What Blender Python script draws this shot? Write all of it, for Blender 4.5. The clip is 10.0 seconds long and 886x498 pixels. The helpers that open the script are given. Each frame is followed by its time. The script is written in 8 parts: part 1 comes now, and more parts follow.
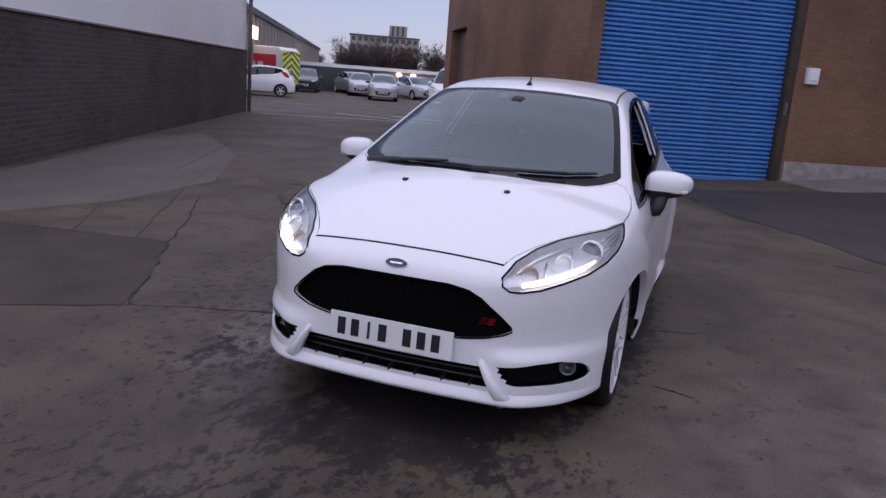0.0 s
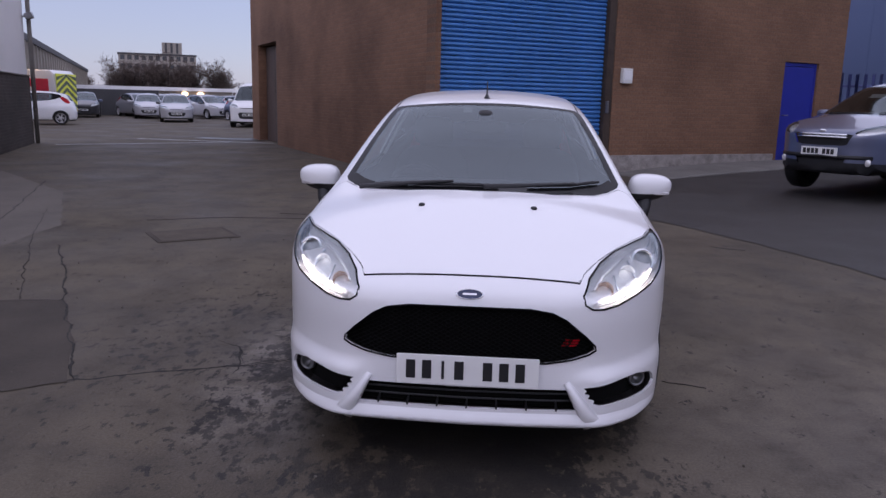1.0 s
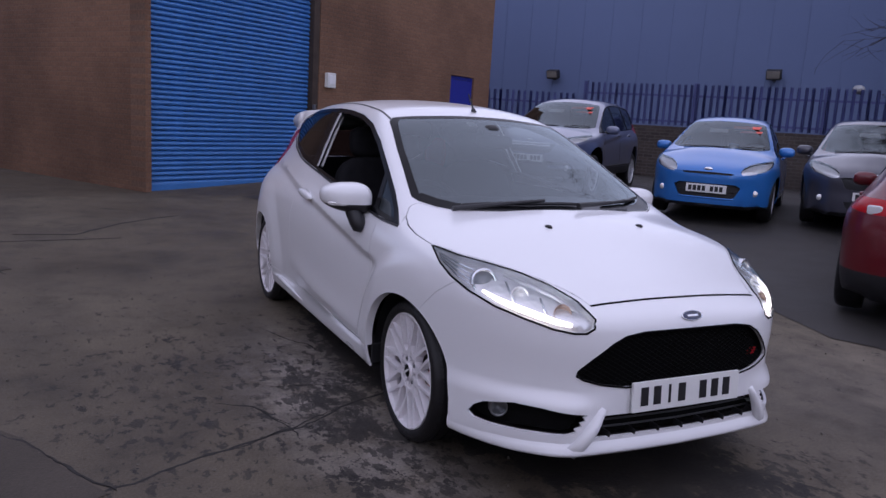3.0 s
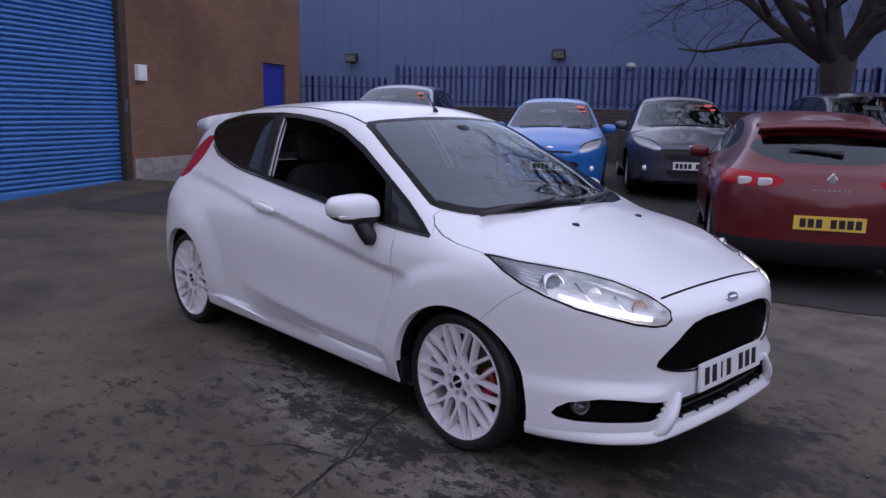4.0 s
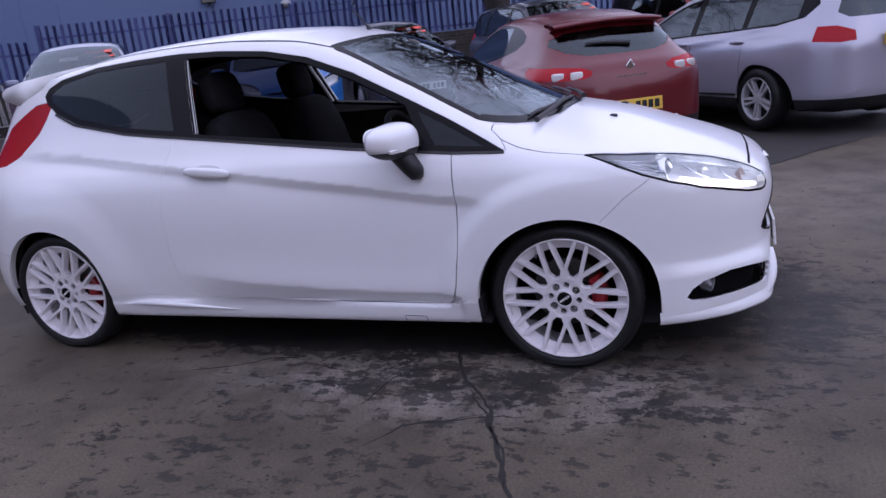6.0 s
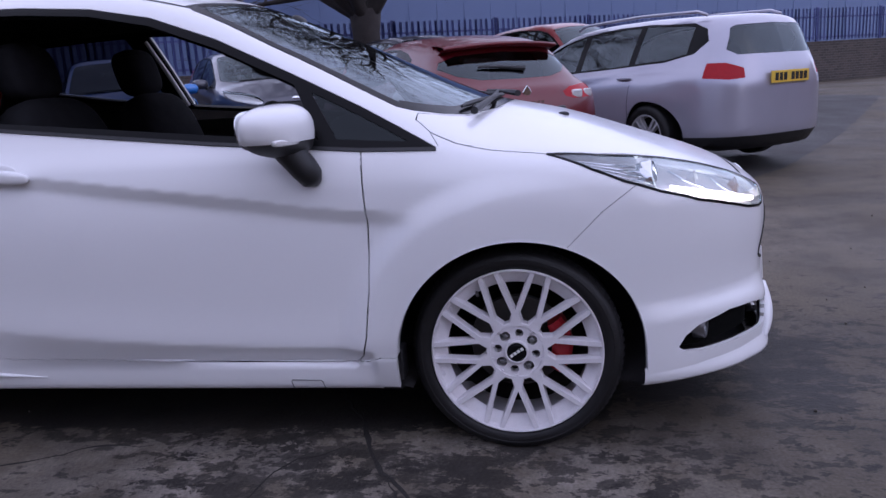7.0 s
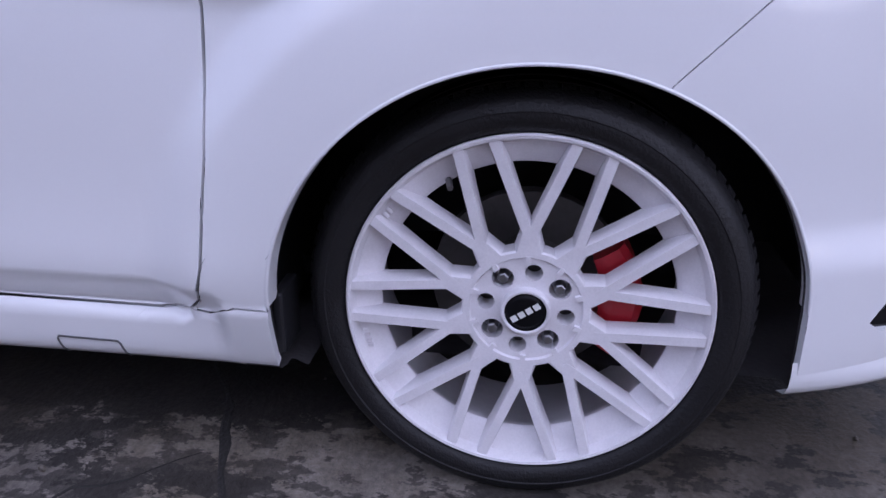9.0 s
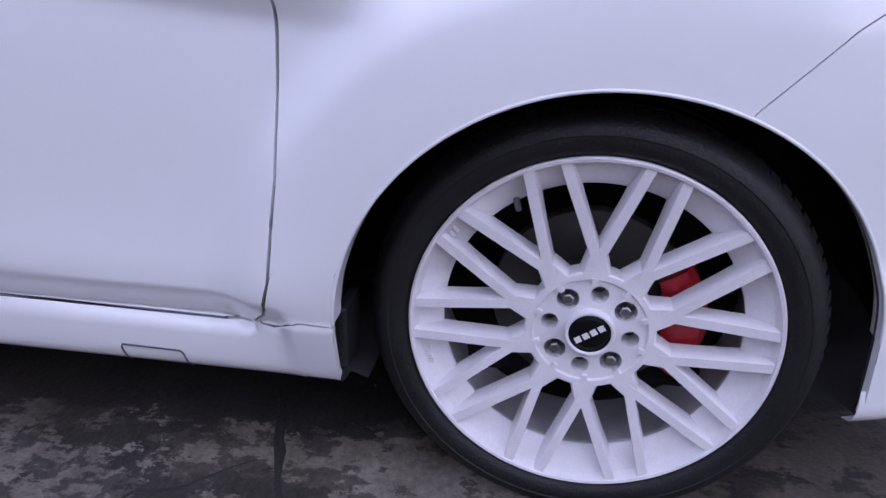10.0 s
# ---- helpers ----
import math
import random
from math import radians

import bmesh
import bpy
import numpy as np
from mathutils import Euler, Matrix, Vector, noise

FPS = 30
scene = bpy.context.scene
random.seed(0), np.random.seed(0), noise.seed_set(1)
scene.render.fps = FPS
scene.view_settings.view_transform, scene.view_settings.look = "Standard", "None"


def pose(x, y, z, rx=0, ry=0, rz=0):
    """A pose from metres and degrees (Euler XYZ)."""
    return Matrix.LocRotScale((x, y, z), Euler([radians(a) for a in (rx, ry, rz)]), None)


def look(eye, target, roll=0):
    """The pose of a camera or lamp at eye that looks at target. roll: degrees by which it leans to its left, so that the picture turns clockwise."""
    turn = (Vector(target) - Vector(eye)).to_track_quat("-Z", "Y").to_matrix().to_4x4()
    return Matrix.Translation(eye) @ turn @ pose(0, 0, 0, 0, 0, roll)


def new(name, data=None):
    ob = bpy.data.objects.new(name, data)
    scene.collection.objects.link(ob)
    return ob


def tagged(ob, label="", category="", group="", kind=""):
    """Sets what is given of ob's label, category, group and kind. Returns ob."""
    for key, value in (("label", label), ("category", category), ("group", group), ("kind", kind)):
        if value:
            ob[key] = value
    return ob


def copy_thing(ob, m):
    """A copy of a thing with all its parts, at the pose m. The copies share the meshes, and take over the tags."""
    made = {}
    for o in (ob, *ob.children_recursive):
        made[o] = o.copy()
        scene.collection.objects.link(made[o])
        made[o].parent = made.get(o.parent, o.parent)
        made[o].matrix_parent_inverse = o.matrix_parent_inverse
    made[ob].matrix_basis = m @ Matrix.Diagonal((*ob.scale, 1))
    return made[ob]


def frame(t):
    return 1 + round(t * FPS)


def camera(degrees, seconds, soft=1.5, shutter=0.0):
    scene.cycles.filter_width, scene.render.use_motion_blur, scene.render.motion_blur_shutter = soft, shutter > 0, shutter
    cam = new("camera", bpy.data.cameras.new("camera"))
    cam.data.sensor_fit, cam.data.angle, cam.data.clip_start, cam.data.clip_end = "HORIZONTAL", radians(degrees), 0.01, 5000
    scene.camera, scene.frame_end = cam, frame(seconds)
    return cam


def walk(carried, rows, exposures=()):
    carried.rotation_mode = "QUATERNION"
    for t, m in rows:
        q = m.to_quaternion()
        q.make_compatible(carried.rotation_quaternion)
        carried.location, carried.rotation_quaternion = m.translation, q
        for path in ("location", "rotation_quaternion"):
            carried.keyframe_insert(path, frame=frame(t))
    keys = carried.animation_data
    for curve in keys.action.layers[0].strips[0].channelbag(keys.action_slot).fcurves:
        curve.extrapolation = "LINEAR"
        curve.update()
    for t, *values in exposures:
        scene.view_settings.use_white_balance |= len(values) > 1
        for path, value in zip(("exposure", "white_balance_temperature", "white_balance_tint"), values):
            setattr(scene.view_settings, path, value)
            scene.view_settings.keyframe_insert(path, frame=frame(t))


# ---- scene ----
cam = camera(61.1, 10.0)
PATH = [
    (0, (1.096, -4.577, 1.377), (0.442, -2.738, 0.94), 4.5),
    (0.5, (0.613, -4.652, 1.359), (0.234, -2.733, 0.943), 2.5),
    (1, (0.092, -4.631, 1.36), (-0.052, -2.673, 0.977), 1.4),
    (1.5, (-0.423, -4.581, 1.358), (-0.348, -2.623, 0.957), 3.1),
    (2, (-0.984, -4.504, 1.366), (-0.638, -2.574, 0.97), 1.9),
    (2.5, (-1.473, -4.295, 1.357), (-0.857, -2.432, 0.973), 1.3),
    (2.7, (-1.73, -4.177, 1.338), (-0.997, -2.351, 0.979), 2.5),
    (3.8, (-2.672, -3.483, 1.364), (-1.417, -1.969, 1.0), 2.0),
    (4, (-2.872, -3.347, 1.397), (-1.521, -1.918, 1.034), 1.2),
    (4.5, (-3.211, -2.923, 1.377), (-1.687, -1.682, 1.007), 0.4),
    (5, (-3.594, -2.481, 1.378), (-1.942, -1.418, 1.002), -0.6),
    (5.5, (-3.712, -2.101, 1.353), (-1.969, -1.25, 0.867), -3.9),
    (6, (-3.514, -1.763, 1.302), (-1.702, -1.102, 0.769), -6.2),
    (6.2, (-3.412, -1.644, 1.258), (-1.565, -1.091, 0.726), -6.9),
    (7.3, (-2.489, -1.288, 0.985), (-0.558, -1.086, 0.504), -1.9),
    (7.5, (-2.274, -1.238, 0.943), (-0.36, -1.117, 0.375), -0.5),
    (8, (-1.892, -1.22, 0.821), (-0.033, -1.079, 0.098), -1.8),
    (8.5, (-1.728, -1.24, 0.763), (0.113, -1.025, 0.013), 0.0),
    (9, (-1.684, -1.251, 0.75), (0.15, -1.011, -0.012), 0.3),
    (9.5, (-1.667, -1.234, 0.756), (0.154, -0.972, -0.028), 0.5),
    (10, (-1.672, -1.188, 0.789), (0.138, -0.899, -0.01), 0.8),
]
walk(cam, [(t, look(eye, target, roll)) for t, eye, target, roll in PATH], exposures=[(0, 0.30, 6350, 25), (2.5, 0.22, 6250, 25), (4, 0.26, 6100, 24), (6, 0.60, 5950, 26), (7.5, 0.46, 5850, 26), (8.1, 0.77, 5800, 26), (8.8, 1.03, 5800, 24), (10, 1.14, 5850, 24)])

# ---- world and light ----
world = bpy.data.worlds.new("overcast_sky")
scene.world = world
world.use_nodes = True
wn = world.node_tree.nodes
wn.clear()
w_out = wn.new("ShaderNodeOutputWorld")
w_bg = wn.new("ShaderNodeBackground")
w_sky = wn.new("ShaderNodeTexSky")
w_sky.sky_type = "NISHITA"
w_sky.sun_disc = False
w_sky.sun_elevation = radians(32)
w_sky.sun_rotation = radians(215)
w_sky.air_density, w_sky.dust_density, w_sky.ozone_density = 1.0, 0.6, 3.0
w_bg.inputs["Strength"].default_value = 0.10
w_cloud = wn.new("ShaderNodeMix")     # an even veil of cloud before the sky
w_cloud.data_type = "RGBA"
w_cloud.inputs[0].default_value = 0.6
w_cloud.inputs[7].default_value = (3.9, 4.25, 5.7, 1)
world.node_tree.links.new(w_sky.outputs[0], w_cloud.inputs[6])
world.node_tree.links.new(w_cloud.outputs[2], w_bg.inputs[0])
world.node_tree.links.new(w_bg.outputs[0], w_out.inputs[0])

sun_data = bpy.data.lights.new("sun", "SUN")
sun_data.energy, sun_data.angle, sun_data.color = 1.5, radians(174), (0.95, 0.95, 1.0)
sun = new("sun", sun_data)
sun.matrix_world = look((9, -12, 28), (0, 0, 0))


# ---- materials ----
def material(name, color, rough=0.5, metal=0.0, var=0.12, scale=4.0, fine=60.0, bump=0.1, coat=0.0, emit=0.0, spec=0.5, rvar=0.0):
    """A surface with variation of its colour at two scales and fine relief."""
    m = bpy.data.materials.new(name)
    m.use_nodes = True
    nt = m.node_tree
    b = nt.nodes["Principled BSDF"]
    b.inputs["Base Color"].default_value = (*color, 1)
    b.inputs["Roughness"].default_value = rough
    b.inputs["Metallic"].default_value = metal
    b.inputs["Coat Weight"].default_value = coat
    b.inputs["Coat Roughness"].default_value = 0.04
    b.inputs["Specular IOR Level"].default_value = spec
    if emit:
        b.inputs["Emission Color"].default_value = (*color, 1)
        b.inputs["Emission Strength"].default_value = emit
    if var or bump:
        tc = nt.nodes.new("ShaderNodeTexCoord")
        big = nt.nodes.new("ShaderNodeTexNoise")
        big.inputs["Scale"].default_value, big.inputs["Detail"].default_value = scale, 5
        small = nt.nodes.new("ShaderNodeTexNoise")
        small.inputs["Scale"].default_value, small.inputs["Detail"].default_value = fine, 3
        nt.links.new(tc.outputs["Object"], big.inputs["Vector"])
        nt.links.new(tc.outputs["Object"], small.inputs["Vector"])
        mix = nt.nodes.new("ShaderNodeMath")
        mix.operation = "MULTIPLY_ADD"
        nt.links.new(big.outputs["Fac"], mix.inputs[0])
        mix.inputs[1].default_value = 0.65
        half = nt.nodes.new("ShaderNodeMath")
        half.operation = "MULTIPLY"
        half.inputs[1].default_value = 0.35
        nt.links.new(small.outputs["Fac"], half.inputs[0])
        nt.links.new(half.outputs[0], mix.inputs[2])
        if var:
            ramp = nt.nodes.new("ShaderNodeValToRGB")
            ramp.color_ramp.elements[0].position, ramp.color_ramp.elements[1].position = 0.3, 0.7
            ramp.color_ramp.elements[0].color = (*[c * (1 - var) for c in color], 1)
            ramp.color_ramp.elements[1].color = (*[min(1, c * (1 + var)) for c in color], 1)
            nt.links.new(mix.outputs[0], ramp.inputs[0])
            nt.links.new(ramp.outputs[0], b.inputs["Base Color"])
        if rvar:
            mr = nt.nodes.new("ShaderNodeMapRange")
            mr.inputs["From Min"].default_value, mr.inputs["From Max"].default_value = 0.3, 0.7
            mr.inputs["To Min"].default_value, mr.inputs["To Max"].default_value = max(0.02, rough - rvar), min(1, rough + rvar)
            nt.links.new(mix.outputs[0], mr.inputs["Value"])
            nt.links.new(mr.outputs[0], b.inputs["Roughness"])
        if bump:
            bp = nt.nodes.new("ShaderNodeBump")
            bp.inputs["Strength"].default_value, bp.inputs["Distance"].default_value = bump, 0.01
            nt.links.new(small.outputs["Fac"], bp.inputs["Height"])
            nt.links.new(bp.outputs[0], b.inputs["Normal"])
    return m


def glass(name, tint, ior=1.55):
    """Clear or tinted glazing: a thin see-through pane with a mirror-like surface."""
    m = bpy.data.materials.new(name)
    m.use_nodes = True
    nt = m.node_tree
    nt.nodes.clear()
    out = nt.nodes.new("ShaderNodeOutputMaterial")
    tr = nt.nodes.new("ShaderNodeBsdfTransparent")
    tr.inputs[0].default_value = (*tint, 1)
    gl = nt.nodes.new("ShaderNodeBsdfGlossy")
    gl.inputs["Roughness"].default_value = 0.02
    gl.inputs["Color"].default_value = (0.84, 0.95, 1.0, 1)
    fr = nt.nodes.new("ShaderNodeFresnel")
    fr.inputs["IOR"].default_value = ior
    mix = nt.nodes.new("ShaderNodeMixShader")
    nt.links.new(fr.outputs[0], mix.inputs[0])
    nt.links.new(tr.outputs[0], mix.inputs[1])
    nt.links.new(gl.outputs[0], mix.inputs[2])
    nt.links.new(mix.outputs[0], out.inputs[0])
    return m


M = {}
M["white_paint"] = material("white_paint", (0.80, 0.80, 0.81), 0.28, 0, 0.012, 2.0, 300, 0.0, 0.7)
M["white_paint"].node_tree.nodes["Principled BSDF"].inputs["Coat Roughness"].default_value = 0.10
M["black_plastic"] = material("black_plastic", (0.012, 0.012, 0.014), 0.5, 0, 0.2, 8, 400, 0.1)
M["black_gloss"] = material("black_gloss", (0.006, 0.006, 0.007), 0.2, 0, 0, 1, 1, 0, spec=0.10)
M["dark_void"] = material("dark_underbody", (0.060, 0.056, 0.058), 0.95, 0, 0.2, 8, 90, 0.1, spec=0.1)
M["rubber"] = material("tyre_rubber", (0.0105, 0.0100, 0.0108), 0.52, 0, 0.3, 9, 220, 0.2, spec=0.35, rvar=0.12)
M["chrome"] = material("chrome", (0.75, 0.76, 0.78), 0.12, 1.0, 0, 1, 1, 0)
M["wheel_white"] = material("white_wheel_lacquer", (0.74, 0.715, 0.735), 0.35, 0, 0.10, 22, 300, 0.03, 0.3)
M["screen_glass"] = glass("windscreen_glass", (0.23, 0.27, 0.28), 1.95)
M["tint_glass"] = glass("privacy_glass", (0.07, 0.07, 0.085), 1.38)
M["lamp_glass"] = glass("headlamp_lens", (0.95, 0.95, 0.96))
M["seat_cloth"] = material("seat_cloth", (0.013, 0.013, 0.015), 0.95, 0, 0.3, 20, 300, 0.2, spec=0.1)
M["plate_white"] = material("plate_white", (0.74, 0.74, 0.72), 0.4, 0, 0.03, 9, 200, 0)
M["plate_yellow"] = material("plate_yellow", (0.72, 0.47, 0.06), 0.4, 0, 0.03, 9, 200, 0)
M["plate_ink"] = material("plate_ink", (0.01, 0.01, 0.012), 0.5, 0, 0, 1, 1, 0)
M["red_lens"] = material("red_lamp_lens", (0.36, 0.008, 0.014), 0.25, 0, 0.1, 30, 200, 0, 0.0, spec=0.2)
M["brake_red"] = material("red_caliper", (0.38, 0.012, 0.02), 0.35, 0, 0.1, 30, 200, 0)
M["steel"] = material("brushed_steel", (0.25, 0.25, 0.26), 0.35, 0.9, 0.15, 30, 300, 0.05)


# ---- mesh tools ----
def link_mesh(name, bm, mats, parent=None, label="", smooth=False):
    me = bpy.data.meshes.new(name)
    bm.to_mesh(me)
    bm.free()
    for mt in mats if isinstance(mats, (list, tuple)) else [mats]:
        me.materials.append(mt)
    if smooth:
        me.shade_smooth()
    ob = new(name, me)
    if parent:
        ob.parent = parent
    if label:
        ob["label"] = label
    return ob


def part(name, bm, mats, parent, label="", smooth=False):
    return link_mesh(name, bm, mats, parent, label, smooth)


def thing(name, label, category, at=(0, 0, 0), turn=0.0, group=""):
    ob = new(name)
    ob.matrix_world = pose(*at, 0, 0, turn)
    ob.empty_display_size = 0.2
    return tagged(ob, label, category, group)


def box(bm, size, m=Matrix(), bevel=0.0, seg=2):
    r = bmesh.ops.create_cube(bm, size=1.0, matrix=m @ Matrix.Diagonal((*size, 1)))
    if bevel:
        es = list({e for v in r["verts"] for e in v.link_edges})
        bmesh.ops.bevel(bm, geom=es, offset=bevel, segments=seg, affect="EDGES", profile=0.5)
    return bm


def box_bm(size, m=Matrix(), bevel=0.0, seg=2):
    return box(bmesh.new(), size, m, bevel, seg)


def tube(bm, pts, radii, sides=10, caps=True):
    """A tube along points, of the given radius or radii."""
    pts = [Vector(p) for p in pts]
    if not isinstance(radii, (list, tuple)):
        radii = [radii] * len(pts)
    rings = []
    t0 = (pts[1] - pts[0]).normalized()
    ref = Vector((0, 0, 1)) if abs(t0.z) < 0.9 else Vector((1, 0, 0))
    for i, p in enumerate(pts):
        t = (pts[min(i + 1, len(pts) - 1)] - pts[max(i - 1, 0)]).normalized()
        a = t.cross(ref).normalized()
        b = t.cross(a)
        rings.append([bm.verts.new(p + (a * math.cos(k * math.tau / sides) + b * math.sin(k * math.tau / sides)) * radii[i]) for k in range(sides)])
    for r, q in zip(rings, rings[1:]):
        for k in range(sides):
            bm.faces.new((r[k], q[k], q[(k + 1) % sides], r[(k + 1) % sides]))
    if caps:
        bm.faces.new(rings[0])
        bm.faces.new(rings[-1][::-1])
    return bm


def lathe(bm, profile, axis="X", n=48, m=Matrix(), closed=False):
    """Turn a profile of (radius, along) round an axis."""
    rings = []
    for r, a in profile:
        ring = []
        for k in range(n):
            c, s = r * math.cos(k * math.tau / n), r * math.sin(k * math.tau / n)
            p = (a, c, s) if axis == "X" else (c, a, s) if axis == "Y" else (c, s, a)
            ring.append(bm.verts.new(m @ Vector(p)))
        rings.append(ring)
    pairs = list(zip(rings, rings[1:])) + ([(rings[-1], rings[0])] if closed else [])
    for r, q in pairs:
        for k in range(n):
            bm.faces.new((r[k], q[k], q[(k + 1) % n], r[(k + 1) % n]))
    return bm


def prism(bm, poly, depth, m=Matrix(), bevel=0.0):
    """A flat shape in the XY plane, raised along Z by depth."""
    lo = [bm.verts.new(m @ Vector((x, y, 0))) for x, y in poly]
    hi = [bm.verts.new(m @ Vector((x, y, depth))) for x, y in poly]
    n = len(poly)
    bm.faces.new(lo[::-1])
    top = bm.faces.new(hi)
    for k in range(n):
        bm.faces.new((lo[k], lo[(k + 1) % n], hi[(k + 1) % n], hi[k]))
    if bevel:
        bmesh.ops.bevel(bm, geom=list(top.edges), offset=bevel, segments=2, affect="EDGES", profile=0.5)
    return bm


def fix(bm):
    bmesh.ops.recalc_face_normals(bm, faces=bm.faces[:])
    return bm


# ---- car bodies: smooth solids given by their profile lines ----
SLOPES = {}


def spline(x, knots):
    """A smooth line through knots (x, value) that does not overshoot."""
    if id(knots) not in SLOPES:
        k = np.array(knots, float)
        X, V = k[:, 0], k[:, 1]
        h = np.diff(X)
        d = np.diff(V) / h
        t = np.zeros(len(X))
        same = d[:-1] * d[1:] > 0
        w1, w2 = 2 * h[1:] + h[:-1], h[1:] + 2 * h[:-1]
        with np.errstate(divide="ignore", invalid="ignore"):
            t[1:-1] = np.where(same, (w1 + w2) / (w1 / d[:-1] + w2 / d[1:]), 0)
        t[0], t[-1] = d[0], d[-1]
        SLOPES[id(knots)] = (knots, X, V, h, t)
    _, X, V, h, t = SLOPES[id(knots)]
    x = np.minimum(np.maximum(x, X[0]), X[-1])
    i = np.minimum(np.maximum(np.searchsorted(X, x, side="right") - 1, 0), len(X) - 2)
    s = (x - X[i]) / h[i]
    r = 1 - s
    return (V[i] * (1 + 2 * s) + t[i] * h[i] * s) * r * r + (V[i + 1] * (3 - 2 * s) - t[i + 1] * h[i] * r) * s * s


def smax(a, b, k):
    return 0.5 * (a + b + np.sqrt((a - b) ** 2 + k * k))


def step(lo, hi, x):
    s = np.minimum(np.maximum((x - lo) / (hi - lo), 0), 1)   # lo may lie above hi
    return s * s * (3 - 2 * s)


def ramp_down(d, wide):
    """0 above an edge, rising evenly to 1 over a width below it; the edge itself crisp."""
    t = d / wide
    k = 0.035
    return np.clip(0.5 * (t + np.sqrt(t * t + k * k)) - 0.5 * (t - 1 + np.sqrt((t - 1) ** 2 + 40 * k * k)) + 0.02, 0, 1)


HATCH = dict(
    top=[(-2.2, 0.58), (-2.02, 0.708), (-1.9, 0.762), (-1.7, 0.833), (-1.4, 0.933), (-1.16, 0.99), (-1.0, 1.055), (-0.6, 1.245), (-0.24, 1.388), (-0.05, 1.425), (0.35, 1.448), (0.8, 1.432), (1.2, 1.385), (1.5, 1.335), (1.75, 1.285), (2.1, 1.2)],
    crown=[(-2.1, 0.10), (-1.5, 0.13), (-1.1, 0.18), (-0.6, 0.2), (-0.2, 0.17), (0.4, 0.13), (1.6, 0.12)],
    wide=[(0.10, 0.72), (0.16, 0.775), (0.2, 0.803), (0.28, 0.821), (0.37, 0.829), (0.5, 0.833), (0.65, 0.836), (0.78, 0.828), (0.86, 0.806), (0.93, 0.765), (1.0, 0.731), (1.335, 0.565), (1.5, 0.46)],
    taper=[(-2.1, 0.96), (-1.6, 1.0), (-1.2, 1.005), (-0.7, 1.0), (0.6, 1.0), (1.25, 0.985), (1.6, 0.955), (2.0, 0.90)],
    taper_up=[(-2.1, 0.84), (-1.4, 0.925), (-0.9, 0.985), (-0.4, 1.0), (0.5, 1.0), (1.2, 0.93), (1.6, 0.85), (2.0, 0.76)],
    front=[(0.1, -1.90), (0.165, -1.985), (0.2, -2.025), (0.26, -2.03), (0.45, -2.03), (0.6, -2.042), (0.68, -2.043), (0.75, -2.015), (0.85, -1.905)],
    rear=[(0.1, 1.78), (0.2, 1.86), (0.35, 1.92), (0.55, 1.93), (0.7, 1.90), (0.85, 1.855), (1.0, 1.80), (1.2, 1.69), (1.35, 1.59)],
    nose=[(0.0, 0.0), (0.3, 0.013), (0.46, 0.056), (0.6, 0.165), (0.7, 0.29), (0.75, 0.385), (0.8, 0.55), (0.85, 0.82), (0.9, 1.3)], kick=0.027, tail=[(0.0, 0.0), (0.3, 0.012), (0.5, 0.05), (0.65, 0.125), (0.73, 0.20), (0.78, 0.27), (0.82, 0.36), (0.86, 0.52), (0.92, 0.9)], floor=0.165, axle=1.2445, hub=0.292, flare=0.036, arch=0.345,
    crease=[(-1.3, 0.70), (-0.83, 0.722), (-0.43, 0.776), (0.33, 0.876), (0.8, 0.93), (1.2, 0.968), (1.9, 1.0)], crease_depth=0.021, tuck=0.030, edge=0.05, roof_edge=0.045,
)


DOOR_CREASE = [(-0.95, 0.323), (-0.45, 0.333), (0.0, 0.358), (0.5, 0.41)]


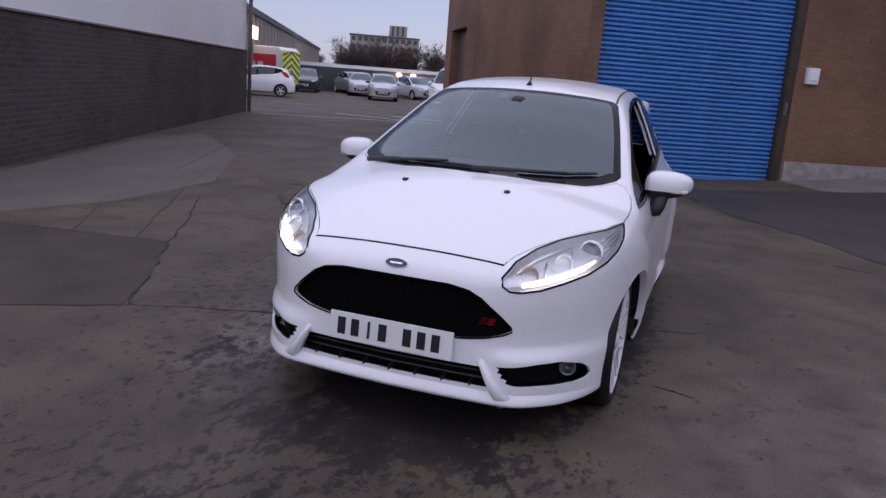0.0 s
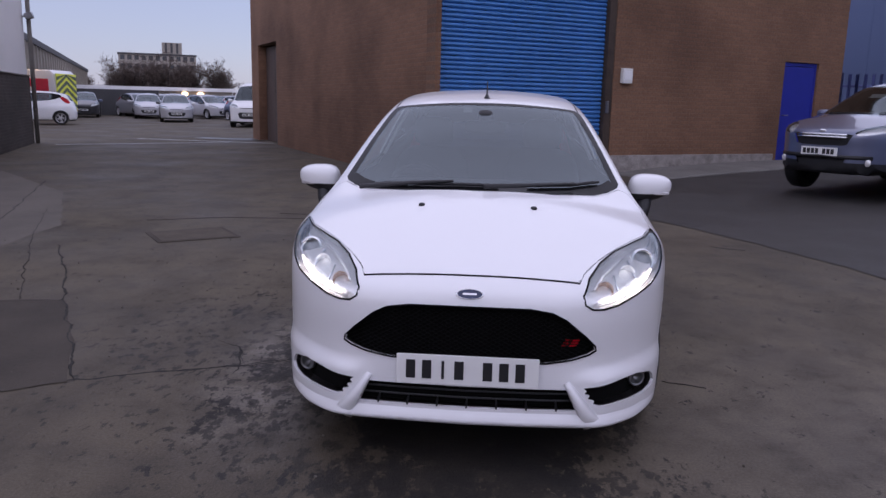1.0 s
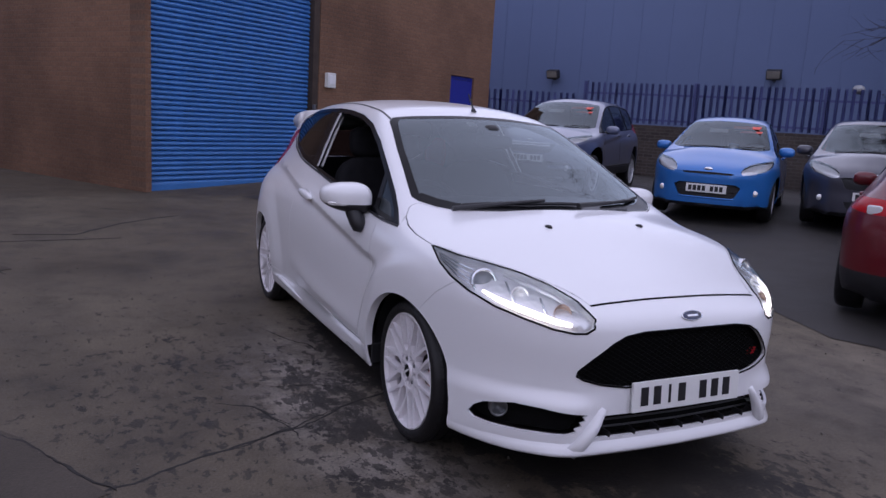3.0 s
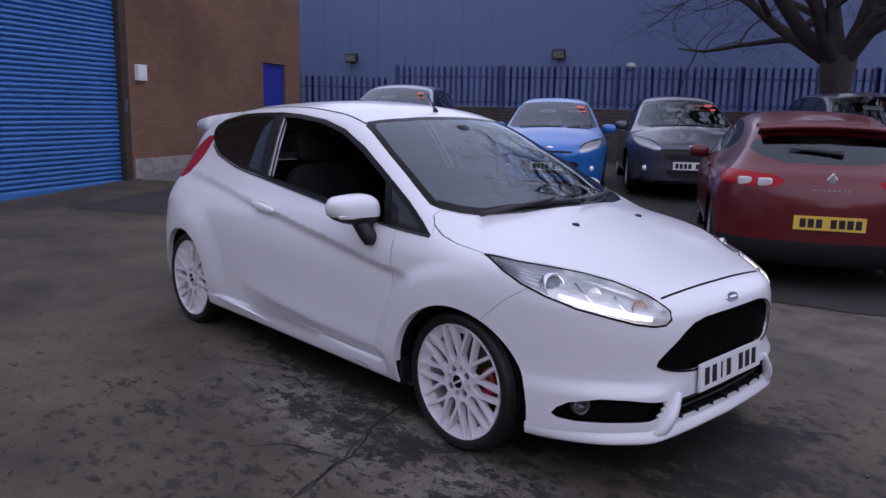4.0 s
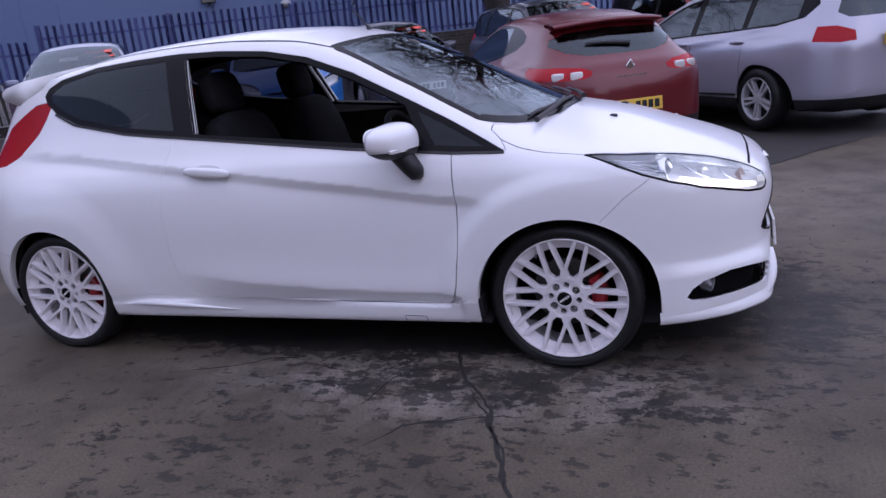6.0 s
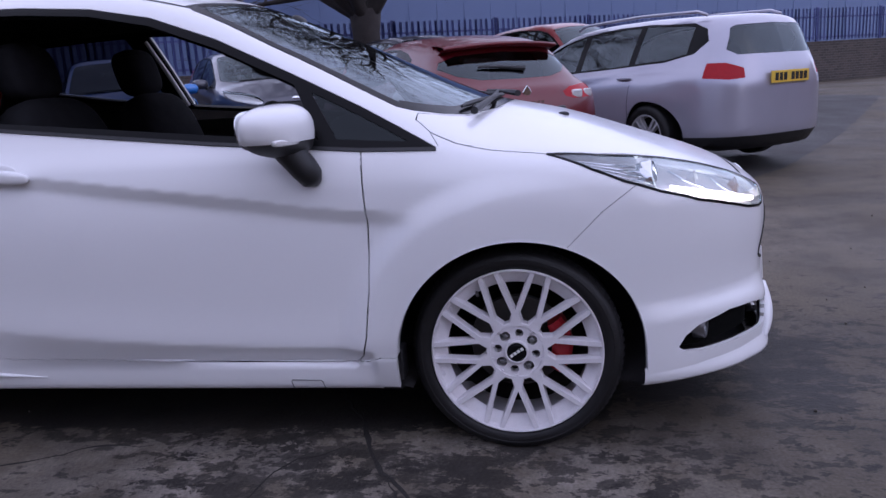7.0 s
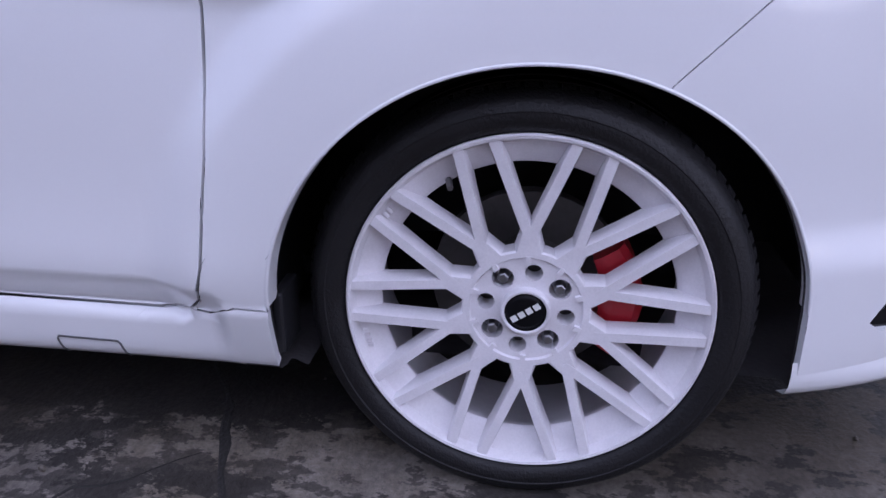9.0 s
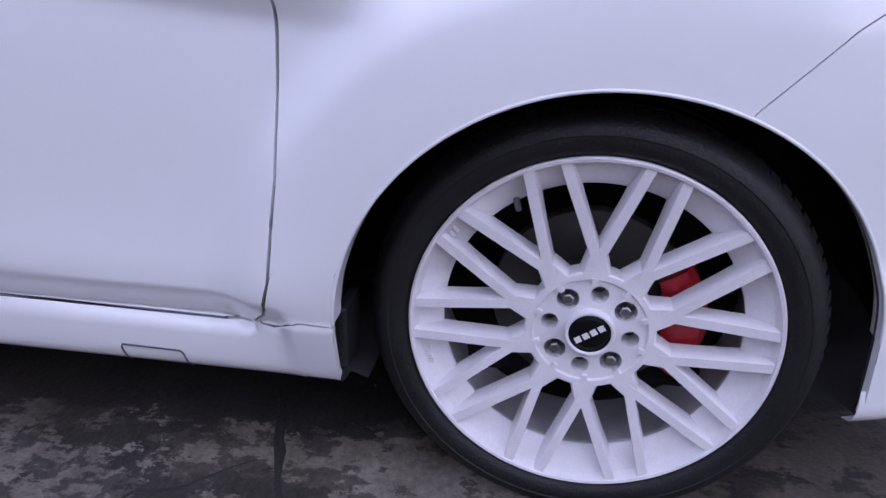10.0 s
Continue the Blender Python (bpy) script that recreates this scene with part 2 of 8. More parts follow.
def body_value(P, x, y, z):
    """Below zero inside the body, in metres."""
    x = np.abs(x)
    top = spline(y, P["top"]) - spline(y, P["crown"]) * x * x
    e = 0.02
    slope = (spline(y + e, P["top"]) - spline(y - e, P["top"])) / (2 * e)
    up = (z - top) / np.sqrt(1 + slope ** 2)
    hi = step(0.75, 1.1, z)
    w = spline(z, P["wide"]) * (spline(y, P["taper"]) * (1 - hi) + spline(y, P["taper_up"]) * hi)
    for ya, flare in ((-P["axle"], P["flare"]), (P["axle"], 0.72 * P["flare"])):
        r = np.sqrt((y - ya) ** 2 + (z - P["hub"]) ** 2)
        # a blister round each arch: nearly level, then a clear shoulder
        soft = 0.0 if ya < 0 else 0.06
        w = w + flare * (0.30 * step(0.47, 0.33, r) + 0.70 * step(0.515 + soft, 0.43 - 0.5 * soft, r)) * step(P["hub"] - 0.25, P["hub"] + 0.1, z)
    d = spline(y, P["crease"]) - z
    fade = step(-1.02, -0.84, y)
    w = w - P["crease_depth"] * ramp_down(d, 0.042) * np.exp(-np.maximum(d - 0.035, 0) / 0.15) * fade * step(1.7, 1.2, y)
    # the doors swell above a low crease, turn under it, and the sills stand out again below
    door = step(-0.856, -0.826, y) * step(0.62, 0.15, y)
    zc = spline(y, DOOR_CREASE)
    w = w + 0.30 * P["tuck"] * np.exp(-((z - zc) / 0.075) ** 2) * step(-0.95, -0.8, y) * step(0.62, 0.15, y)
    w = w - P["tuck"] * ramp_down((zc - z) / (zc - 0.268), 1.0) * door
    zs = 0.277 + 0.028 * step(-0.77, -0.87, y)
    sill = step(zs, zs - 0.012, z) * step(-1.0, -0.93, y) * step(0.98, 0.9, y)
    w = w * (1 - sill) + smax(w, 0.828, 0.022) * sill if P["tuck"] > 0.02 else w
    low = step(0.43, 0.36, z) * step(-1.35, -1.6, y) * P["kick"]
    side = (x - w - low) * 0.97
    front = spline(z, P["front"]) + spline(x, P["nose"]) - y - low * step(0.3, 0.55, x) * 1.3
    rear = y - (spline(z, P["rear"]) - spline(x, P["tail"]) * (1 + 0.55 * step(0.75, 1.1, z)))
    k = P["edge"] + (P["roof_edge"] - P["edge"]) * hi
    f = smax(up, side, k)
    f = smax(f, front, 0.055)
    f = smax(f, rear, 0.07)
    under = P["floor"] + 0.018 * step(-1.0, -0.9, y) * step(1.0, 0.9, y)
    return smax(f, under - z, 0.03)


def body_normals(P, v):
    e = 0.002
    n = len(v)
    f = body_value(P, *np.concatenate([v + e * a for a in np.concatenate([np.eye(3), -np.eye(3)])]).T)
    g = np.stack([f[k * n:(k + 1) * n] - f[(k + 3) * n:(k + 4) * n] for k in range(3)], 1)
    return g / np.maximum(np.linalg.norm(g, axis=1, keepdims=True), 1e-9)


def body_points(P, nx, nm, ncap, ends=(-1.35, 1.3), z0=0.6):
    """Points of the skin on rays from a line inside the body; rings from nose to tail."""
    # more rays towards the flanks, where the creases lie
    side = int(nx * 0.29)
    a, b = math.radians(64), math.radians(118)
    n1 = (nx - 2 * side) // 3
    half = np.concatenate([np.linspace(0, a, n1 + 1)[:-1], np.linspace(a, b, side + 1)[:-1], np.linspace(b, math.pi, (nx - 2 * side - 2 * n1) // 2 + 1)[:-1]])
    th = np.concatenate([half + 0.004, math.tau - half[::-1] - 0.004])
    nx = len(th)
    org, ray = [], []
    ring = np.stack([np.sin(th), 0 * th, np.cos(th)], 1)
    for k in range(1, ncap + 1):
        a = k / (ncap + 1) * math.pi / 2
        org.append(np.tile([0, ends[0], z0], (nx, 1)))
        ray.append(ring * math.sin(a) + np.array([0, -math.cos(a), 0]))
    for k in range(nm):
        org.append(np.tile([0, ends[0] + (ends[1] - ends[0]) * k / (nm - 1), z0], (nx, 1)))
        ray.append(ring)
    for k in range(ncap, 0, -1):
        a = k / (ncap + 1) * math.pi / 2
        org.append(np.tile([0, ends[1], z0], (nx, 1)))
        ray.append(ring * math.sin(a) + np.array([0, math.cos(a), 0]))
    org = np.concatenate(org + [[[0, ends[0], z0]], [[0, ends[1], z0]]])
    ray = np.concatenate(ray + [[[0, -1.0, 0]], [[0, 1.0, 0]]])
    lo, hi = np.zeros(len(org)), np.full(len(org), 1.6)
    for _ in range(34):
        mid = (lo + hi) / 2
        out = body_value(P, *(org + ray * mid[:, None]).T) > 0
        hi, lo = np.where(out, mid, hi), np.where(out, lo, mid)
    v = org + ray * hi[:, None]
    rings = 2 * ncap + nm
    faces = []
    for r in range(rings - 1):
        for k in range(nx):
            k2 = (k + 1) % nx
            faces.append((r * nx + k, r * nx + k2, (r + 1) * nx + k2, (r + 1) * nx + k))
    a, b = rings * nx, rings * nx + 1
    for k in range(nx):
        k2 = (k + 1) % nx
        faces.append((a, k2, k))
        faces.append((b, (rings - 1) * nx + k, (rings - 1) * nx + k2))
    return v, faces


def carve(bm, layer, pts, view, code=None, only=None, where=None, closed=True):
    """Cut the skin along an outline seen along view; give the faces inside it a code."""
    view = Vector(view).normalized()
    u = view.orthogonal().normalized()
    w = view.cross(u)
    pts = [Vector(p) for p in pts]
    flat = [(p.dot(u), p.dot(w)) for p in pts]
    lo = (min(p[0] for p in flat) - 0.01, min(p[1] for p in flat) - 0.01)
    hi = (max(p[0] for p in flat) + 0.01, max(p[1] for p in flat) + 0.01)

    def bounds(f):
        a = [v.co.dot(u) for v in f.verts]
        b = [v.co.dot(w) for v in f.verts]
        return min(a), max(a), min(b), max(b)

    cand = {}
    for f in bm.faces:
        if f.normal.dot(view) < -0.03 and (only is None or f[layer] in only) and (where is None or where(f.calc_center_median())):
            b = bounds(f)
            if b[1] > lo[0] and b[0] < hi[0] and b[3] > lo[1] and b[2] < hi[1]:
                cand[f] = b
    n = len(pts)
    for i in range(n if closed else n - 1):
        a, b = flat[i], flat[(i + 1) % n]
        x0, x1, y0, y1 = min(a[0], b[0]) - 0.003, max(a[0], b[0]) + 0.003, min(a[1], b[1]) - 0.003, max(a[1], b[1]) + 0.003
        sel = [f for f, q in cand.items() if q[1] > x0 and q[0] < x1 and q[3] > y0 and q[2] < y1]
        if not sel:
            continue
        no = (pts[(i + 1) % n] - pts[i]).cross(view)
        if no.length < 1e-9:
            continue
        geom = list({v for f in sel for v in f.verts}) + list({e for f in sel for e in f.edges}) + sel
        for f in sel:
            del cand[f]
        res = bmesh.ops.bisect_plane(bm, geom=geom, dist=1e-5, plane_co=pts[i], plane_no=no.normalized())
        for f in res["geom"]:
            if isinstance(f, bmesh.types.BMFace):
                cand[f] = bounds(f)
    if code is None:
        return
    for f in cand:
        if not f.is_valid:
            continue
        c = f.calc_center_median()
        x, y = c.dot(u), c.dot(w)
        inside = False
        for i in range(n):
            (xa, ya), (xb, yb) = flat[i], flat[(i + 1) % n]
            if (ya > y) != (yb > y) and x < (xb - xa) * (y - ya) / (yb - ya) + xa:
                inside = not inside
        if inside:
            f[layer] = code


def mirrored(pts):
    return [(-x, y, z) for x, y, z in pts]


def panel(P, name, faces, mat, parent, gap=0.0018, depth=0.012, inset=0.0, label="", warp=None):
    """One panel of a body: its faces with their edges drawn in by the gap and turned inwards."""
    idx, pos, polys = {}, [], []
    for f in faces:
        row = []
        for v in f.verts:
            if v not in idx:
                idx[v] = len(pos)
                pos.append(v.co[:])
            row.append(idx[v])
        polys.append(row)
    if not polys:
        return None
    pos = np.array(pos)
    nor = body_normals(P, pos)
    count = {}
    for k, r in enumerate(polys):
        for a, b in zip(r, r[1:] + r[:1]):
            count.setdefault((min(a, b), max(a, b)), []).append((a, b, k))
    edge = [v[0] for v in count.values() if len(v) == 1]
    pull = np.zeros_like(pos)
    for a, b, k in edge:
        e = pos[b] - pos[a]
        q = np.cross(nor[a] + nor[b], e)
        pull[a] += q
        pull[b] += q
    ln = np.linalg.norm(pull, axis=1)
    rim = ln > 1e-7
    wide = gap(pos) if callable(gap) else np.full(len(pos), gap)
    pos[rim] += pull[rim] / ln[rim][:, None] * wide[rim][:, None]
    pos -= nor * inset
    verts = [tuple(p) for p in pos]
    low = {}
    loops = [tuple(nor[i]) for r in polys for i in r]
    if depth:
        for a, b, k in edge:
            for i in (a, b):
                if i not in low:
                    low[i] = len(verts)
                    verts.append(tuple(pos[i] - nor[i] * depth))
            polys.append([b, a, low[a], low[b]])
            e, d = pos[a] - pos[b], -(nor[a] + nor[b]) * (1 if depth > 0 else -1)
            q = np.cross(e, d)
            q /= max(np.linalg.norm(q), 1e-9)
            loops += [tuple(q)] * 4
    me = bpy.data.meshes.new(name)
    me.from_pydata([tuple(warp(Vector(p))) for p in verts] if warp else verts, [], polys)
    me.materials.append(mat)
    me.shade_smooth()
    if warp:
        me.set_sharp_from_angle(angle=radians(40))
    else:
        me.normals_split_custom_set(loops)
    ob = new(name, me)
    ob.parent = parent
    if label:
        ob["label"] = label
    return ob


def inner_shell(P, faces, parent, depth=0.02, name="inner_shell"):
    idx, pos, polys = {}, [], []
    for f in faces:
        row = []
        for v in f.verts:
            if v not in idx:
                idx[v] = len(pos)
                pos.append(v.co[:])
            row.append(idx[v])
        polys.append(row)
    pos = np.array(pos)
    pos = pos - body_normals(P, pos) * depth
    me = bpy.data.meshes.new(name)
    me.from_pydata([tuple(p) for p in pos], [], polys)
    me.materials.append(M["dark_void"])
    me.shade_smooth()
    ob = new(name, me)
    ob.parent = parent
    return ob


def skin_point(P, p, view):
    """Where a line through p along view first meets the skin, and the normal there."""
    view = np.array(Vector(view).normalized())
    p = np.array(p, float)
    a, b = -0.5, 1.0
    for n in (151, 41, 41):
        d = np.linspace(a, b, n)
        q = p + d[:, None] * view
        i = int(np.argmax(body_value(P, *q.T) < 0))
        a, b = d[max(i - 1, 0)], d[i]
    v = (p + b * view)[None]
    return Vector(v[0]), Vector(body_normals(P, v)[0])


def ribbon(P, bm, pts, view, width, lift=0.0008, thick=0.0, fine=0.02):
    """A narrow strip laid on the skin along points."""
    line = []
    for a, b in zip(pts, pts[1:]):
        a, b = Vector(a), Vector(b)
        k = max(1, int((b - a).length / fine))
        line += [a.lerp(b, i / k) for i in range(k)]
    line.append(Vector(pts[-1]))
    at = [skin_point(P, p, view) for p in line]
    rows = []
    for i, (p, n) in enumerate(at):
        t = (at[min(i + 1, len(at) - 1)][0] - at[max(i - 1, 0)][0]).normalized()
        s = n.cross(t).normalized() * width / 2
        rows.append([bm.verts.new(q) for q in (p - s, p - s + n * (lift + thick), p + s + n * (lift + thick), p + s)])
    for r, q in zip(rows, rows[1:]):
        for k in range(3):
            bm.faces.new((r[k], r[k + 1], q[k + 1], q[k]))
    bm.faces.new(rows[0][::-1])
    bm.faces.new(rows[-1])
    return bm


# outlines on the hatchback's skin; x > 0 side, mirrored for the other
SIDE = (-1, 0, 0)
DLO = [(0.8, -1.05, 0.88), (0.8, -0.84, 0.888), (0.8, -0.4, 0.925), (0.8, 0.0, 0.967), (0.8, 0.36, 1.005), (0.8, 0.75, 1.045), (0.8, 1.08, 1.10), (0.8, 1.22, 1.155), (0.8, 1.295, 1.205), (0.8, 1.32, 1.24), (0.8, 1.30, 1.275), (0.8, 1.22, 1.31),
       (0.8, 1.0, 1.348), (0.8, 0.75, 1.362), (0.8, 0.5, 1.368), (0.8, 0.28, 1.36), (0.8, 0.04, 1.338), (0.8, -0.17, 1.295), (0.8, -0.39, 1.215), (0.8, -0.62, 1.105), (0.8, -0.83, 1.0)]
QUARTER = [(0.8, 0.475, 1.04), (0.8, 0.75, 1.068), (0.8, 1.06, 1.122), (0.8, 1.19, 1.17), (0.8, 1.265, 1.215), (0.8, 1.28, 1.245), (0.8, 1.2, 1.29), (0.8, 1.0, 1.325), (0.8, 0.75, 1.338), (0.8, 0.565, 1.342)]
OPENING = [(0.8, -0.72, 0.915), (0.8, -0.4, 0.945), (0.8, 0.0, 0.985), (0.8, 0.355, 1.02), (0.8, 0.45, 1.342), (0.8, 0.28, 1.337), (0.8, 0.04, 1.315), (0.8, -0.17, 1.27), (0.8, -0.39, 1.188), (0.8, -0.635, 1.07)]
TRIANGLE = [(0.8, -0.97, 0.90), (0.8, -0.77, 0.915), (0.8, -0.69, 1.045), (0.8, -0.83, 0.975)]
DOOR = [(0.8, -0.842, 0.93), (0.8, -0.844, 0.86), (0.8, -0.853, 0.70), (0.8, -0.848, 0.50), (0.8, -0.83, 0.36), (0.8, -0.815, 0.305), (0.8, -0.79, 0.281), (0.8, -0.74, 0.275), (0.8, -0.3, 0.277), (0.8, 0.3, 0.288), (0.8, 0.42, 0.298), (0.8, 0.485, 0.34), (0.8, 0.53, 0.5), (0.8, 0.535, 0.7), (0.8, 0.50, 0.9), (0.8, 0.45, 1.06)]
HEADLAMP = [(0.752, -1.345, 0.843), (0.70, -1.48, 0.826), (0.63, -1.57, 0.812), (0.55, -1.67, 0.795), (0.48, -1.77, 0.765), (0.42, -1.87, 0.72), (0.392, -1.95, 0.67), (0.402, -1.965, 0.642), (0.43, -1.96, 0.625), (0.47, -1.94, 0.622), (0.53, -1.90, 0.632), (0.60, -1.82, 0.652), (0.67, -1.73, 0.678), (0.72, -1.62, 0.712), (0.752, -1.53, 0.752), (0.762, -1.45, 0.79)]
HOOD_HALF = [(0.0, -1.935), (0.28, -1.93), (0.40, -1.925), (0.42, -1.87), (0.48, -1.77), (0.55, -1.67), (0.63, -1.57), (0.70, -1.48), (0.752, -1.345), (0.757, -1.2), (0.753, -1.1), (0.735, -1.03), (0.70, -0.985), (0.66, -0.985), (0.60, -1.06), (0.53, -1.12), (0.34, -1.195), (0.0, -1.23)]
SCREEN_HALF = [(0.0, -1.225, 0.965), (0.34, -1.19, 0.96), (0.53, -1.115, 0.957), (0.60, -1.05, 0.96), (0.655, -0.975, 0.978), (0.668, -0.93, 0.995), (0.648, -0.83, 1.045), (0.59, -0.55, 1.195), (0.53, -0.29, 1.315), (0.50, -0.255, 1.335), (0.3, -0.295, 1.352), (0.0, -0.315, 1.36)]
GRILLE_HALF = [(0.0, 0.642), (0.22, 0.640), (0.30, 0.628), (0.35, 0.603), (0.42, 0.543), (0.462, 0.5), (0.466, 0.482), (0.44, 0.468), (0.38, 0.452), (0.28, 0.438), (0.0, 0.434)]
INTAKE_HALF = [(0.0, 0.338), (0.368, 0.338), (0.385, 0.325), (0.425, 0.268), (0.41, 0.258), (0.0, 0.258)]
FOG = [(0.722, -1.67, 0.285), (0.712, -1.69, 0.315), (0.69, -1.73, 0.34), (0.62, -1.82, 0.362), (0.55, -1.89, 0.360), (0.415, -1.985, 0.345), (0.43, -1.985, 0.335), (0.42, -1.985, 0.322), (0.44, -1.98, 0.316), (0.432, -1.98, 0.302), (0.455, -1.97, 0.295), (0.45, -1.97, 0.282), (0.48, -1.95, 0.272), (0.61, -1.84, 0.266), (0.68, -1.75, 0.264), (0.71, -1.69, 0.27)]
TAIL = [(0.8, 1.42, 1.215), (0.8, 1.56, 1.20), (0.8, 1.75, 1.1), (0.8, 1.80, 0.98), (0.8, 1.72, 0.915), (0.8, 1.62, 0.925), (0.8, 1.53, 0.97), (0.8, 1.46, 1.06), (0.8, 1.43, 1.13)]


def both(half):
    """A closed outline from its half on the x > 0 side."""
    return list(half) + [(-p[0], *p[1:]) for p in reversed(half) if abs(p[0]) > 1e-6]


def arch_pts(y, z, r, n=36, ahead=1.0):
    """A wheel arch: a half round that runs straight down to the ground."""
    pts = [(0.8, y + r * math.cos(a) * (ahead if math.cos(a) < 0 else 1), z + r * math.sin(a)) for a in [k * math.pi / n for k in range(n + 1)]]
    return pts + [(0.8, y - r * ahead - 0.008, 0.02), (0.8, y + r + (0.006 if y < 0 else 0.028), 0.02)]


def skin_mesh(P, nx, nm, ncap):
    v, faces = body_points(P, nx, nm, ncap)
    bm = bmesh.new()
    vs = [bm.verts.new(p) for p in v]
    for f in faces:
        bm.faces.new([vs[i] for i in f])
    bm.normal_update()
    c = [f for f in bm.faces if f.calc_center_median().z > 1.0][0]
    if (c.calc_center_median() - Vector((0, 0, 0.6))).dot(c.normal) < 0:
        bmesh.ops.reverse_faces(bm, faces=bm.faces[:])
    bm.normal_update()
    return bm, bm.faces.layers.int.new("panel")


def on_sides(bm, layer, pts, view, *a, **k):
    carve(bm, layer, pts, view, *a, **k)
    carve(bm, layer, mirrored(pts), (-view[0], view[1], view[2]), *a, **k)


# ---- the ground ----
UA = Vector((0.867, 0.498, 0))      # along the front of the brick building
NA = Vector((-0.498, 0.867, 0))     # into the building
CORNER = Vector((-1.03, 7.86, 0))   # its corner beside the shutter


def ground_z(x, y):
    s = x * 0.867 + y * 0.498
    t = min(max((s - 2.2) / 10.0, 0), 1)
    far = 1 - min(max((math.hypot(x, y) - 30) / 30, 0), 1)
    return 0.30 * t * t * (3 - 2 * t) * far


def ground_mesh():
    bm = bmesh.new()
    ax = sorted({*np.arange(-20, 24.1, 0.5).round(2).tolist(), *np.arange(-80, 81, 5.0).tolist(), -2000, -900, -400, -180, 180, 400, 900, 2000})
    grid = [[bm.verts.new((x, y, ground_z(x, y))) for x in ax] for y in ax]
    for r, q in zip(grid, grid[1:]):
        for k in range(len(ax) - 1):
            bm.faces.new((r[k], r[k + 1], q[k + 1], q[k]))
    return bm


def ground_material():
    m = bpy.data.materials.new("worn_concrete_yard")
    m.use_nodes = True
    nt = m.node_tree
    N, L = nt.nodes, nt.links
    b = N["Principled BSDF"]
    tc = N.new("ShaderNodeTexCoord")

    def noise_tex(scale, detail, rough=0.55, vec=None, dist=0.0):
        n = N.new("ShaderNodeTexNoise")
        n.inputs["Scale"].default_value, n.inputs["Detail"].default_value = scale, detail
        n.inputs["Roughness"].default_value, n.inputs["Distortion"].default_value = rough, dist
        L.new(vec or tc.outputs["Object"], n.inputs["Vector"])
        return n.outputs["Fac"]

    def ramp(fac, stops):
        r = N.new("ShaderNodeValToRGB")
        e = r.color_ramp.elements
        e[0].position, e[0].color = stops[0][0], (*stops[0][1], 1)
        e[1].position, e[1].color = stops[-1][0], (*stops[-1][1], 1)
        for p, c in stops[1:-1]:
            q = e.new(p)
            q.color = (*c, 1)
        L.new(fac, r.inputs[0])
        return r.outputs[0]

    def mix(kind, fac, a, c):
        x = N.new("ShaderNodeMix")
        x.data_type, x.blend_type = "RGBA", kind
        if isinstance(fac, float):
            x.inputs[0].default_value = fac
        else:
            L.new(fac, x.inputs[0])
        L.new(a, x.inputs[6])
        L.new(c, x.inputs[7])
        return x.outputs[2]

    big = noise_tex(0.55, 6, 0.6)
    mid = noise_tex(3.5, 6, 0.65)
    grit = noise_tex(90, 3, 0.7)
    def near(cx, cy, rx, ry, inner, outer):
        """1 within an oval of the yard, 0 outside it."""
        mp = N.new("ShaderNodeMapping")
        mp.vector_type = "TEXTURE"
        mp.inputs["Location"].default_value = (cx, cy, 0)
        mp.inputs["Scale"].default_value = (rx, ry, 1)
        L.new(tc.outputs["Object"], mp.inputs["Vector"])
        ln = N.new("ShaderNodeVectorMath")
        ln.operation = "LENGTH"
        L.new(mp.outputs[0], ln.inputs[0])
        mr = N.new("ShaderNodeMapRange")
        mr.inputs["From Min"].default_value, mr.inputs["From Max"].default_value = inner, outer
        mr.inputs["To Min"].default_value, mr.inputs["To Max"].default_value = 1, 0
        L.new(ln.outputs["Value"], mr.inputs["Value"])
        return mr.outputs[0]

    def calc(op, a, c):
        x = N.new("ShaderNodeMath")
        x.operation = op
        for i, v in enumerate((a, c)):
            if isinstance(v, (int, float)):
                x.inputs[i].default_value = v
            else:
                L.new(v, x.inputs[i])
        return x.outputs[0]

    def stretched(turn, sx, sy):
        mp = N.new("ShaderNodeMapping")
        mp.inputs["Rotation"].default_value = (0, 0, radians(turn))
        mp.inputs["Scale"].default_value = (sx, sy, 1)
        L.new(tc.outputs["Object"], mp.inputs["Vector"])
        return mp.outputs[0]

    base = ramp(big, [(0.3, (0.073, 0.058, 0.040)), (0.5, (0.101, 0.082, 0.058)), (0.7, (0.133, 0.110, 0.078))])
    worn = calc("MULTIPLY", near(-0.92, -0.75, 0.42, 1.3, 0.4, 1.2), ramp(noise_tex(4.5, 5, 0.65), [(0.40, (0.25, 0.25, 0.25)), (0.58, (1, 1, 1))]))
    worn = calc("MAXIMUM", worn, calc("MULTIPLY", near(2.3, -1.9, 1.7, 1.9, 0.3, 1.1), 0.30))    # where the skin of the concrete has worn off
    base = mix("MIX", worn, base, ramp(mid, [(0.35, (0.17, 0.15, 0.13)), (0.65, (0.28, 0.25, 0.215))]))
    c = mix("MULTIPLY", 0.55, base, ramp(mid, [(0.36, (0.50, 0.50, 0.51)), (0.48, (0.90, 0.90, 0.90)), (0.62, (1.10, 1.09, 1.07))]))
    c = mix("MULTIPLY", 0.8, c, ramp(grit, [(0.3, (0.6, 0.6, 0.6)), (0.7, (1.3, 1.3, 1.3))]))
    # broad damp clouds
    c = mix("MULTIPLY", 0.6, c, ramp(noise_tex(1.3, 3, 0.5, stretched(25, 1.0, 0.55)), [(0.38, (0.55, 0.55, 0.57)), (0.54, (1, 1, 1))]))
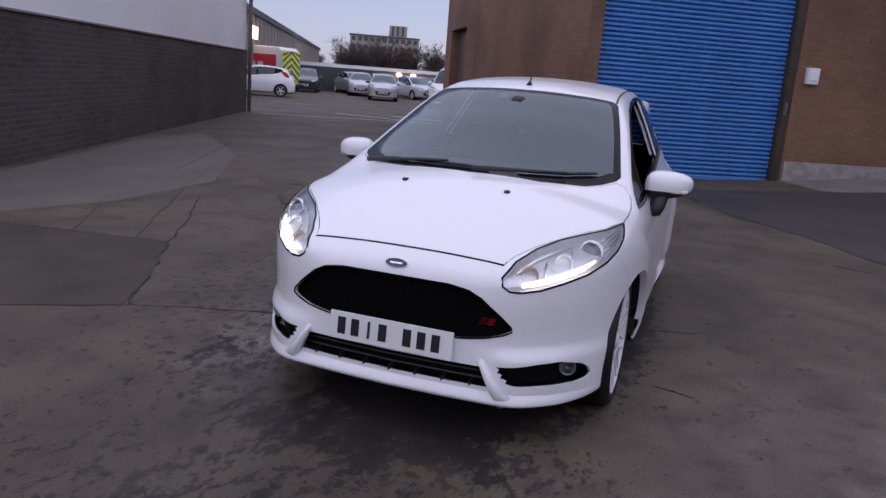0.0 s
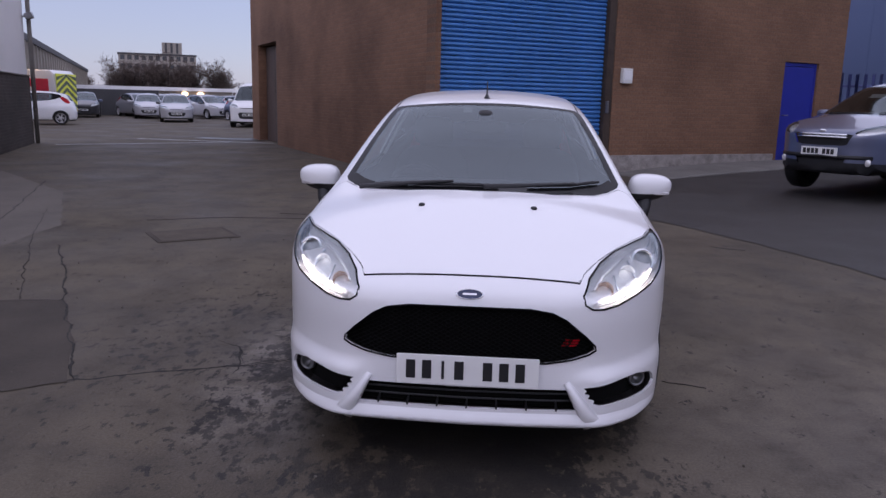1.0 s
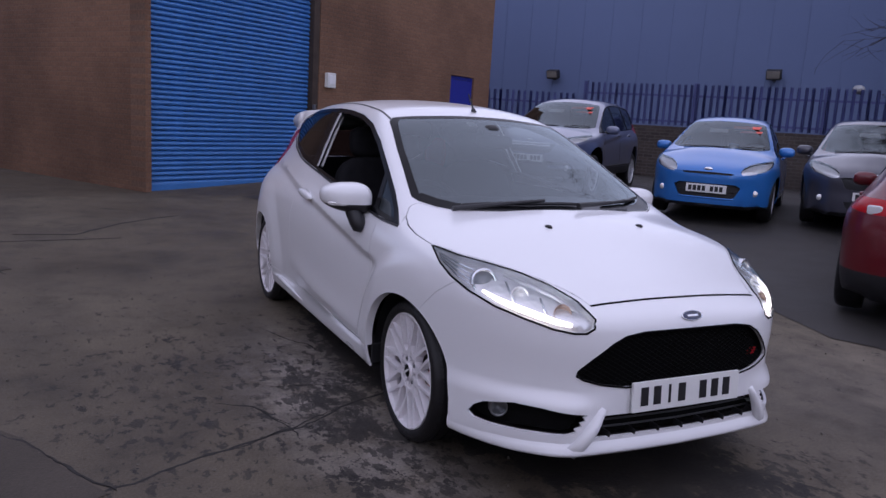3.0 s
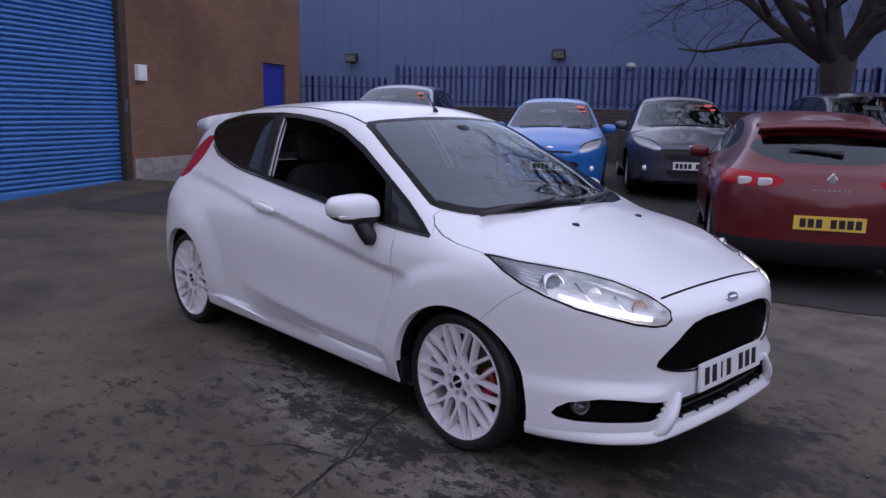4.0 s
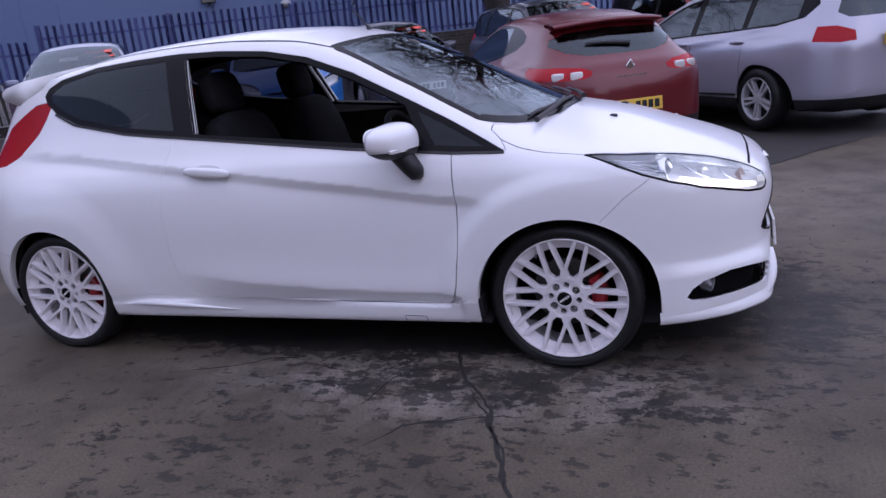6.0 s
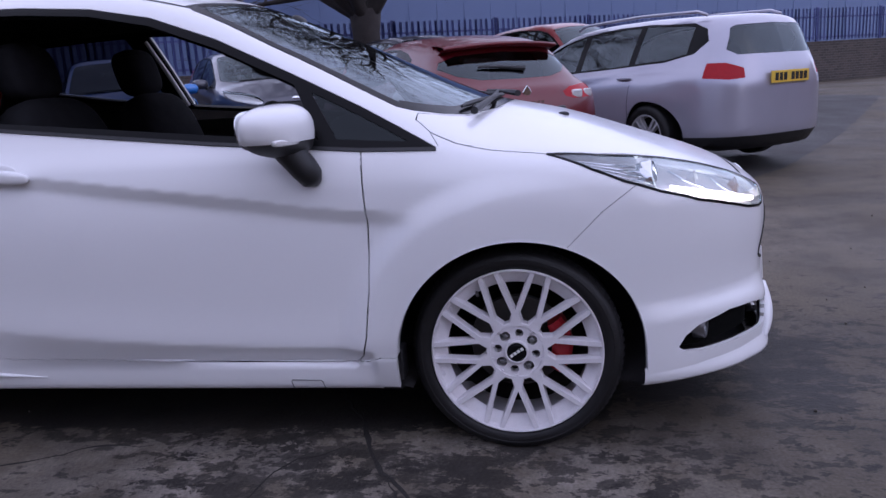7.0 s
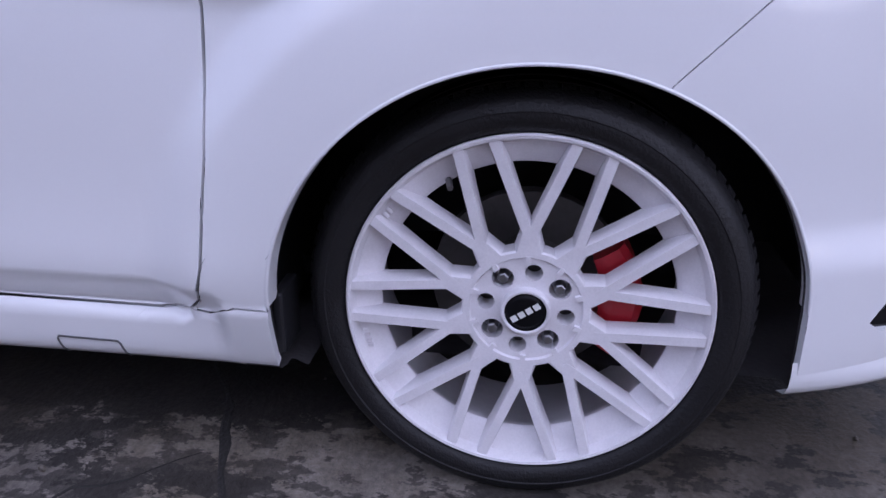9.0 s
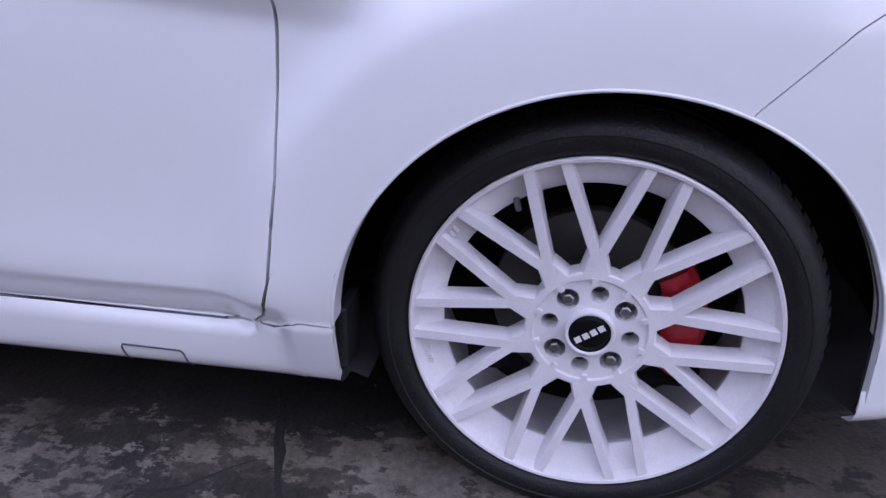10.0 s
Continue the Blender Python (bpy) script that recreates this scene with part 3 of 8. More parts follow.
    # how thickly oil and dirt lie: most under the car and its nose, where painted contact shade adds to it, along the
    # wheel tracks, thin elsewhere
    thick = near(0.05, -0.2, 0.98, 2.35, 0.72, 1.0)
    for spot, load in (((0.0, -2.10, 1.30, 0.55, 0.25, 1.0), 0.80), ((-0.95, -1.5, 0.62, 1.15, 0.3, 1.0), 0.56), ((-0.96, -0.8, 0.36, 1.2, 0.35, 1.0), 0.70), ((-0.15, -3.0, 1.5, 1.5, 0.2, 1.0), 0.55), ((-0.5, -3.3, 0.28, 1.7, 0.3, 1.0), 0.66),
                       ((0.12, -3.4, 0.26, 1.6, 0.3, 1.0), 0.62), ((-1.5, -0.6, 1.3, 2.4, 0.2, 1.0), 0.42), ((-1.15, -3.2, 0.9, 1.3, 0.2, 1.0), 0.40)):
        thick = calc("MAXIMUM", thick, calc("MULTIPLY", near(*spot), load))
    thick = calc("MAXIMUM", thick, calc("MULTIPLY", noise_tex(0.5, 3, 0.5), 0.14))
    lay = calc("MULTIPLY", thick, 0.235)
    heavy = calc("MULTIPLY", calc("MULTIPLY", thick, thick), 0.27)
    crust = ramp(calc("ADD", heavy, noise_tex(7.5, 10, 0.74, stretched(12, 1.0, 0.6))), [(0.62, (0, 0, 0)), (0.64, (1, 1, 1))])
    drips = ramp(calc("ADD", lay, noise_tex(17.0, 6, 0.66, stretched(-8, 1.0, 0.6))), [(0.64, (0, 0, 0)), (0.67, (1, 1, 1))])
    stain_shade = calc("MAXIMUM", crust, calc("MULTIPLY", drips, 0.8))
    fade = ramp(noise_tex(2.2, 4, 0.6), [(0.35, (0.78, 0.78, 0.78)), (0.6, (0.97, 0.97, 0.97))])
    c = mix("MIX", calc("MULTIPLY", stain_shade, fade), c, ramp(grit, [(0.3, (0.008, 0.007, 0.0065)), (0.7, (0.022, 0.0195, 0.018))]))
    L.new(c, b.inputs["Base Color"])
    r = N.new("ShaderNodeMapRange")
    r.inputs["From Min"].default_value, r.inputs["From Max"].default_value = 0.35, 0.65
    r.inputs["To Min"].default_value, r.inputs["To Max"].default_value = 0.55, 0.85
    b.inputs["Specular IOR Level"].default_value = 0.32
    L.new(big, r.inputs["Value"])
    L.new(r.outputs[0], b.inputs["Roughness"])
    bp = N.new("ShaderNodeBump")
    bp.inputs["Strength"].default_value, bp.inputs["Distance"].default_value = 0.5, 0.006
    L.new(grit, bp.inputs["Height"])
    bp2 = N.new("ShaderNodeBump")
    bp2.inputs["Strength"].default_value, bp2.inputs["Distance"].default_value = 0.35, 0.02
    L.new(mid, bp2.inputs["Height"])
    L.new(bp.outputs[0], bp2.inputs["Normal"])
    L.new(bp2.outputs[0], b.inputs["Normal"])
    return m


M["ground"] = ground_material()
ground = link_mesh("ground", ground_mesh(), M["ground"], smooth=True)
tagged(ground, "worn grey-brown concrete yard with stains, cracks and shade painted under the car", "ground", kind="structure")


def brick_material(name, c1, c2, mortar, rough=0.9, dirt=0.25, bw=0.225, bh=0.075, soot=(0.35, 0.33, 0.32)):
    """Brickwork laid along the object's own X and Z."""
    m = bpy.data.materials.new(name)
    m.use_nodes = True
    nt = m.node_tree
    N, L = nt.nodes, nt.links
    b = N["Principled BSDF"]
    tc = N.new("ShaderNodeTexCoord")
    sep = N.new("ShaderNodeSeparateXYZ")
    L.new(tc.outputs["Object"], sep.inputs[0])
    comb = N.new("ShaderNodeCombineXYZ")
    L.new(sep.outputs[0], comb.inputs[0])
    L.new(sep.outputs[2], comb.inputs[1])
    br = N.new("ShaderNodeTexBrick")
    br.inputs["Color1"].default_value, br.inputs["Color2"].default_value, br.inputs["Mortar"].default_value = (*c1, 1), (*c2, 1), (*mortar, 1)
    br.inputs["Scale"].default_value = 1.0
    br.inputs["Brick Width"].default_value, br.inputs["Row Height"].default_value = bw, bh
    br.inputs["Mortar Size"].default_value, br.inputs["Mortar Smooth"].default_value = 0.009, 0.3
    L.new(comb.outputs[0], br.inputs["Vector"])
    n1 = N.new("ShaderNodeTexNoise")
    n1.inputs["Scale"].default_value, n1.inputs["Detail"].default_value = 0.5, 6
    L.new(tc.outputs["Object"], n1.inputs["Vector"])
    n2 = N.new("ShaderNodeTexNoise")
    n2.inputs["Scale"].default_value, n2.inputs["Detail"].default_value = 25, 4
    L.new(tc.outputs["Object"], n2.inputs["Vector"])
    rp = N.new("ShaderNodeValToRGB")
    rp.color_ramp.elements[0].position, rp.color_ramp.elements[0].color = 0.36, (*soot, 1)
    rp.color_ramp.elements[1].position, rp.color_ramp.elements[1].color = 0.56, (1, 1, 1, 1)
    L.new(n1.outputs["Fac"], rp.inputs[0])
    mx = N.new("ShaderNodeMix")
    mx.data_type, mx.blend_type = "RGBA", "MULTIPLY"
    mx.inputs[0].default_value = dirt
    L.new(br.outputs["Color"], mx.inputs[6])
    L.new(rp.outputs[0], mx.inputs[7])
    rp2 = N.new("ShaderNodeValToRGB")
    rp2.color_ramp.elements[0].position, rp2.color_ramp.elements[0].color = 0.3, (0.75, 0.75, 0.75, 1)
    rp2.color_ramp.elements[1].position, rp2.color_ramp.elements[1].color = 0.7, (1.2, 1.2, 1.2, 1)
    L.new(n2.outputs["Fac"], rp2.inputs[0])
    mx2 = N.new("ShaderNodeMix")
    mx2.data_type, mx2.blend_type = "RGBA", "MULTIPLY"
    mx2.inputs[0].default_value = 0.8
    L.new(mx.outputs[2], mx2.inputs[6])
    L.new(rp2.outputs[0], mx2.inputs[7])
    L.new(mx2.outputs[2], b.inputs["Base Color"])
    b.inputs["Roughness"].default_value = rough
    bp = N.new("ShaderNodeBump")
    bp.invert = True
    bp.inputs["Strength"].default_value, bp.inputs["Distance"].default_value = 0.6, 0.008
    L.new(br.outputs["Fac"], bp.inputs["Height"])
    bp2 = N.new("ShaderNodeBump")
    bp2.inputs["Strength"].default_value, bp2.inputs["Distance"].default_value = 0.4, 0.004
    L.new(n2.outputs["Fac"], bp2.inputs["Height"])
    L.new(bp.outputs[0], bp2.inputs["Normal"])
    L.new(bp2.outputs[0], b.inputs["Normal"])
    return m


M["brick_tan"] = brick_material("tan_brown_brick", (0.235, 0.122, 0.070), (0.200, 0.103, 0.060), (0.190, 0.112, 0.073), dirt=0.55)
M["brick_dark"] = brick_material("dark_old_brick", (0.080, 0.062, 0.054), (0.050, 0.040, 0.036), (0.095, 0.085, 0.078), dirt=0.6)
M["white_clad"] = material("white_rendered_wall", (0.80, 0.80, 0.81), 0.6, 0, 0.06, 0.6, 30, 0.05)
M["shutter_blue"] = material("blue_shutter_paint", (0.040, 0.165, 0.43), 0.45, 0.0, 0.12, 3, 60, 0.03)
M["door_blue"] = material("blue_door_paint", (0.018, 0.028, 0.30), 0.45, 0, 0.1, 3, 60, 0.03)
M["fence_blue"] = material("blue_fence_paint", (0.060, 0.075, 0.215), 0.5, 0, 0.15, 3, 80, 0.05)
M["clad_blue"] = material("blue_grey_cladding", (0.108, 0.152, 0.285), 0.55, 0, 0.06, 0.25, 20, 0.0)
M["concrete"] = material("grey_concrete", (0.19, 0.18, 0.165), 0.85, 0, 0.25, 3, 60, 0.3)
M["galv"] = material("galvanised_steel", (0.42, 0.42, 0.43), 0.45, 0.5, 0.15, 10, 90, 0.05)
M["dark_metal"] = material("dark_metal", (0.03, 0.03, 0.035), 0.5, 0.4, 0.2, 10, 100, 0.05)


def wall_frame(origin, along):
    """A frame whose X runs along a wall and whose Y goes into it."""
    a = Vector(along).normalized()
    n = Vector((-a.y, a.x, 0))
    return Matrix(((a.x, n.x, 0, origin[0]), (a.y, n.y, 0, origin[1]), (0, 0, 1, origin[2] if len(origin) > 2 else 0), (0, 0, 0, 1)))


def wall(name, frame_m, length, height, thick, mat, label, holes=(), z0=-0.3):
    """A wall along X of its frame, with openings (x0, x1, z0, z1) right through it."""
    xs = sorted({0, length, *[h[0] for h in holes], *[h[1] for h in holes]})
    zs = sorted({z0, height, *[h[2] for h in holes], *[h[3] for h in holes]})
    bm = bmesh.new()

    def solid(x, z):
        return 0 < x < length and z0 < z < height and not any(h[0] < x < h[1] and h[2] < z < h[3] for h in holes)

    for i in range(len(xs) - 1):
        for j in range(len(zs) - 1):
            if not solid((xs[i] + xs[i + 1]) / 2, (zs[j] + zs[j + 1]) / 2):
                continue
            x0, x1, a, b = xs[i], xs[i + 1], zs[j], zs[j + 1]
            quads = [((x0, 0, a), (x1, 0, a), (x1, 0, b), (x0, 0, b)), ((x0, thick, a), (x0, thick, b), (x1, thick, b), (x1, thick, a))]
            if not solid(x0 - 0.001, (a + b) / 2): quads.append(((x0, 0, a), (x0, 0, b), (x0, thick, b), (x0, thick, a)))
            if not solid(x1 + 0.001, (a + b) / 2): quads.append(((x1, 0, a), (x1, thick, a), (x1, thick, b), (x1, 0, b)))
            if not solid((x0 + x1) / 2, a - 0.001): quads.append(((x0, 0, a), (x0, thick, a), (x1, thick, a), (x1, 0, a)))
            if not solid((x0 + x1) / 2, b + 0.001): quads.append(((x0, 0, b), (x1, 0, b), (x1, thick, b), (x0, thick, b)))
            for q in quads:
                bm.faces.new([bm.verts.new(p) for p in q])
    bmesh.ops.remove_doubles(bm, verts=bm.verts[:], dist=1e-4)
    ob = link_mesh(name, bm, mat)
    ob.matrix_world = frame_m
    return tagged(ob, label, "wall", kind="structure")


# the brick building with its shutter: front A and flank B
SH0, SH1 = 0.10, 3.44          # the shutter, along the front
FA = wall_frame(CORNER, UA)
DOOR0, DOOR1 = 7.97, 8.98
wall_front = wall("wall_front", FA, 9.72, 6.5, 0.35, M["brick_tan"], "tan brown brick wall of the workshop with soot streaks",
                  holes=[(SH0, SH1 + 0.16, -0.3, 3.55), (DOOR0, DOOR1, -0.3, 2.36)])
FB = wall_frame(CORNER + NA * 14.6, -NA)
wall_flank = wall("wall_flank", FB, 14.6 - 0.352, 6.5, 0.35, M["brick_tan"], "tan brown brick side wall of the workshop", holes=[(1.05, 3.55, -0.3, 3.0)])
wall_flank.matrix_world = FB


# ---- the white hatchback ----
M["deep_black"] = material("deep_black_plastic", (0.005, 0.005, 0.005), 0.9, 0, 0.2, 8, 90, 0.1, spec=0.1)
def split_lr(faces):
    return [[f for f in faces if f.calc_center_median().x > 0], [f for f in faces if f.calc_center_median().x <= 0]]


SKIRT = [(-0.96, 0.300), (-0.866, 0.302), (-0.845, 0.294), (-0.825, 0.285), (-0.79, 0.2805), (-0.74, 0.2745), (-0.3, 0.2765), (0.3, 0.2875), (0.42, 0.2975), (0.6, 0.302), (0.96, 0.31)]
SEAM_Y, SEAM_Z = (-1.36, -1.40, -1.49, -1.60), (0.56, 0.605, 0.69, 0.765)   # wing to bumper
hero = thing("white_hatchback", "white three-door sporty hatchback parked on the yard", "car")
P = HATCH
bm, lay = skin_mesh(P, 232, 136, 54)
top_view, front_view = (0, 0, -1), (0, 1, 0)
for y, s in ((-P["axle"], 1.085), (P["axle"], 1.0)):
    on_sides(bm, lay, arch_pts(y, P["hub"], 0.332, 40, s), SIDE, 13)
screen_view = (0, 0.45, -0.9)
carve(bm, lay, both(SCREEN_HALF), screen_view, 1, (0,), lambda c: -1.35 < c.y < -0.15)
glass_half = [tuple(Vector(p).lerp(Vector((0, p[1], p[2])), 0.055)) if p[0] > 0.45 else p for p in SCREEN_HALF]
glass_half = [(x, y + (0.055 if z < 0.99 else -0.035 if z > 1.3 else 0), z + (0.02 if z < 0.99 else -0.015 if z > 1.3 else 0)) for x, y, z in glass_half]
carve(bm, lay, both(glass_half), screen_view, 2, (1,))
on_sides(bm, lay, DLO, SIDE, 3, (0,))
on_sides(bm, lay, QUARTER, SIDE, 4, (3,))
on_sides(bm, lay, OPENING, SIDE, 5, (3,))
on_sides(bm, lay, TRIANGLE, SIDE, 6, (3,))
on_sides(bm, lay, HEADLAMP, (-0.55, 0.7, -0.45), 9, (0,))
carve(bm, lay, [(x, y, 1.0) for x, y in both(HOOD_HALF)], top_view, 8, (0,), lambda c: c.y < -0.9)
carve(bm, lay, [(x, -2, z) for x, z in both(GRILLE_HALF)], front_view, 10, (0,), lambda c: c.y < -1.7)
carve(bm, lay, [(x, -2, z) for x, z in both(INTAKE_HALF)], front_view, 11, (0,), lambda c: c.y < -1.7)
on_sides(bm, lay, FOG, (-0.55, 0.83, 0), 12, (0,), lambda c: c.y < -1.5)
on_sides(bm, lay, DOOR, SIDE, 7, (0,))
on_sides(bm, lay, TAIL, (-0.8, -0.6, 0), 17, (0,), lambda c: c.y > 1.2)
carve(bm, lay, both([(0.0, 2, 1.0), (0.5, 2, 1.0), (0.55, 2, 1.05), (0.46, 2, 1.27), (0.0, 2, 1.29)]), (0, -1, 0), 18, (0,), lambda c: c.y > 1.3)
on_sides(bm, lay, [(0.8, y, z) for y, z in zip(SEAM_Y, SEAM_Z)], SIDE, closed=False, only=(0,))
on_sides(bm, lay, [(0.8, y, z) for y, z in SKIRT], SIDE, closed=False, only=(0,))
on_sides(bm, lay, [(0.8, -1.06, 0.875), (0.72, -0.98, 0.985)], SIDE, closed=False, only=(0,))
on_sides(bm, lay, [(0.8, 1.55, 0.5), (0.8, 1.75, 0.55), (0.8, 2.1, 0.6)], SIDE, closed=False, only=(0,))
bm.normal_update()
for f in bm.faces:
    if f[lay] == 0:
        c = f.calc_center_median()
        if f.normal.z < -0.75 and c.z < 0.22:
            f[lay] = 21
        elif c.y < np.interp(c.z, SEAM_Z, SEAM_Y):
            f[lay] = 14
        elif c.y < -0.80 and (c.z < 0.884 or c.y < -1.06 + (c.z - 0.875) * 0.727) and c.z < 0.985:
            f[lay] = 15 if c.z > np.interp(c.y, *zip(*SKIRT)) else 16
        elif -0.96 < c.y < 0.96 and c.z < np.interp(c.y, *zip(*SKIRT)):
            f[lay] = 16
        elif c.y > 1.5 and c.z < 0.5 + (c.y - 1.55) * 0.2:
            f[lay] = 19
group = {}
for f in bm.faces:
    group.setdefault(f[lay], []).append(f)
white = M["white_paint"]
panel(P, "body_shell", group[0], white, hero, 0.0006)
panel(P, "underbody", group[21], M["dark_void"], hero, 0, 0.0)
panel(P, "bonnet", group[8], white, hero, lambda p: np.where(p[:, 1] < -1.86, 0.0035, 0.0038))
panel(P, "front_bumper", group[14], white, hero, 0.0008)
panel(P, "rear_bumper", group.get(19, []), white, hero)
panel(P, "windscreen_surround", group[1], M["black_gloss"], hero, 0.001)
screen = panel(P, "windscreen", group[2], M["screen_glass"], hero, 0.0, 0.004, 0.001)
screen.visible_shadow = False
rear_glass = panel(P, "rear_window", group[18], M["tint_glass"], hero, 0.001, 0.004, 0.003)
for k, nm, gap in ((7, "door", lambda p: np.where(p[:, 1] > 0.35, 0.0008, 0.0030)), (15, "front_wing", lambda p: np.where(p[:, 1] < -1.2, 0.0010, 0.0018)), (16, "side_skirt", 0.0006)):
    for fs in split_lr(group[k]):
        panel(P, nm, fs, white, hero, gap)
for fs in split_lr(group[3]):
    panel(P, "window_frame", fs, M["black_gloss"], hero, 0.001, 0.02, 0.001)
for fs in split_lr(group[4]):
    panel(P, "quarter_window", fs, M["tint_glass"], hero, 0, 0.004, 0.003).visible_shadow = False
for fs in split_lr(group[6]):
    panel(P, "quarter_light", fs, M["tint_glass"], hero, 0, 0.004, 0.003).visible_shadow = False
for fs in split_lr(group[17]):
    panel(P, "tail_lamp", fs, M["red_lens"], hero, 0.002, 0.02)
grille = panel(P, "grille_backing", group[10], M["deep_black"], hero, -0.004, 0.0, 0.028)
panel(P, "intake_backing", group[11], M["deep_black"], hero, -0.004, 0.0, 0.05)
fog_backs = [panel(P, "fog_recess", fs, M["deep_black"], hero, -0.004, 0.0, 0.055) for fs in split_lr(group[12])]
M["lamp_silver"] = material("lamp_reflector", (0.80, 0.79, 0.79), 0.2, 0.5, 0.08, 30, 42, 0.5)
lamp_cover = []
for fs in split_lr(group[9]):
    panel(P, "headlamp_bowl", fs, M["lamp_silver"], hero, -0.0005, -0.026, 0.028)
    lamp_cover.append(panel(P, "headlamp_lens", fs, M["lamp_glass"], hero, 0.0012, 0.003, 0.001))
    lamp_cover[-1].visible_shadow = False
inner_shell(P, [f for k in (0, 7, 8, 14, 15, 16, 19, 3) for f in group.get(k, []) if f.calc_center_median().z < 0.95 or k in (0,)], hero, 0.016)
bm.free()


def hub_plate(bm, r, holes, depth, x=0.0, n=48):
    """A round plate in the YZ plane with round holes (y, z, radius), facing +X."""
    edges = []
    for cy, cz, rr, k in [(0, 0, r, n)] + [(a, b, c, 16) for a, b, c in holes]:
        vs = [bm.verts.new((x, cy + rr * math.cos(i * math.tau / k), cz + rr * math.sin(i * math.tau / k))) for i in range(k)]
        edges += [bm.edges.new((vs[i], vs[(i + 1) % k])) for i in range(k)]
    res = bmesh.ops.triangle_fill(bm, use_beauty=True, edges=edges)
    faces = [f for f in res["geom"] if isinstance(f, bmesh.types.BMFace)]
    ext = bmesh.ops.extrude_face_region(bm, geom=faces)
    bmesh.ops.translate(bm, verts=[v for v in ext["geom"] if isinstance(v, bmesh.types.BMVert)], vec=(-depth, 0, 0))
    return bm


def bar(bm, a, b, wa, wb, xa, xb, depth, flare=0.0):
    """A tapered bar in the wheel's face from a to b (y, z), narrower at its face than at its root."""
    a, b = Vector((0, *a)), Vector((0, *b))
    s = (b - a).normalized().cross(Vector((1, 0, 0)))
    rows = []
    for t in (0, 1) if not flare else (0, 0.45, 0.62, 0.72, 0.80, 1):
        p, w, x = a.lerp(b, t), wa + (wb - wa) * t, xa + (xb - xa) * t
        f = 1.14 + flare * max(0, (t - 0.45) / 0.35) ** 2 if t <= 0.8 else 1.14 + flare
        rows.append([bm.verts.new(p + s * k * w / 2 + Vector((x - d, 0, 0))) for k, d in ((-f, depth), (-1.07, 0.0035), (-0.90, 0), (0.90, 0), (1.07, 0.0035), (f, depth))])
    for r, q in zip(rows, rows[1:]):
        for k in range(5):
            bm.faces.new((r[k], r[k + 1], q[k + 1], q[k]))
    bm.faces.new(rows[0][::-1])
    bm.faces.new(rows[-1])


def polar(r, deg):
    return (r * math.cos(radians(deg)), r * math.sin(radians(deg)))


WHEEL_MESH = {}


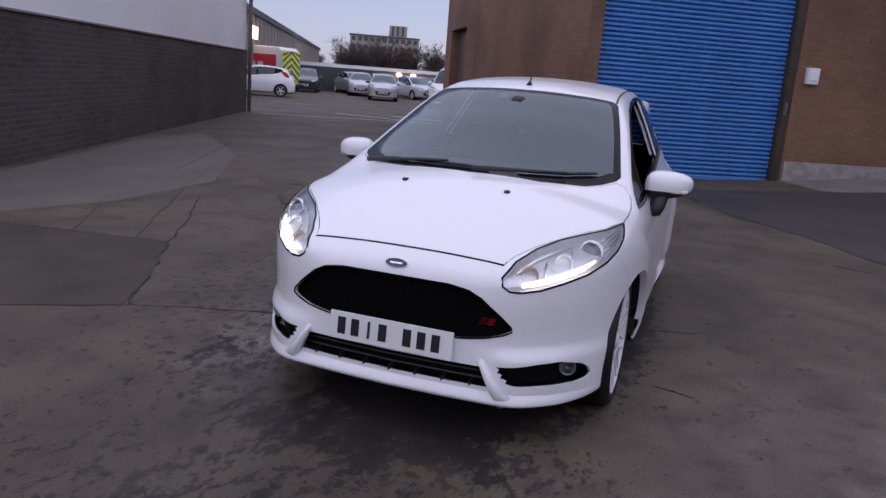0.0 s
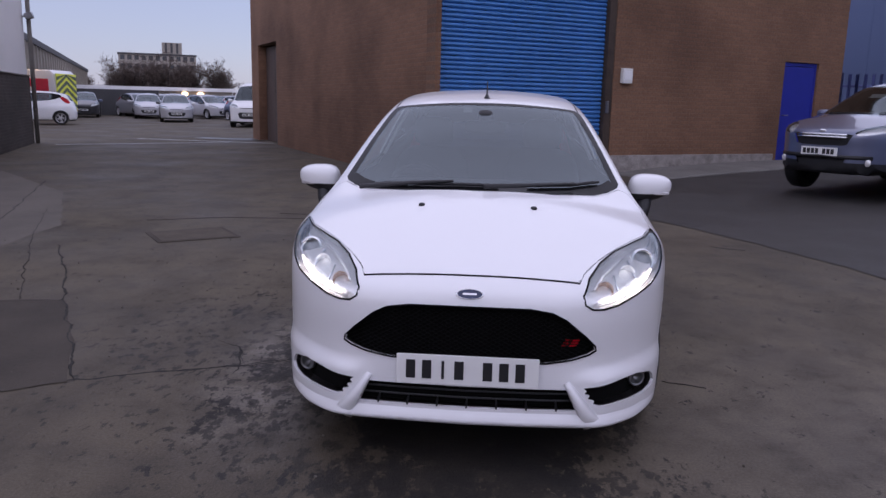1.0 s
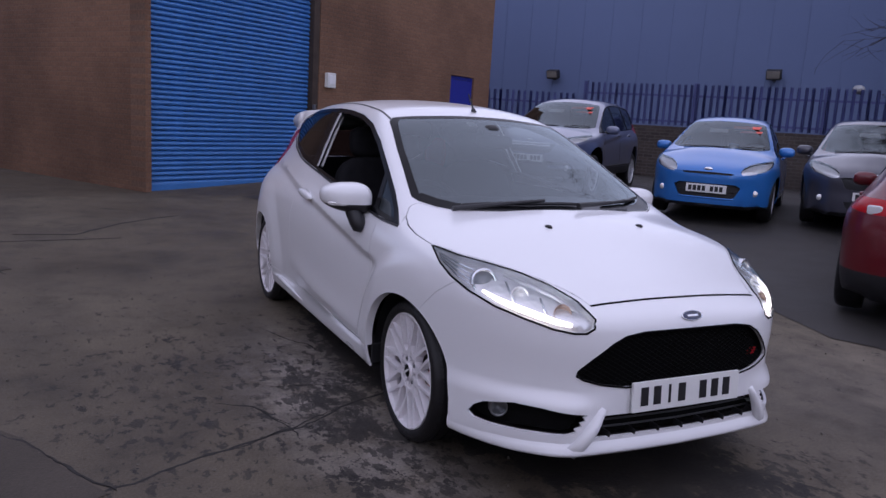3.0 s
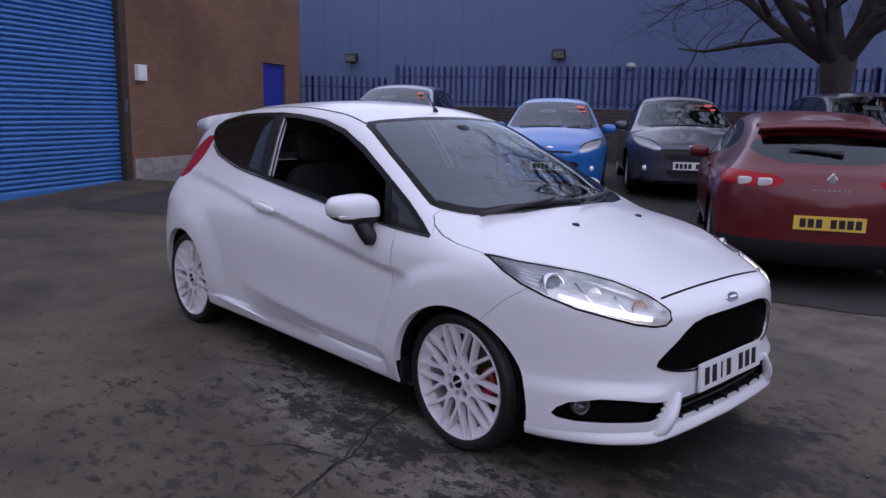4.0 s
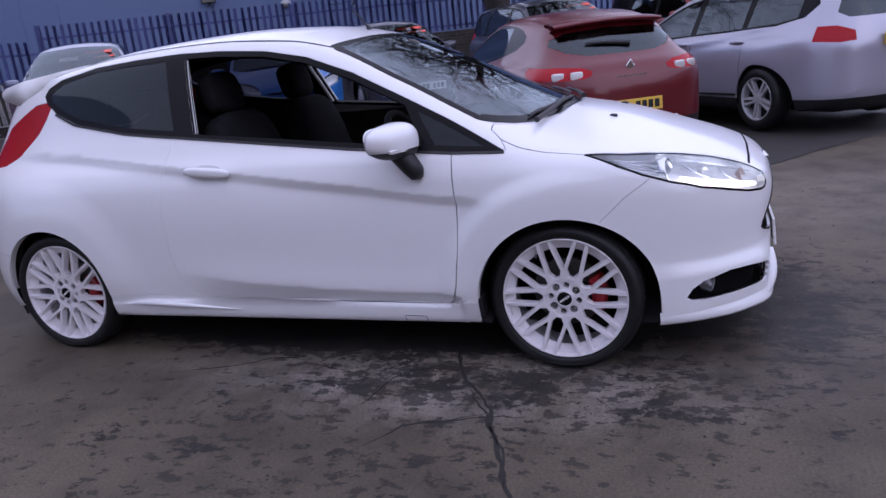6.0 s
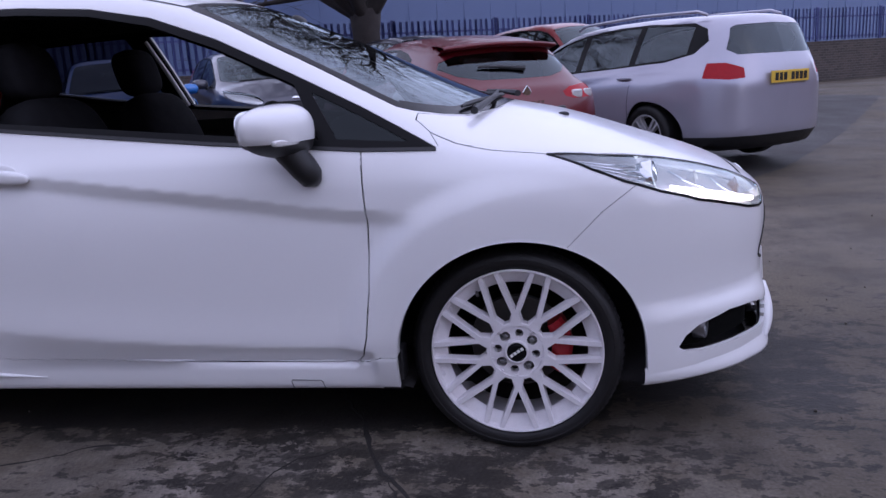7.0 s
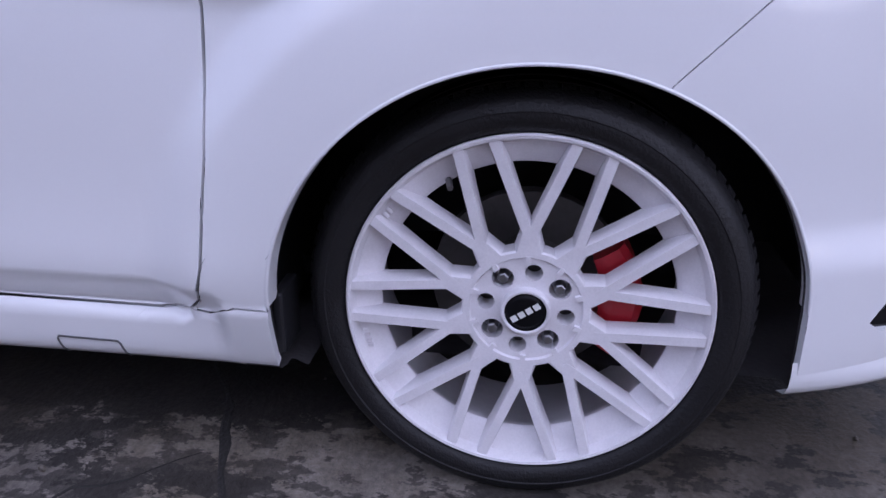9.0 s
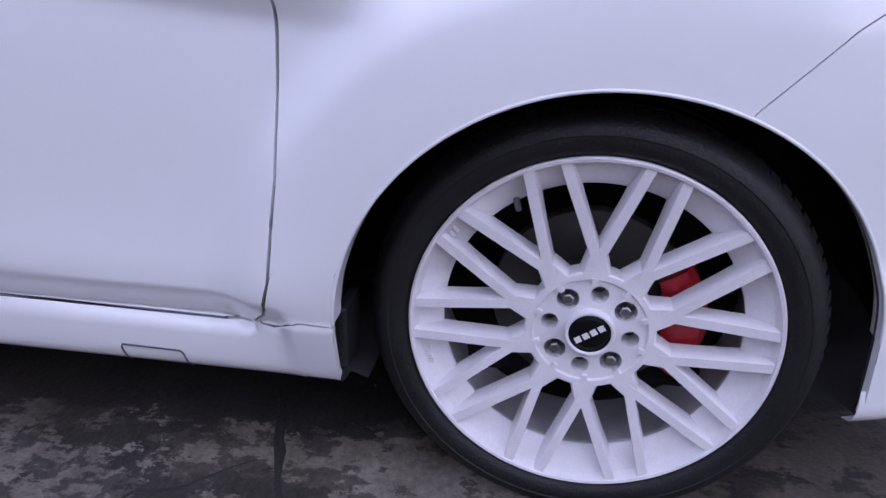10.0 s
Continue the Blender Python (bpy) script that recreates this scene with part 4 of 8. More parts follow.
def mesh_wheel(parent, at, turn, roll):
    """A multi-spoke alloy wheel with a low tyre, its face towards local +X."""
    bm = bmesh.new()
    lathe(bm, [(0.2435, -0.004), (0.2435, 0.001), (0.241, 0.0035), (0.2375, 0.0025), (0.2355, -0.004), (0.232, -0.013), (0.216, -0.022), (0.203, -0.030), (0.200, -0.034), (0.200, -0.040), (0.204, -0.05), (0.212, -0.11), (0.224, -0.18), (0.2465, -0.19)], "X", 96)
    wheel = part("wheel", fix(bm), M["wheel_white"], parent, "white multi-spoke alloy wheel")
    wheel.data.shade_smooth()
    wheel.data.set_sharp_from_angle(angle=radians(32))
    holes = [(*polar(0.0545, 22 + 45 * k), 0.0150 if k % 2 == 0 else 0.0120) for k in range(8)] + [(0, 0, 0.033)]
    bm = hub_plate(bmesh.new(), 0.080, holes, 0.032, -0.0135)
    lathe(bm, [(0.0865, -0.040), (0.0865, -0.012), (0.0845, -0.0098), (0.0765, -0.0098), (0.0745, -0.0136)], "X", 80)
    hub = part("hub", fix(bm), M["wheel_white"], wheel)
    hub.data.shade_smooth()
    hub.data.set_sharp_from_angle(angle=radians(32))
    if "spoke" not in WHEEL_MESH:
        bm = bmesh.new()
        bar(bm, polar(0.080, 0), polar(0.118, 0), 0.037, 0.0175, -0.0098, -0.0088, 0.034)
        for s in (-1, 1):
            bar(bm, polar(0.098, -1.0 * s), polar(0.2370, 12.35 * s), 0.0140, 0.0144, -0.0092, 0.0004, 0.034, 0.2)
        box(bm, (0.006, 0.007, 0.010), pose(0, 0, 0, -90) @ pose(-0.0116, 0, 0.0735))
        fix(bm)
        me = bpy.data.meshes.new("spoke")
        bm.to_mesh(me)
        bm.free()
        me.materials.append(M["wheel_white"])
        me.shade_smooth()
        me.set_sharp_from_angle(angle=radians(32))
        WHEEL_MESH["spoke"] = me
    for k in range(10):
        spoke = new("spoke", WHEEL_MESH["spoke"])
        spoke.parent = wheel
        spoke.matrix_basis = pose(0, 0, 0, 36 * k + 3.5)
    wheel.matrix_world = pose(*at, roll, 0, turn)
    bm = bmesh.new()
    lathe(bm, [(0.2435, -0.006), (0.2475, 0.001), (0.254, 0.006), (0.264, 0.0085), (0.270, 0.0078), (0.2715, 0.0088), (0.280, 0.0065), (0.287, 0.001), (0.2935, -0.010), (0.2972, -0.022), (0.298, -0.045), (0.292, -0.047), (0.292, -0.053), (0.2982, -0.055), (0.2984, -0.090), (0.292, -0.092), (0.292, -0.099), (0.2984, -0.101), (0.298, -0.150), (0.296, -0.172), (0.287, -0.194), (0.26, -0.20), (0.244, -0.19)], "X", 96)
    tread = bmesh.new()
    for k in range(84):
        m = pose(0, 0, 0, 360 / 84 * k) @ pose(-0.018, 0, 0.2925, 0, 30, 6)
        box(tread, (0.026, 0.0165, 0.006), m)
    part("tread", tread, M["rubber"], wheel, "rubber tread blocks along the shoulder")["kind"] = "stuff"
    tyre = part("tyre", fix(bm), M["rubber"], wheel, "black low-profile rubber tyre")
    tyre.data.shade_smooth()
    tyre.data.set_sharp_from_angle(angle=radians(40))
    bm = bmesh.new()
    lathe(bm, [(0.0335, -0.03), (0.0335, -0.003), (0.032, -0.0015), (0.0285, -0.0015), (0.028, -0.004)], "X", 32)
    part("cap_ring", fix(bm), M["wheel_white"], wheel, smooth=True)
    bm = bmesh.new()
    lathe(bm, [(0.0001, -0.0028), (0.015, -0.0028), (0.0284, -0.0042), (0.0284, -0.02)], "X", 32)
    cap = part("centre_cap", fix(bm), M["black_gloss"], wheel, "black centre cap with a pale mark", smooth=True)
    bm = bmesh.new()
    for k in range(4):
        box(bm, (0.001, 0.0085, 0.0085), pose(-0.0023, -0.0165 + 0.011 * k, (-0.0165 + 0.011 * k) * 0.35, 20))
    part("cap_mark", bm, M["plate_white"], cap)
    for k in (0, 2, 4, 6):
        y, z = polar(0.054, 22 + 45 * k)
        bm = bmesh.new()
        lathe(bm, [(0.0001, -0.012), (0.006, -0.012), (0.0078, -0.0135), (0.0078, -0.03), (0.0118, -0.031), (0.0122, -0.036)], "X", 6, pose(0, y, z))
        part("wheel_bolt", fix(bm), M["steel"], wheel)
    for a0 in (178.0, 130.0):
        bm = bmesh.new()
        for k in range(4):
            box(bm, (0.003, 0.0045, 0.0095), pose(0, 0, 0, a0 + 2.1 * k - 90) @ pose(-0.0125, 0, 0.2245, 0, -20))
        part("moulded_mark", bm, M["wheel_white"], wheel)
    bm = bmesh.new()
    p = Vector((0, *polar(0.205, 108)))
    tube(bm, [(-0.06, p.y * 1.06, p.z * 1.06), (-0.03, p.y * 0.99, p.z * 0.99), (-0.012, p.y * 0.95, p.z * 0.95)], [0.0055, 0.0045, 0.004], 8)
    part("valve", bm, M["steel"], wheel)
    return wheel


AX, HUB = P["axle"], P["hub"]
for sx in (-1, 1):
    for yy in (-AX, AX):
        turn = 180 if sx < 0 else 0
        w = mesh_wheel(hero, (sx * (0.79 if yy < 0 else 0.785), yy, HUB), turn, 14.0 if sx < 0 else -5)
        bm = bmesh.new()
        lathe(bm, [(0.05, -0.10), (0.138, -0.10), (0.139, -0.102), (0.139, -0.122), (0.138, -0.124), (0.05, -0.124)], "X", 48, pose(sx * 0.79, yy, HUB, 0, 0, turn))
        lathe(bm, [(0.0001, -0.05), (0.06, -0.05), (0.072, -0.06), (0.072, -0.12)], "X", 32, pose(sx * 0.79, yy, HUB, 0, 0, turn))
        part("brake_disc", fix(bm), M["disc_steel"] if "disc_steel" in M else M.setdefault("disc_steel", material("worn_disc_steel", (0.10, 0.095, 0.09), 0.5, 0.7, 0.2, 20, 90, 0.05)), hero, smooth=False)
        # the caliper, round the front edge of the disc
        bm = bmesh.new()
        rows = []
        a0 = 180
        for k in range(9):
            a = a0 - 34 + 68 * k / 8
            taper = 1 - 0.25 * abs(k - 4) / 4
            ring = []
            for r, x in ((0.098, 0.055), (0.118, 0.049), (0.148, 0.049), (0.160, 0.06), (0.160, 0.12), (0.098, 0.12)):
                rr = 0.128 + (r - 0.128) * taper
                y, z = polar(rr, a)
                ring.append(bm.verts.new((sx * (0.79 - x), yy + y, HUB + z)))
            rows.append(ring)
        for r, q in zip(rows, rows[1:]):
            for k in range(6):
                bm.faces.new((r[k], r[(k + 1) % 6], q[(k + 1) % 6], q[k]))
        bm.faces.new(rows[0])
        bm.faces.new(rows[-1][::-1])
        part("brake_caliper", fix(bm), M["brake_red"], hero, "red brake caliper")
        # the wheel-arch liner
        bm = bmesh.new()
        rows = []
        for k in range(45):
            a = math.pi * ((-0.05 if yy < 0 else -0.12) + (1.055 if yy < 0 else 1.24) * k / 44)
            ahead = 1.085 if math.cos(a) < 0 and yy < 0 else 1.0
            rows.append([bm.verts.new((sx * x, yy + r * math.cos(a) * ahead, HUB + r * math.sin(a))) for x, r in ((0.80 - 0.11 * max(0, min(1, (math.cos(a) - 0.45) / 0.5)) if yy > 0 else 0.735 + 0.065 * max(0, min(1, (math.cos(a) + 0.9) / 0.6)), 0.3445), (0.75, 0.352), (0.6, 0.365), (0.46, 0.365), (0.46, 0.05))])
        for r, q in zip(rows, rows[1:]):
            for k in range(4):
                bm.faces.new((r[k], r[k + 1], q[k + 1], q[k]))
        part("arch_liner", bm, M["black_plastic"], hero, smooth=True)


# rolled lips round the arches, and dark guards behind the front wheels
for sx in (-1, 1):
    for yy, ahead in ((-AX, 1.085), (AX, 1.0)):
        rows = []
        bm = bmesh.new()
        wide, narrow = [arch_pts(yy, HUB, r, 64, ahead) for r in (0.3355, 0.3305)]
        for pw, pn in list(zip(wide, narrow))[1:64]:
            qw, nw = skin_point(P, (sx * 1.2, pw[1], pw[2]), (-sx, 0, 0))
            qn, nn = skin_point(P, (sx * 1.2, pn[1], pn[2]), (-sx, 0, 0))
            qm = qw.lerp(qn, 0.35)
            back = Vector((-sx, 0, 0))
            rows.append([bm.verts.new(p) for p in (qw - nw * 0.0008, qm + nw * 0.0011, qn + nn * 0.0009, qn + back * 0.004, qn + back * 0.035)])
        for r, q in zip(rows, rows[1:]):
            for k in range(4):
                bm.faces.new((r[k], r[k + 1], q[k + 1], q[k]))
        part("arch_lip", fix(bm), white, hero, smooth=True)
    q, n = skin_point(P, (sx * 1.2, -0.90, 0.255), (-sx, 0, 0))
    part("arch_guard", box_bm((0.07, 0.016, 0.092), pose(q.x - sx * 0.056, -0.914, 0.268), 0.004), M["black_plastic"], hero)


# mirrors
def superball(bm, size, e=0.75, m=Matrix(), n=28, rows=16, squeeze=None):
    """A rounded lump; e below 1 makes it boxier. squeeze(p) bends the points."""
    def pw(v):
        return math.copysign(abs(v) ** e, v)
    grid = []
    for j in range(1, rows):
        t = math.pi * j / rows - math.pi / 2
        row = []
        for i in range(n):
            a = math.tau * i / n
            p = Vector((size[0] * pw(math.cos(t)) * pw(math.cos(a)), size[1] * pw(math.cos(t)) * pw(math.sin(a)), size[2] * pw(math.sin(t))))
            row.append(bm.verts.new(m @ (squeeze(p) if squeeze else p)))
        grid.append(row)
    ends = []
    for s in (-1, 1):
        p = Vector((0, 0, s * size[2]))
        ends.append(bm.verts.new(m @ (squeeze(p) if squeeze else p)))
    for r, q in zip(grid, grid[1:]):
        for i in range(n):
            bm.faces.new((r[i], r[(i + 1) % n], q[(i + 1) % n], q[i]))
    for i in range(n):
        bm.faces.new((ends[0], grid[0][(i + 1) % n], grid[0][i]))
        bm.faces.new((ends[1], grid[-1][i], grid[-1][(i + 1) % n]))
    return bm


for sx in (-1, 1):
    def shell_bend(p, sx=sx):
        out = p.x * sx / 0.116
        return Vector((p.x, p.y * (0.92 if p.y < 0 else 0.55) + 0.028 * out, p.z * (1 - 0.22 * out) + 0.008 * out))
    at = pose(sx * 0.875, -0.632, 0.951)
    up = superball(bmesh.new(), (0.116, 0.090, 0.070), 0.74, at, squeeze=shell_bend)
    bmesh.ops.bisect_plane(up, geom=up.verts[:] + up.edges[:] + up.faces[:], plane_co=at @ Vector((0, 0, -0.028)), plane_no=(0, 0, 1), clear_inner=True)
    mirror = part("door_mirror", fix(up), white, hero, smooth=True)
    low = superball(bmesh.new(), (0.1145, 0.0885, 0.0695), 0.74, at, squeeze=shell_bend)
    bmesh.ops.bisect_plane(low, geom=low.verts[:] + low.edges[:] + low.faces[:], plane_co=at @ Vector((0, 0, -0.03)), plane_no=(0, 0, 1), clear_outer=True)
    part("mirror_base", fix(low), M["black_plastic"], mirror, smooth=True)
    foot = bmesh.new()
    tube(foot, [(sx * 0.85, -0.640, 0.918), (sx * 0.842, -0.668, 0.882), (sx * 0.835, -0.695, 0.845), (sx * 0.828, -0.712, 0.818), (sx * 0.815, -0.720, 0.806)], [0.040, 0.040, 0.039, 0.034, 0.016], 14)
    part("mirror_stalk", foot, M["black_plastic"], mirror, smooth=True)
    lens = bmesh.new()
    superball(lens, (0.085, 0.004, 0.052), 0.7, pose(sx * 0.885, -0.577, 0.957, -6, 0, 6 * sx))
    part("mirror_glass", lens, M["chrome"], mirror, smooth=True)
    ind = bmesh.new()
    superball(ind, (0.05, 0.012, 0.010), 0.6, pose(sx * 0.925, -0.682, 0.925, 0, 0, 22 * sx))
    part("indicator", ind, M["lamp_silver"], mirror, smooth=True)

# door handles
for sx in (-1, 1):
    p0, n0 = skin_point(P, (sx * 1.0, 0.265, 0.862), (-sx, 0, 0))
    hb = superball(bmesh.new(), (0.115, 0.018, 0.021), 0.7, Matrix.Translation(p0 + n0 * 0.014) @ pose(0, 0, 0, 0, 0, 90) @ pose(0, 0, 0, 0, -5))
    part("door_handle", hb, white, hero, smooth=True)
    cup = superball(bmesh.new(), (0.072, 0.004, 0.034), 0.8, Matrix.Translation(p0 + n0 * 0.0005) @ pose(0, 0, 0, 0, 0, 90))
    part("handle_cup", cup, white, hero, smooth=True)

# spoiler over the rear window
bm = bmesh.new()
rows = []
for k in range(25):
    x = -0.525 + 1.05 * k / 24
    e = 1 - (abs(x) / 0.525) ** 4
    h = 0.14 * x * x
    rows.append([bm.verts.new(p) for p in ((x, 1.30, 1.378 - h), (x, 1.48, 1.358 - h), (x, 1.58 + 0.05 * e, 1.336 - h), (x, 1.615 + 0.07 * e, 1.318 - h), (x, 1.622 + 0.07 * e, 1.296 - h), (x, 1.605 + 0.06 * e, 1.272 - h), (x, 1.45, 1.22 - h))])
for r, q in zip(rows, rows[1:]):
    for k in range(7):
        bm.faces.new((r[k], r[(k + 1) % 7], q[(k + 1) % 7], q[k]))
bm.faces.new(rows[0])
bm.faces.new(rows[-1][::-1])
part("roof_spoiler", fix(bm), white, hero, smooth=True)

# number plate, front: bars stand for its characters
plate = part("number_plate", box_bm((0.52, 0.012, 0.111), pose(0, -2.031, 0.402, -4), 0.003), M["plate_white"], hero, "white number plate with dark bars")
for k in range(7):
    x = -0.207 + 0.059 * k + (0.045 if k > 3 else 0)
    w = 0.034 if k not in (2,) else 0.010
    part("plate_bar", box_bm((w, 0.002, 0.068), pose(x, -2.0382, 0.404, -4)), M["plate_ink"], plate)
part("plate_line", box_bm((0.075, 0.0015, 0.004), pose(0.01, -2.0352, 0.354, -4)), M["plate_ink"], plate)

# the oval badge and the red badge on the grille
p0, n0 = skin_point(P, (0, -2.4, 0.684), (0, 1, 0))
tilt = Matrix.Translation(p0) @ n0.to_track_quat("Z", "Y").to_matrix().to_4x4()
M["badge_blue"] = material("badge_blue", (0.01, 0.018, 0.06), 0.2, 0, 0.1, 40, 200, 0, 0.5)
bm = bmesh.new()
lathe(bm, [(0.0505, -0.002), (0.0505, 0.004), (0.047, 0.006), (0.0445, 0.004), (0.0445, 0.0)], "Z", 40, tilt @ Matrix.Diagonal((1, 0.4, 1, 1)))
badge = part("oval_badge", fix(bm), M["chrome"], hero, "chrome-rimmed dark blue oval badge", smooth=True)
bm = bmesh.new()
lathe(bm, [(0.0001, 0.0048), (0.03, 0.0045), (0.0448, 0.003)], "Z", 40, tilt @ Matrix.Diagonal((1, 0.4, 1, 1)))
part("badge_field", fix(bm), M["badge_blue"], badge, smooth=True)
bm = bmesh.new()
box(bm, (0.05, 0.007, 0.002), tilt @ pose(0, 0, 0.0048))
part("badge_mark", bm, M["chrome"], badge)
bm = bmesh.new()
for x, w in ((0.357, 0.024), (0.386, 0.026)):
    for z in (0.500, 0.510, 0.520):
        box(bm, (w, 0.004, 0.0055), pose(x + (z - 0.51) * 0.5, -1.978 + 0.06 * (x - 0.36), z, 0, 0, 14))
part("grille_badge", bm, M["red_lens"], hero, "small red badge on the grille")

M["grille_black"] = material("matt_black_grille", (0.0035, 0.0035, 0.0035), 0.8, 0, 0.2, 20, 200, 0.05, spec=0.1)
# grille mesh: slanted bars crossing
bm = bmesh.new()
poly = both(GRILLE_HALF)


def spans(z0, dz_dx):
    """Where a slanted line crosses the grille's outline."""
    hits = []
    for (xa, za), (xb, zb) in zip(poly, poly[1:] + poly[:1]):
        fa, fb = za - z0 - dz_dx * xa, zb - z0 - dz_dx * xb
        if fa * fb < 0:
            hits.append(xa + (xb - xa) * fa / (fa - fb))
    return sorted(hits)


for s in (-0.55, 0.55):
    for k in range(-12, 26):
        z0 = 0.40 + 0.0165 * k
        h = spans(z0, s)
        for a, b in zip(h[::2], h[1::2]):
            pts = []
            for i in range(7):
                x = a + (b - a) * i / 6
                q, n = skin_point(P, (x, -2.4, z0 + s * x), (0, 1, 0))
                pts.append(q + Vector((0, 0.022, 0)))
            tube(bm, pts, 0.0024, 3)
part("grille_mesh", bm, M["grille_black"], hero, "black lattice grille")
bm = bmesh.new()
loop = [(x, -2.4, z) for x, z in poly]
ribbon(P, bm, loop + loop[:1], front_view, 0.006, 0.001, 0.002)
part("grille_trim", bm, M["black_gloss"], hero)

# lower intake: two cross bars and little fins
bm = bmesh.new()
for z in (0.285, 0.312):
    tube(bm, [tuple(skin_point(P, (x, -2.4, z), (0, 1, 0))[0] + Vector((0, 0.03, 0))) for x in np.linspace(-0.40, 0.40, 13)], 0.004, 6)
for x in np.linspace(-0.33, 0.33, 7):
    q, n = skin_point(P, (x, -2.4, 0.27), (0, 1, 0))
    box(bm, (0.006, 0.05, 0.02), Matrix.Translation(q + Vector((0, 0.022, -0.004))))
part("intake_insert", bm, M["black_plastic"], hero)

bm = bmesh.new()
rows = []
for k in range(73):
    a = radians(-75.5 + 151 * k / 72)
    out = Vector((math.sin(a), -math.cos(a), 0))
    end = min(1, (75.5 - abs(math.degrees(a))) / 22)
    rise = 0.018 * step(30, 60, abs(math.degrees(a)))
    row = []
    for z, o in ((0.252 - rise, -0.004), (0.232 - rise, 0.006), (0.214 - rise, 0.020), (0.204 - rise, 0.023), (0.192 - rise * 0.6, 0.018), (0.186 - rise * 0.5, -0.012)):
        q, n = skin_point(P, Vector((0, -1.40, z)) + out * 1.45, -out)
        row.append(bm.verts.new(q + Vector((n.x, n.y, 0)).normalized() * (o * end if o > 0 else o)))
    rows.append(row)
for r, q in zip(rows, rows[1:]):
    for k in range(5):
        bm.faces.new((r[k], r[k + 1], q[k + 1], q[k]))
part("front_splitter", fix(bm), white, hero, smooth=True)

# blades between the intakes, fog lamps
for sx in (-1, 1):
    bm = bmesh.new()
    top = Vector((sx * 0.362, -2.018, 0.366))
    foot = Vector((sx * 0.47, -1.965, 0.186))
    rows = []
    for k in range(9):
        t = k / 8
        p = top.lerp(foot, t)
        q, n = skin_point(P, (p.x, -2.4, p.z), (0, 1, 0))
        w = 0.010 + 0.024 * t
        h = 0.012 + 0.020 * math.sin(math.pi * min(1, t * 1.1)) * 0.9
        s = Vector((sx * 0.85, 0, 0.5)).normalized()
        rows.append([bm.verts.new(q + o) for o in (-s * w, -s * w * 0.4 - Vector((0, h, 0)), s * w * 0.6 - Vector((0, h * 0.9, 0)), s * w * 1.3, Vector((0, 0.02, 0)))])
    for r, q in zip(rows, rows[1:]):
        for k in range(5):
            bm.faces.new((r[k], r[(k + 1) % 5], q[(k + 1) % 5], q[k]))
    bm.faces.new(rows[0])
    bm.faces.new(rows[-1][::-1])
    part("bumper_blade", fix(bm), white, hero, smooth=True)
    q, n = skin_point(P, (sx * 0.648 + sx * 0.3, -1.78 - 0.45, 0.318), (-0.55 * sx, 0.83, 0))
    face = Matrix.Translation(q + Vector((sx * -0.014, 0.032, 0))) @ Vector((sx * 0.35, -0.93, 0)).to_track_quat("Z", "Y").to_matrix().to_4x4()
    bm = bmesh.new()
    lathe(bm, [(0.034, -0.03), (0.034, 0.002), (0.031, 0.005), (0.026, 0.002), (0.017, -0.012), (0.0001, -0.02)], "Z", 32, face)
    fog = part("fog_lamp", fix(bm), M["steel"], hero, smooth=True)
    bm = bmesh.new()
    lathe(bm, [(0.0001, 0.006), (0.015, 0.005), (0.0265, 0.002)], "Z", 28, face)
    part("fog_lens", fix(bm), M["lamp_glass"], fog, smooth=True).visible_shadow = False

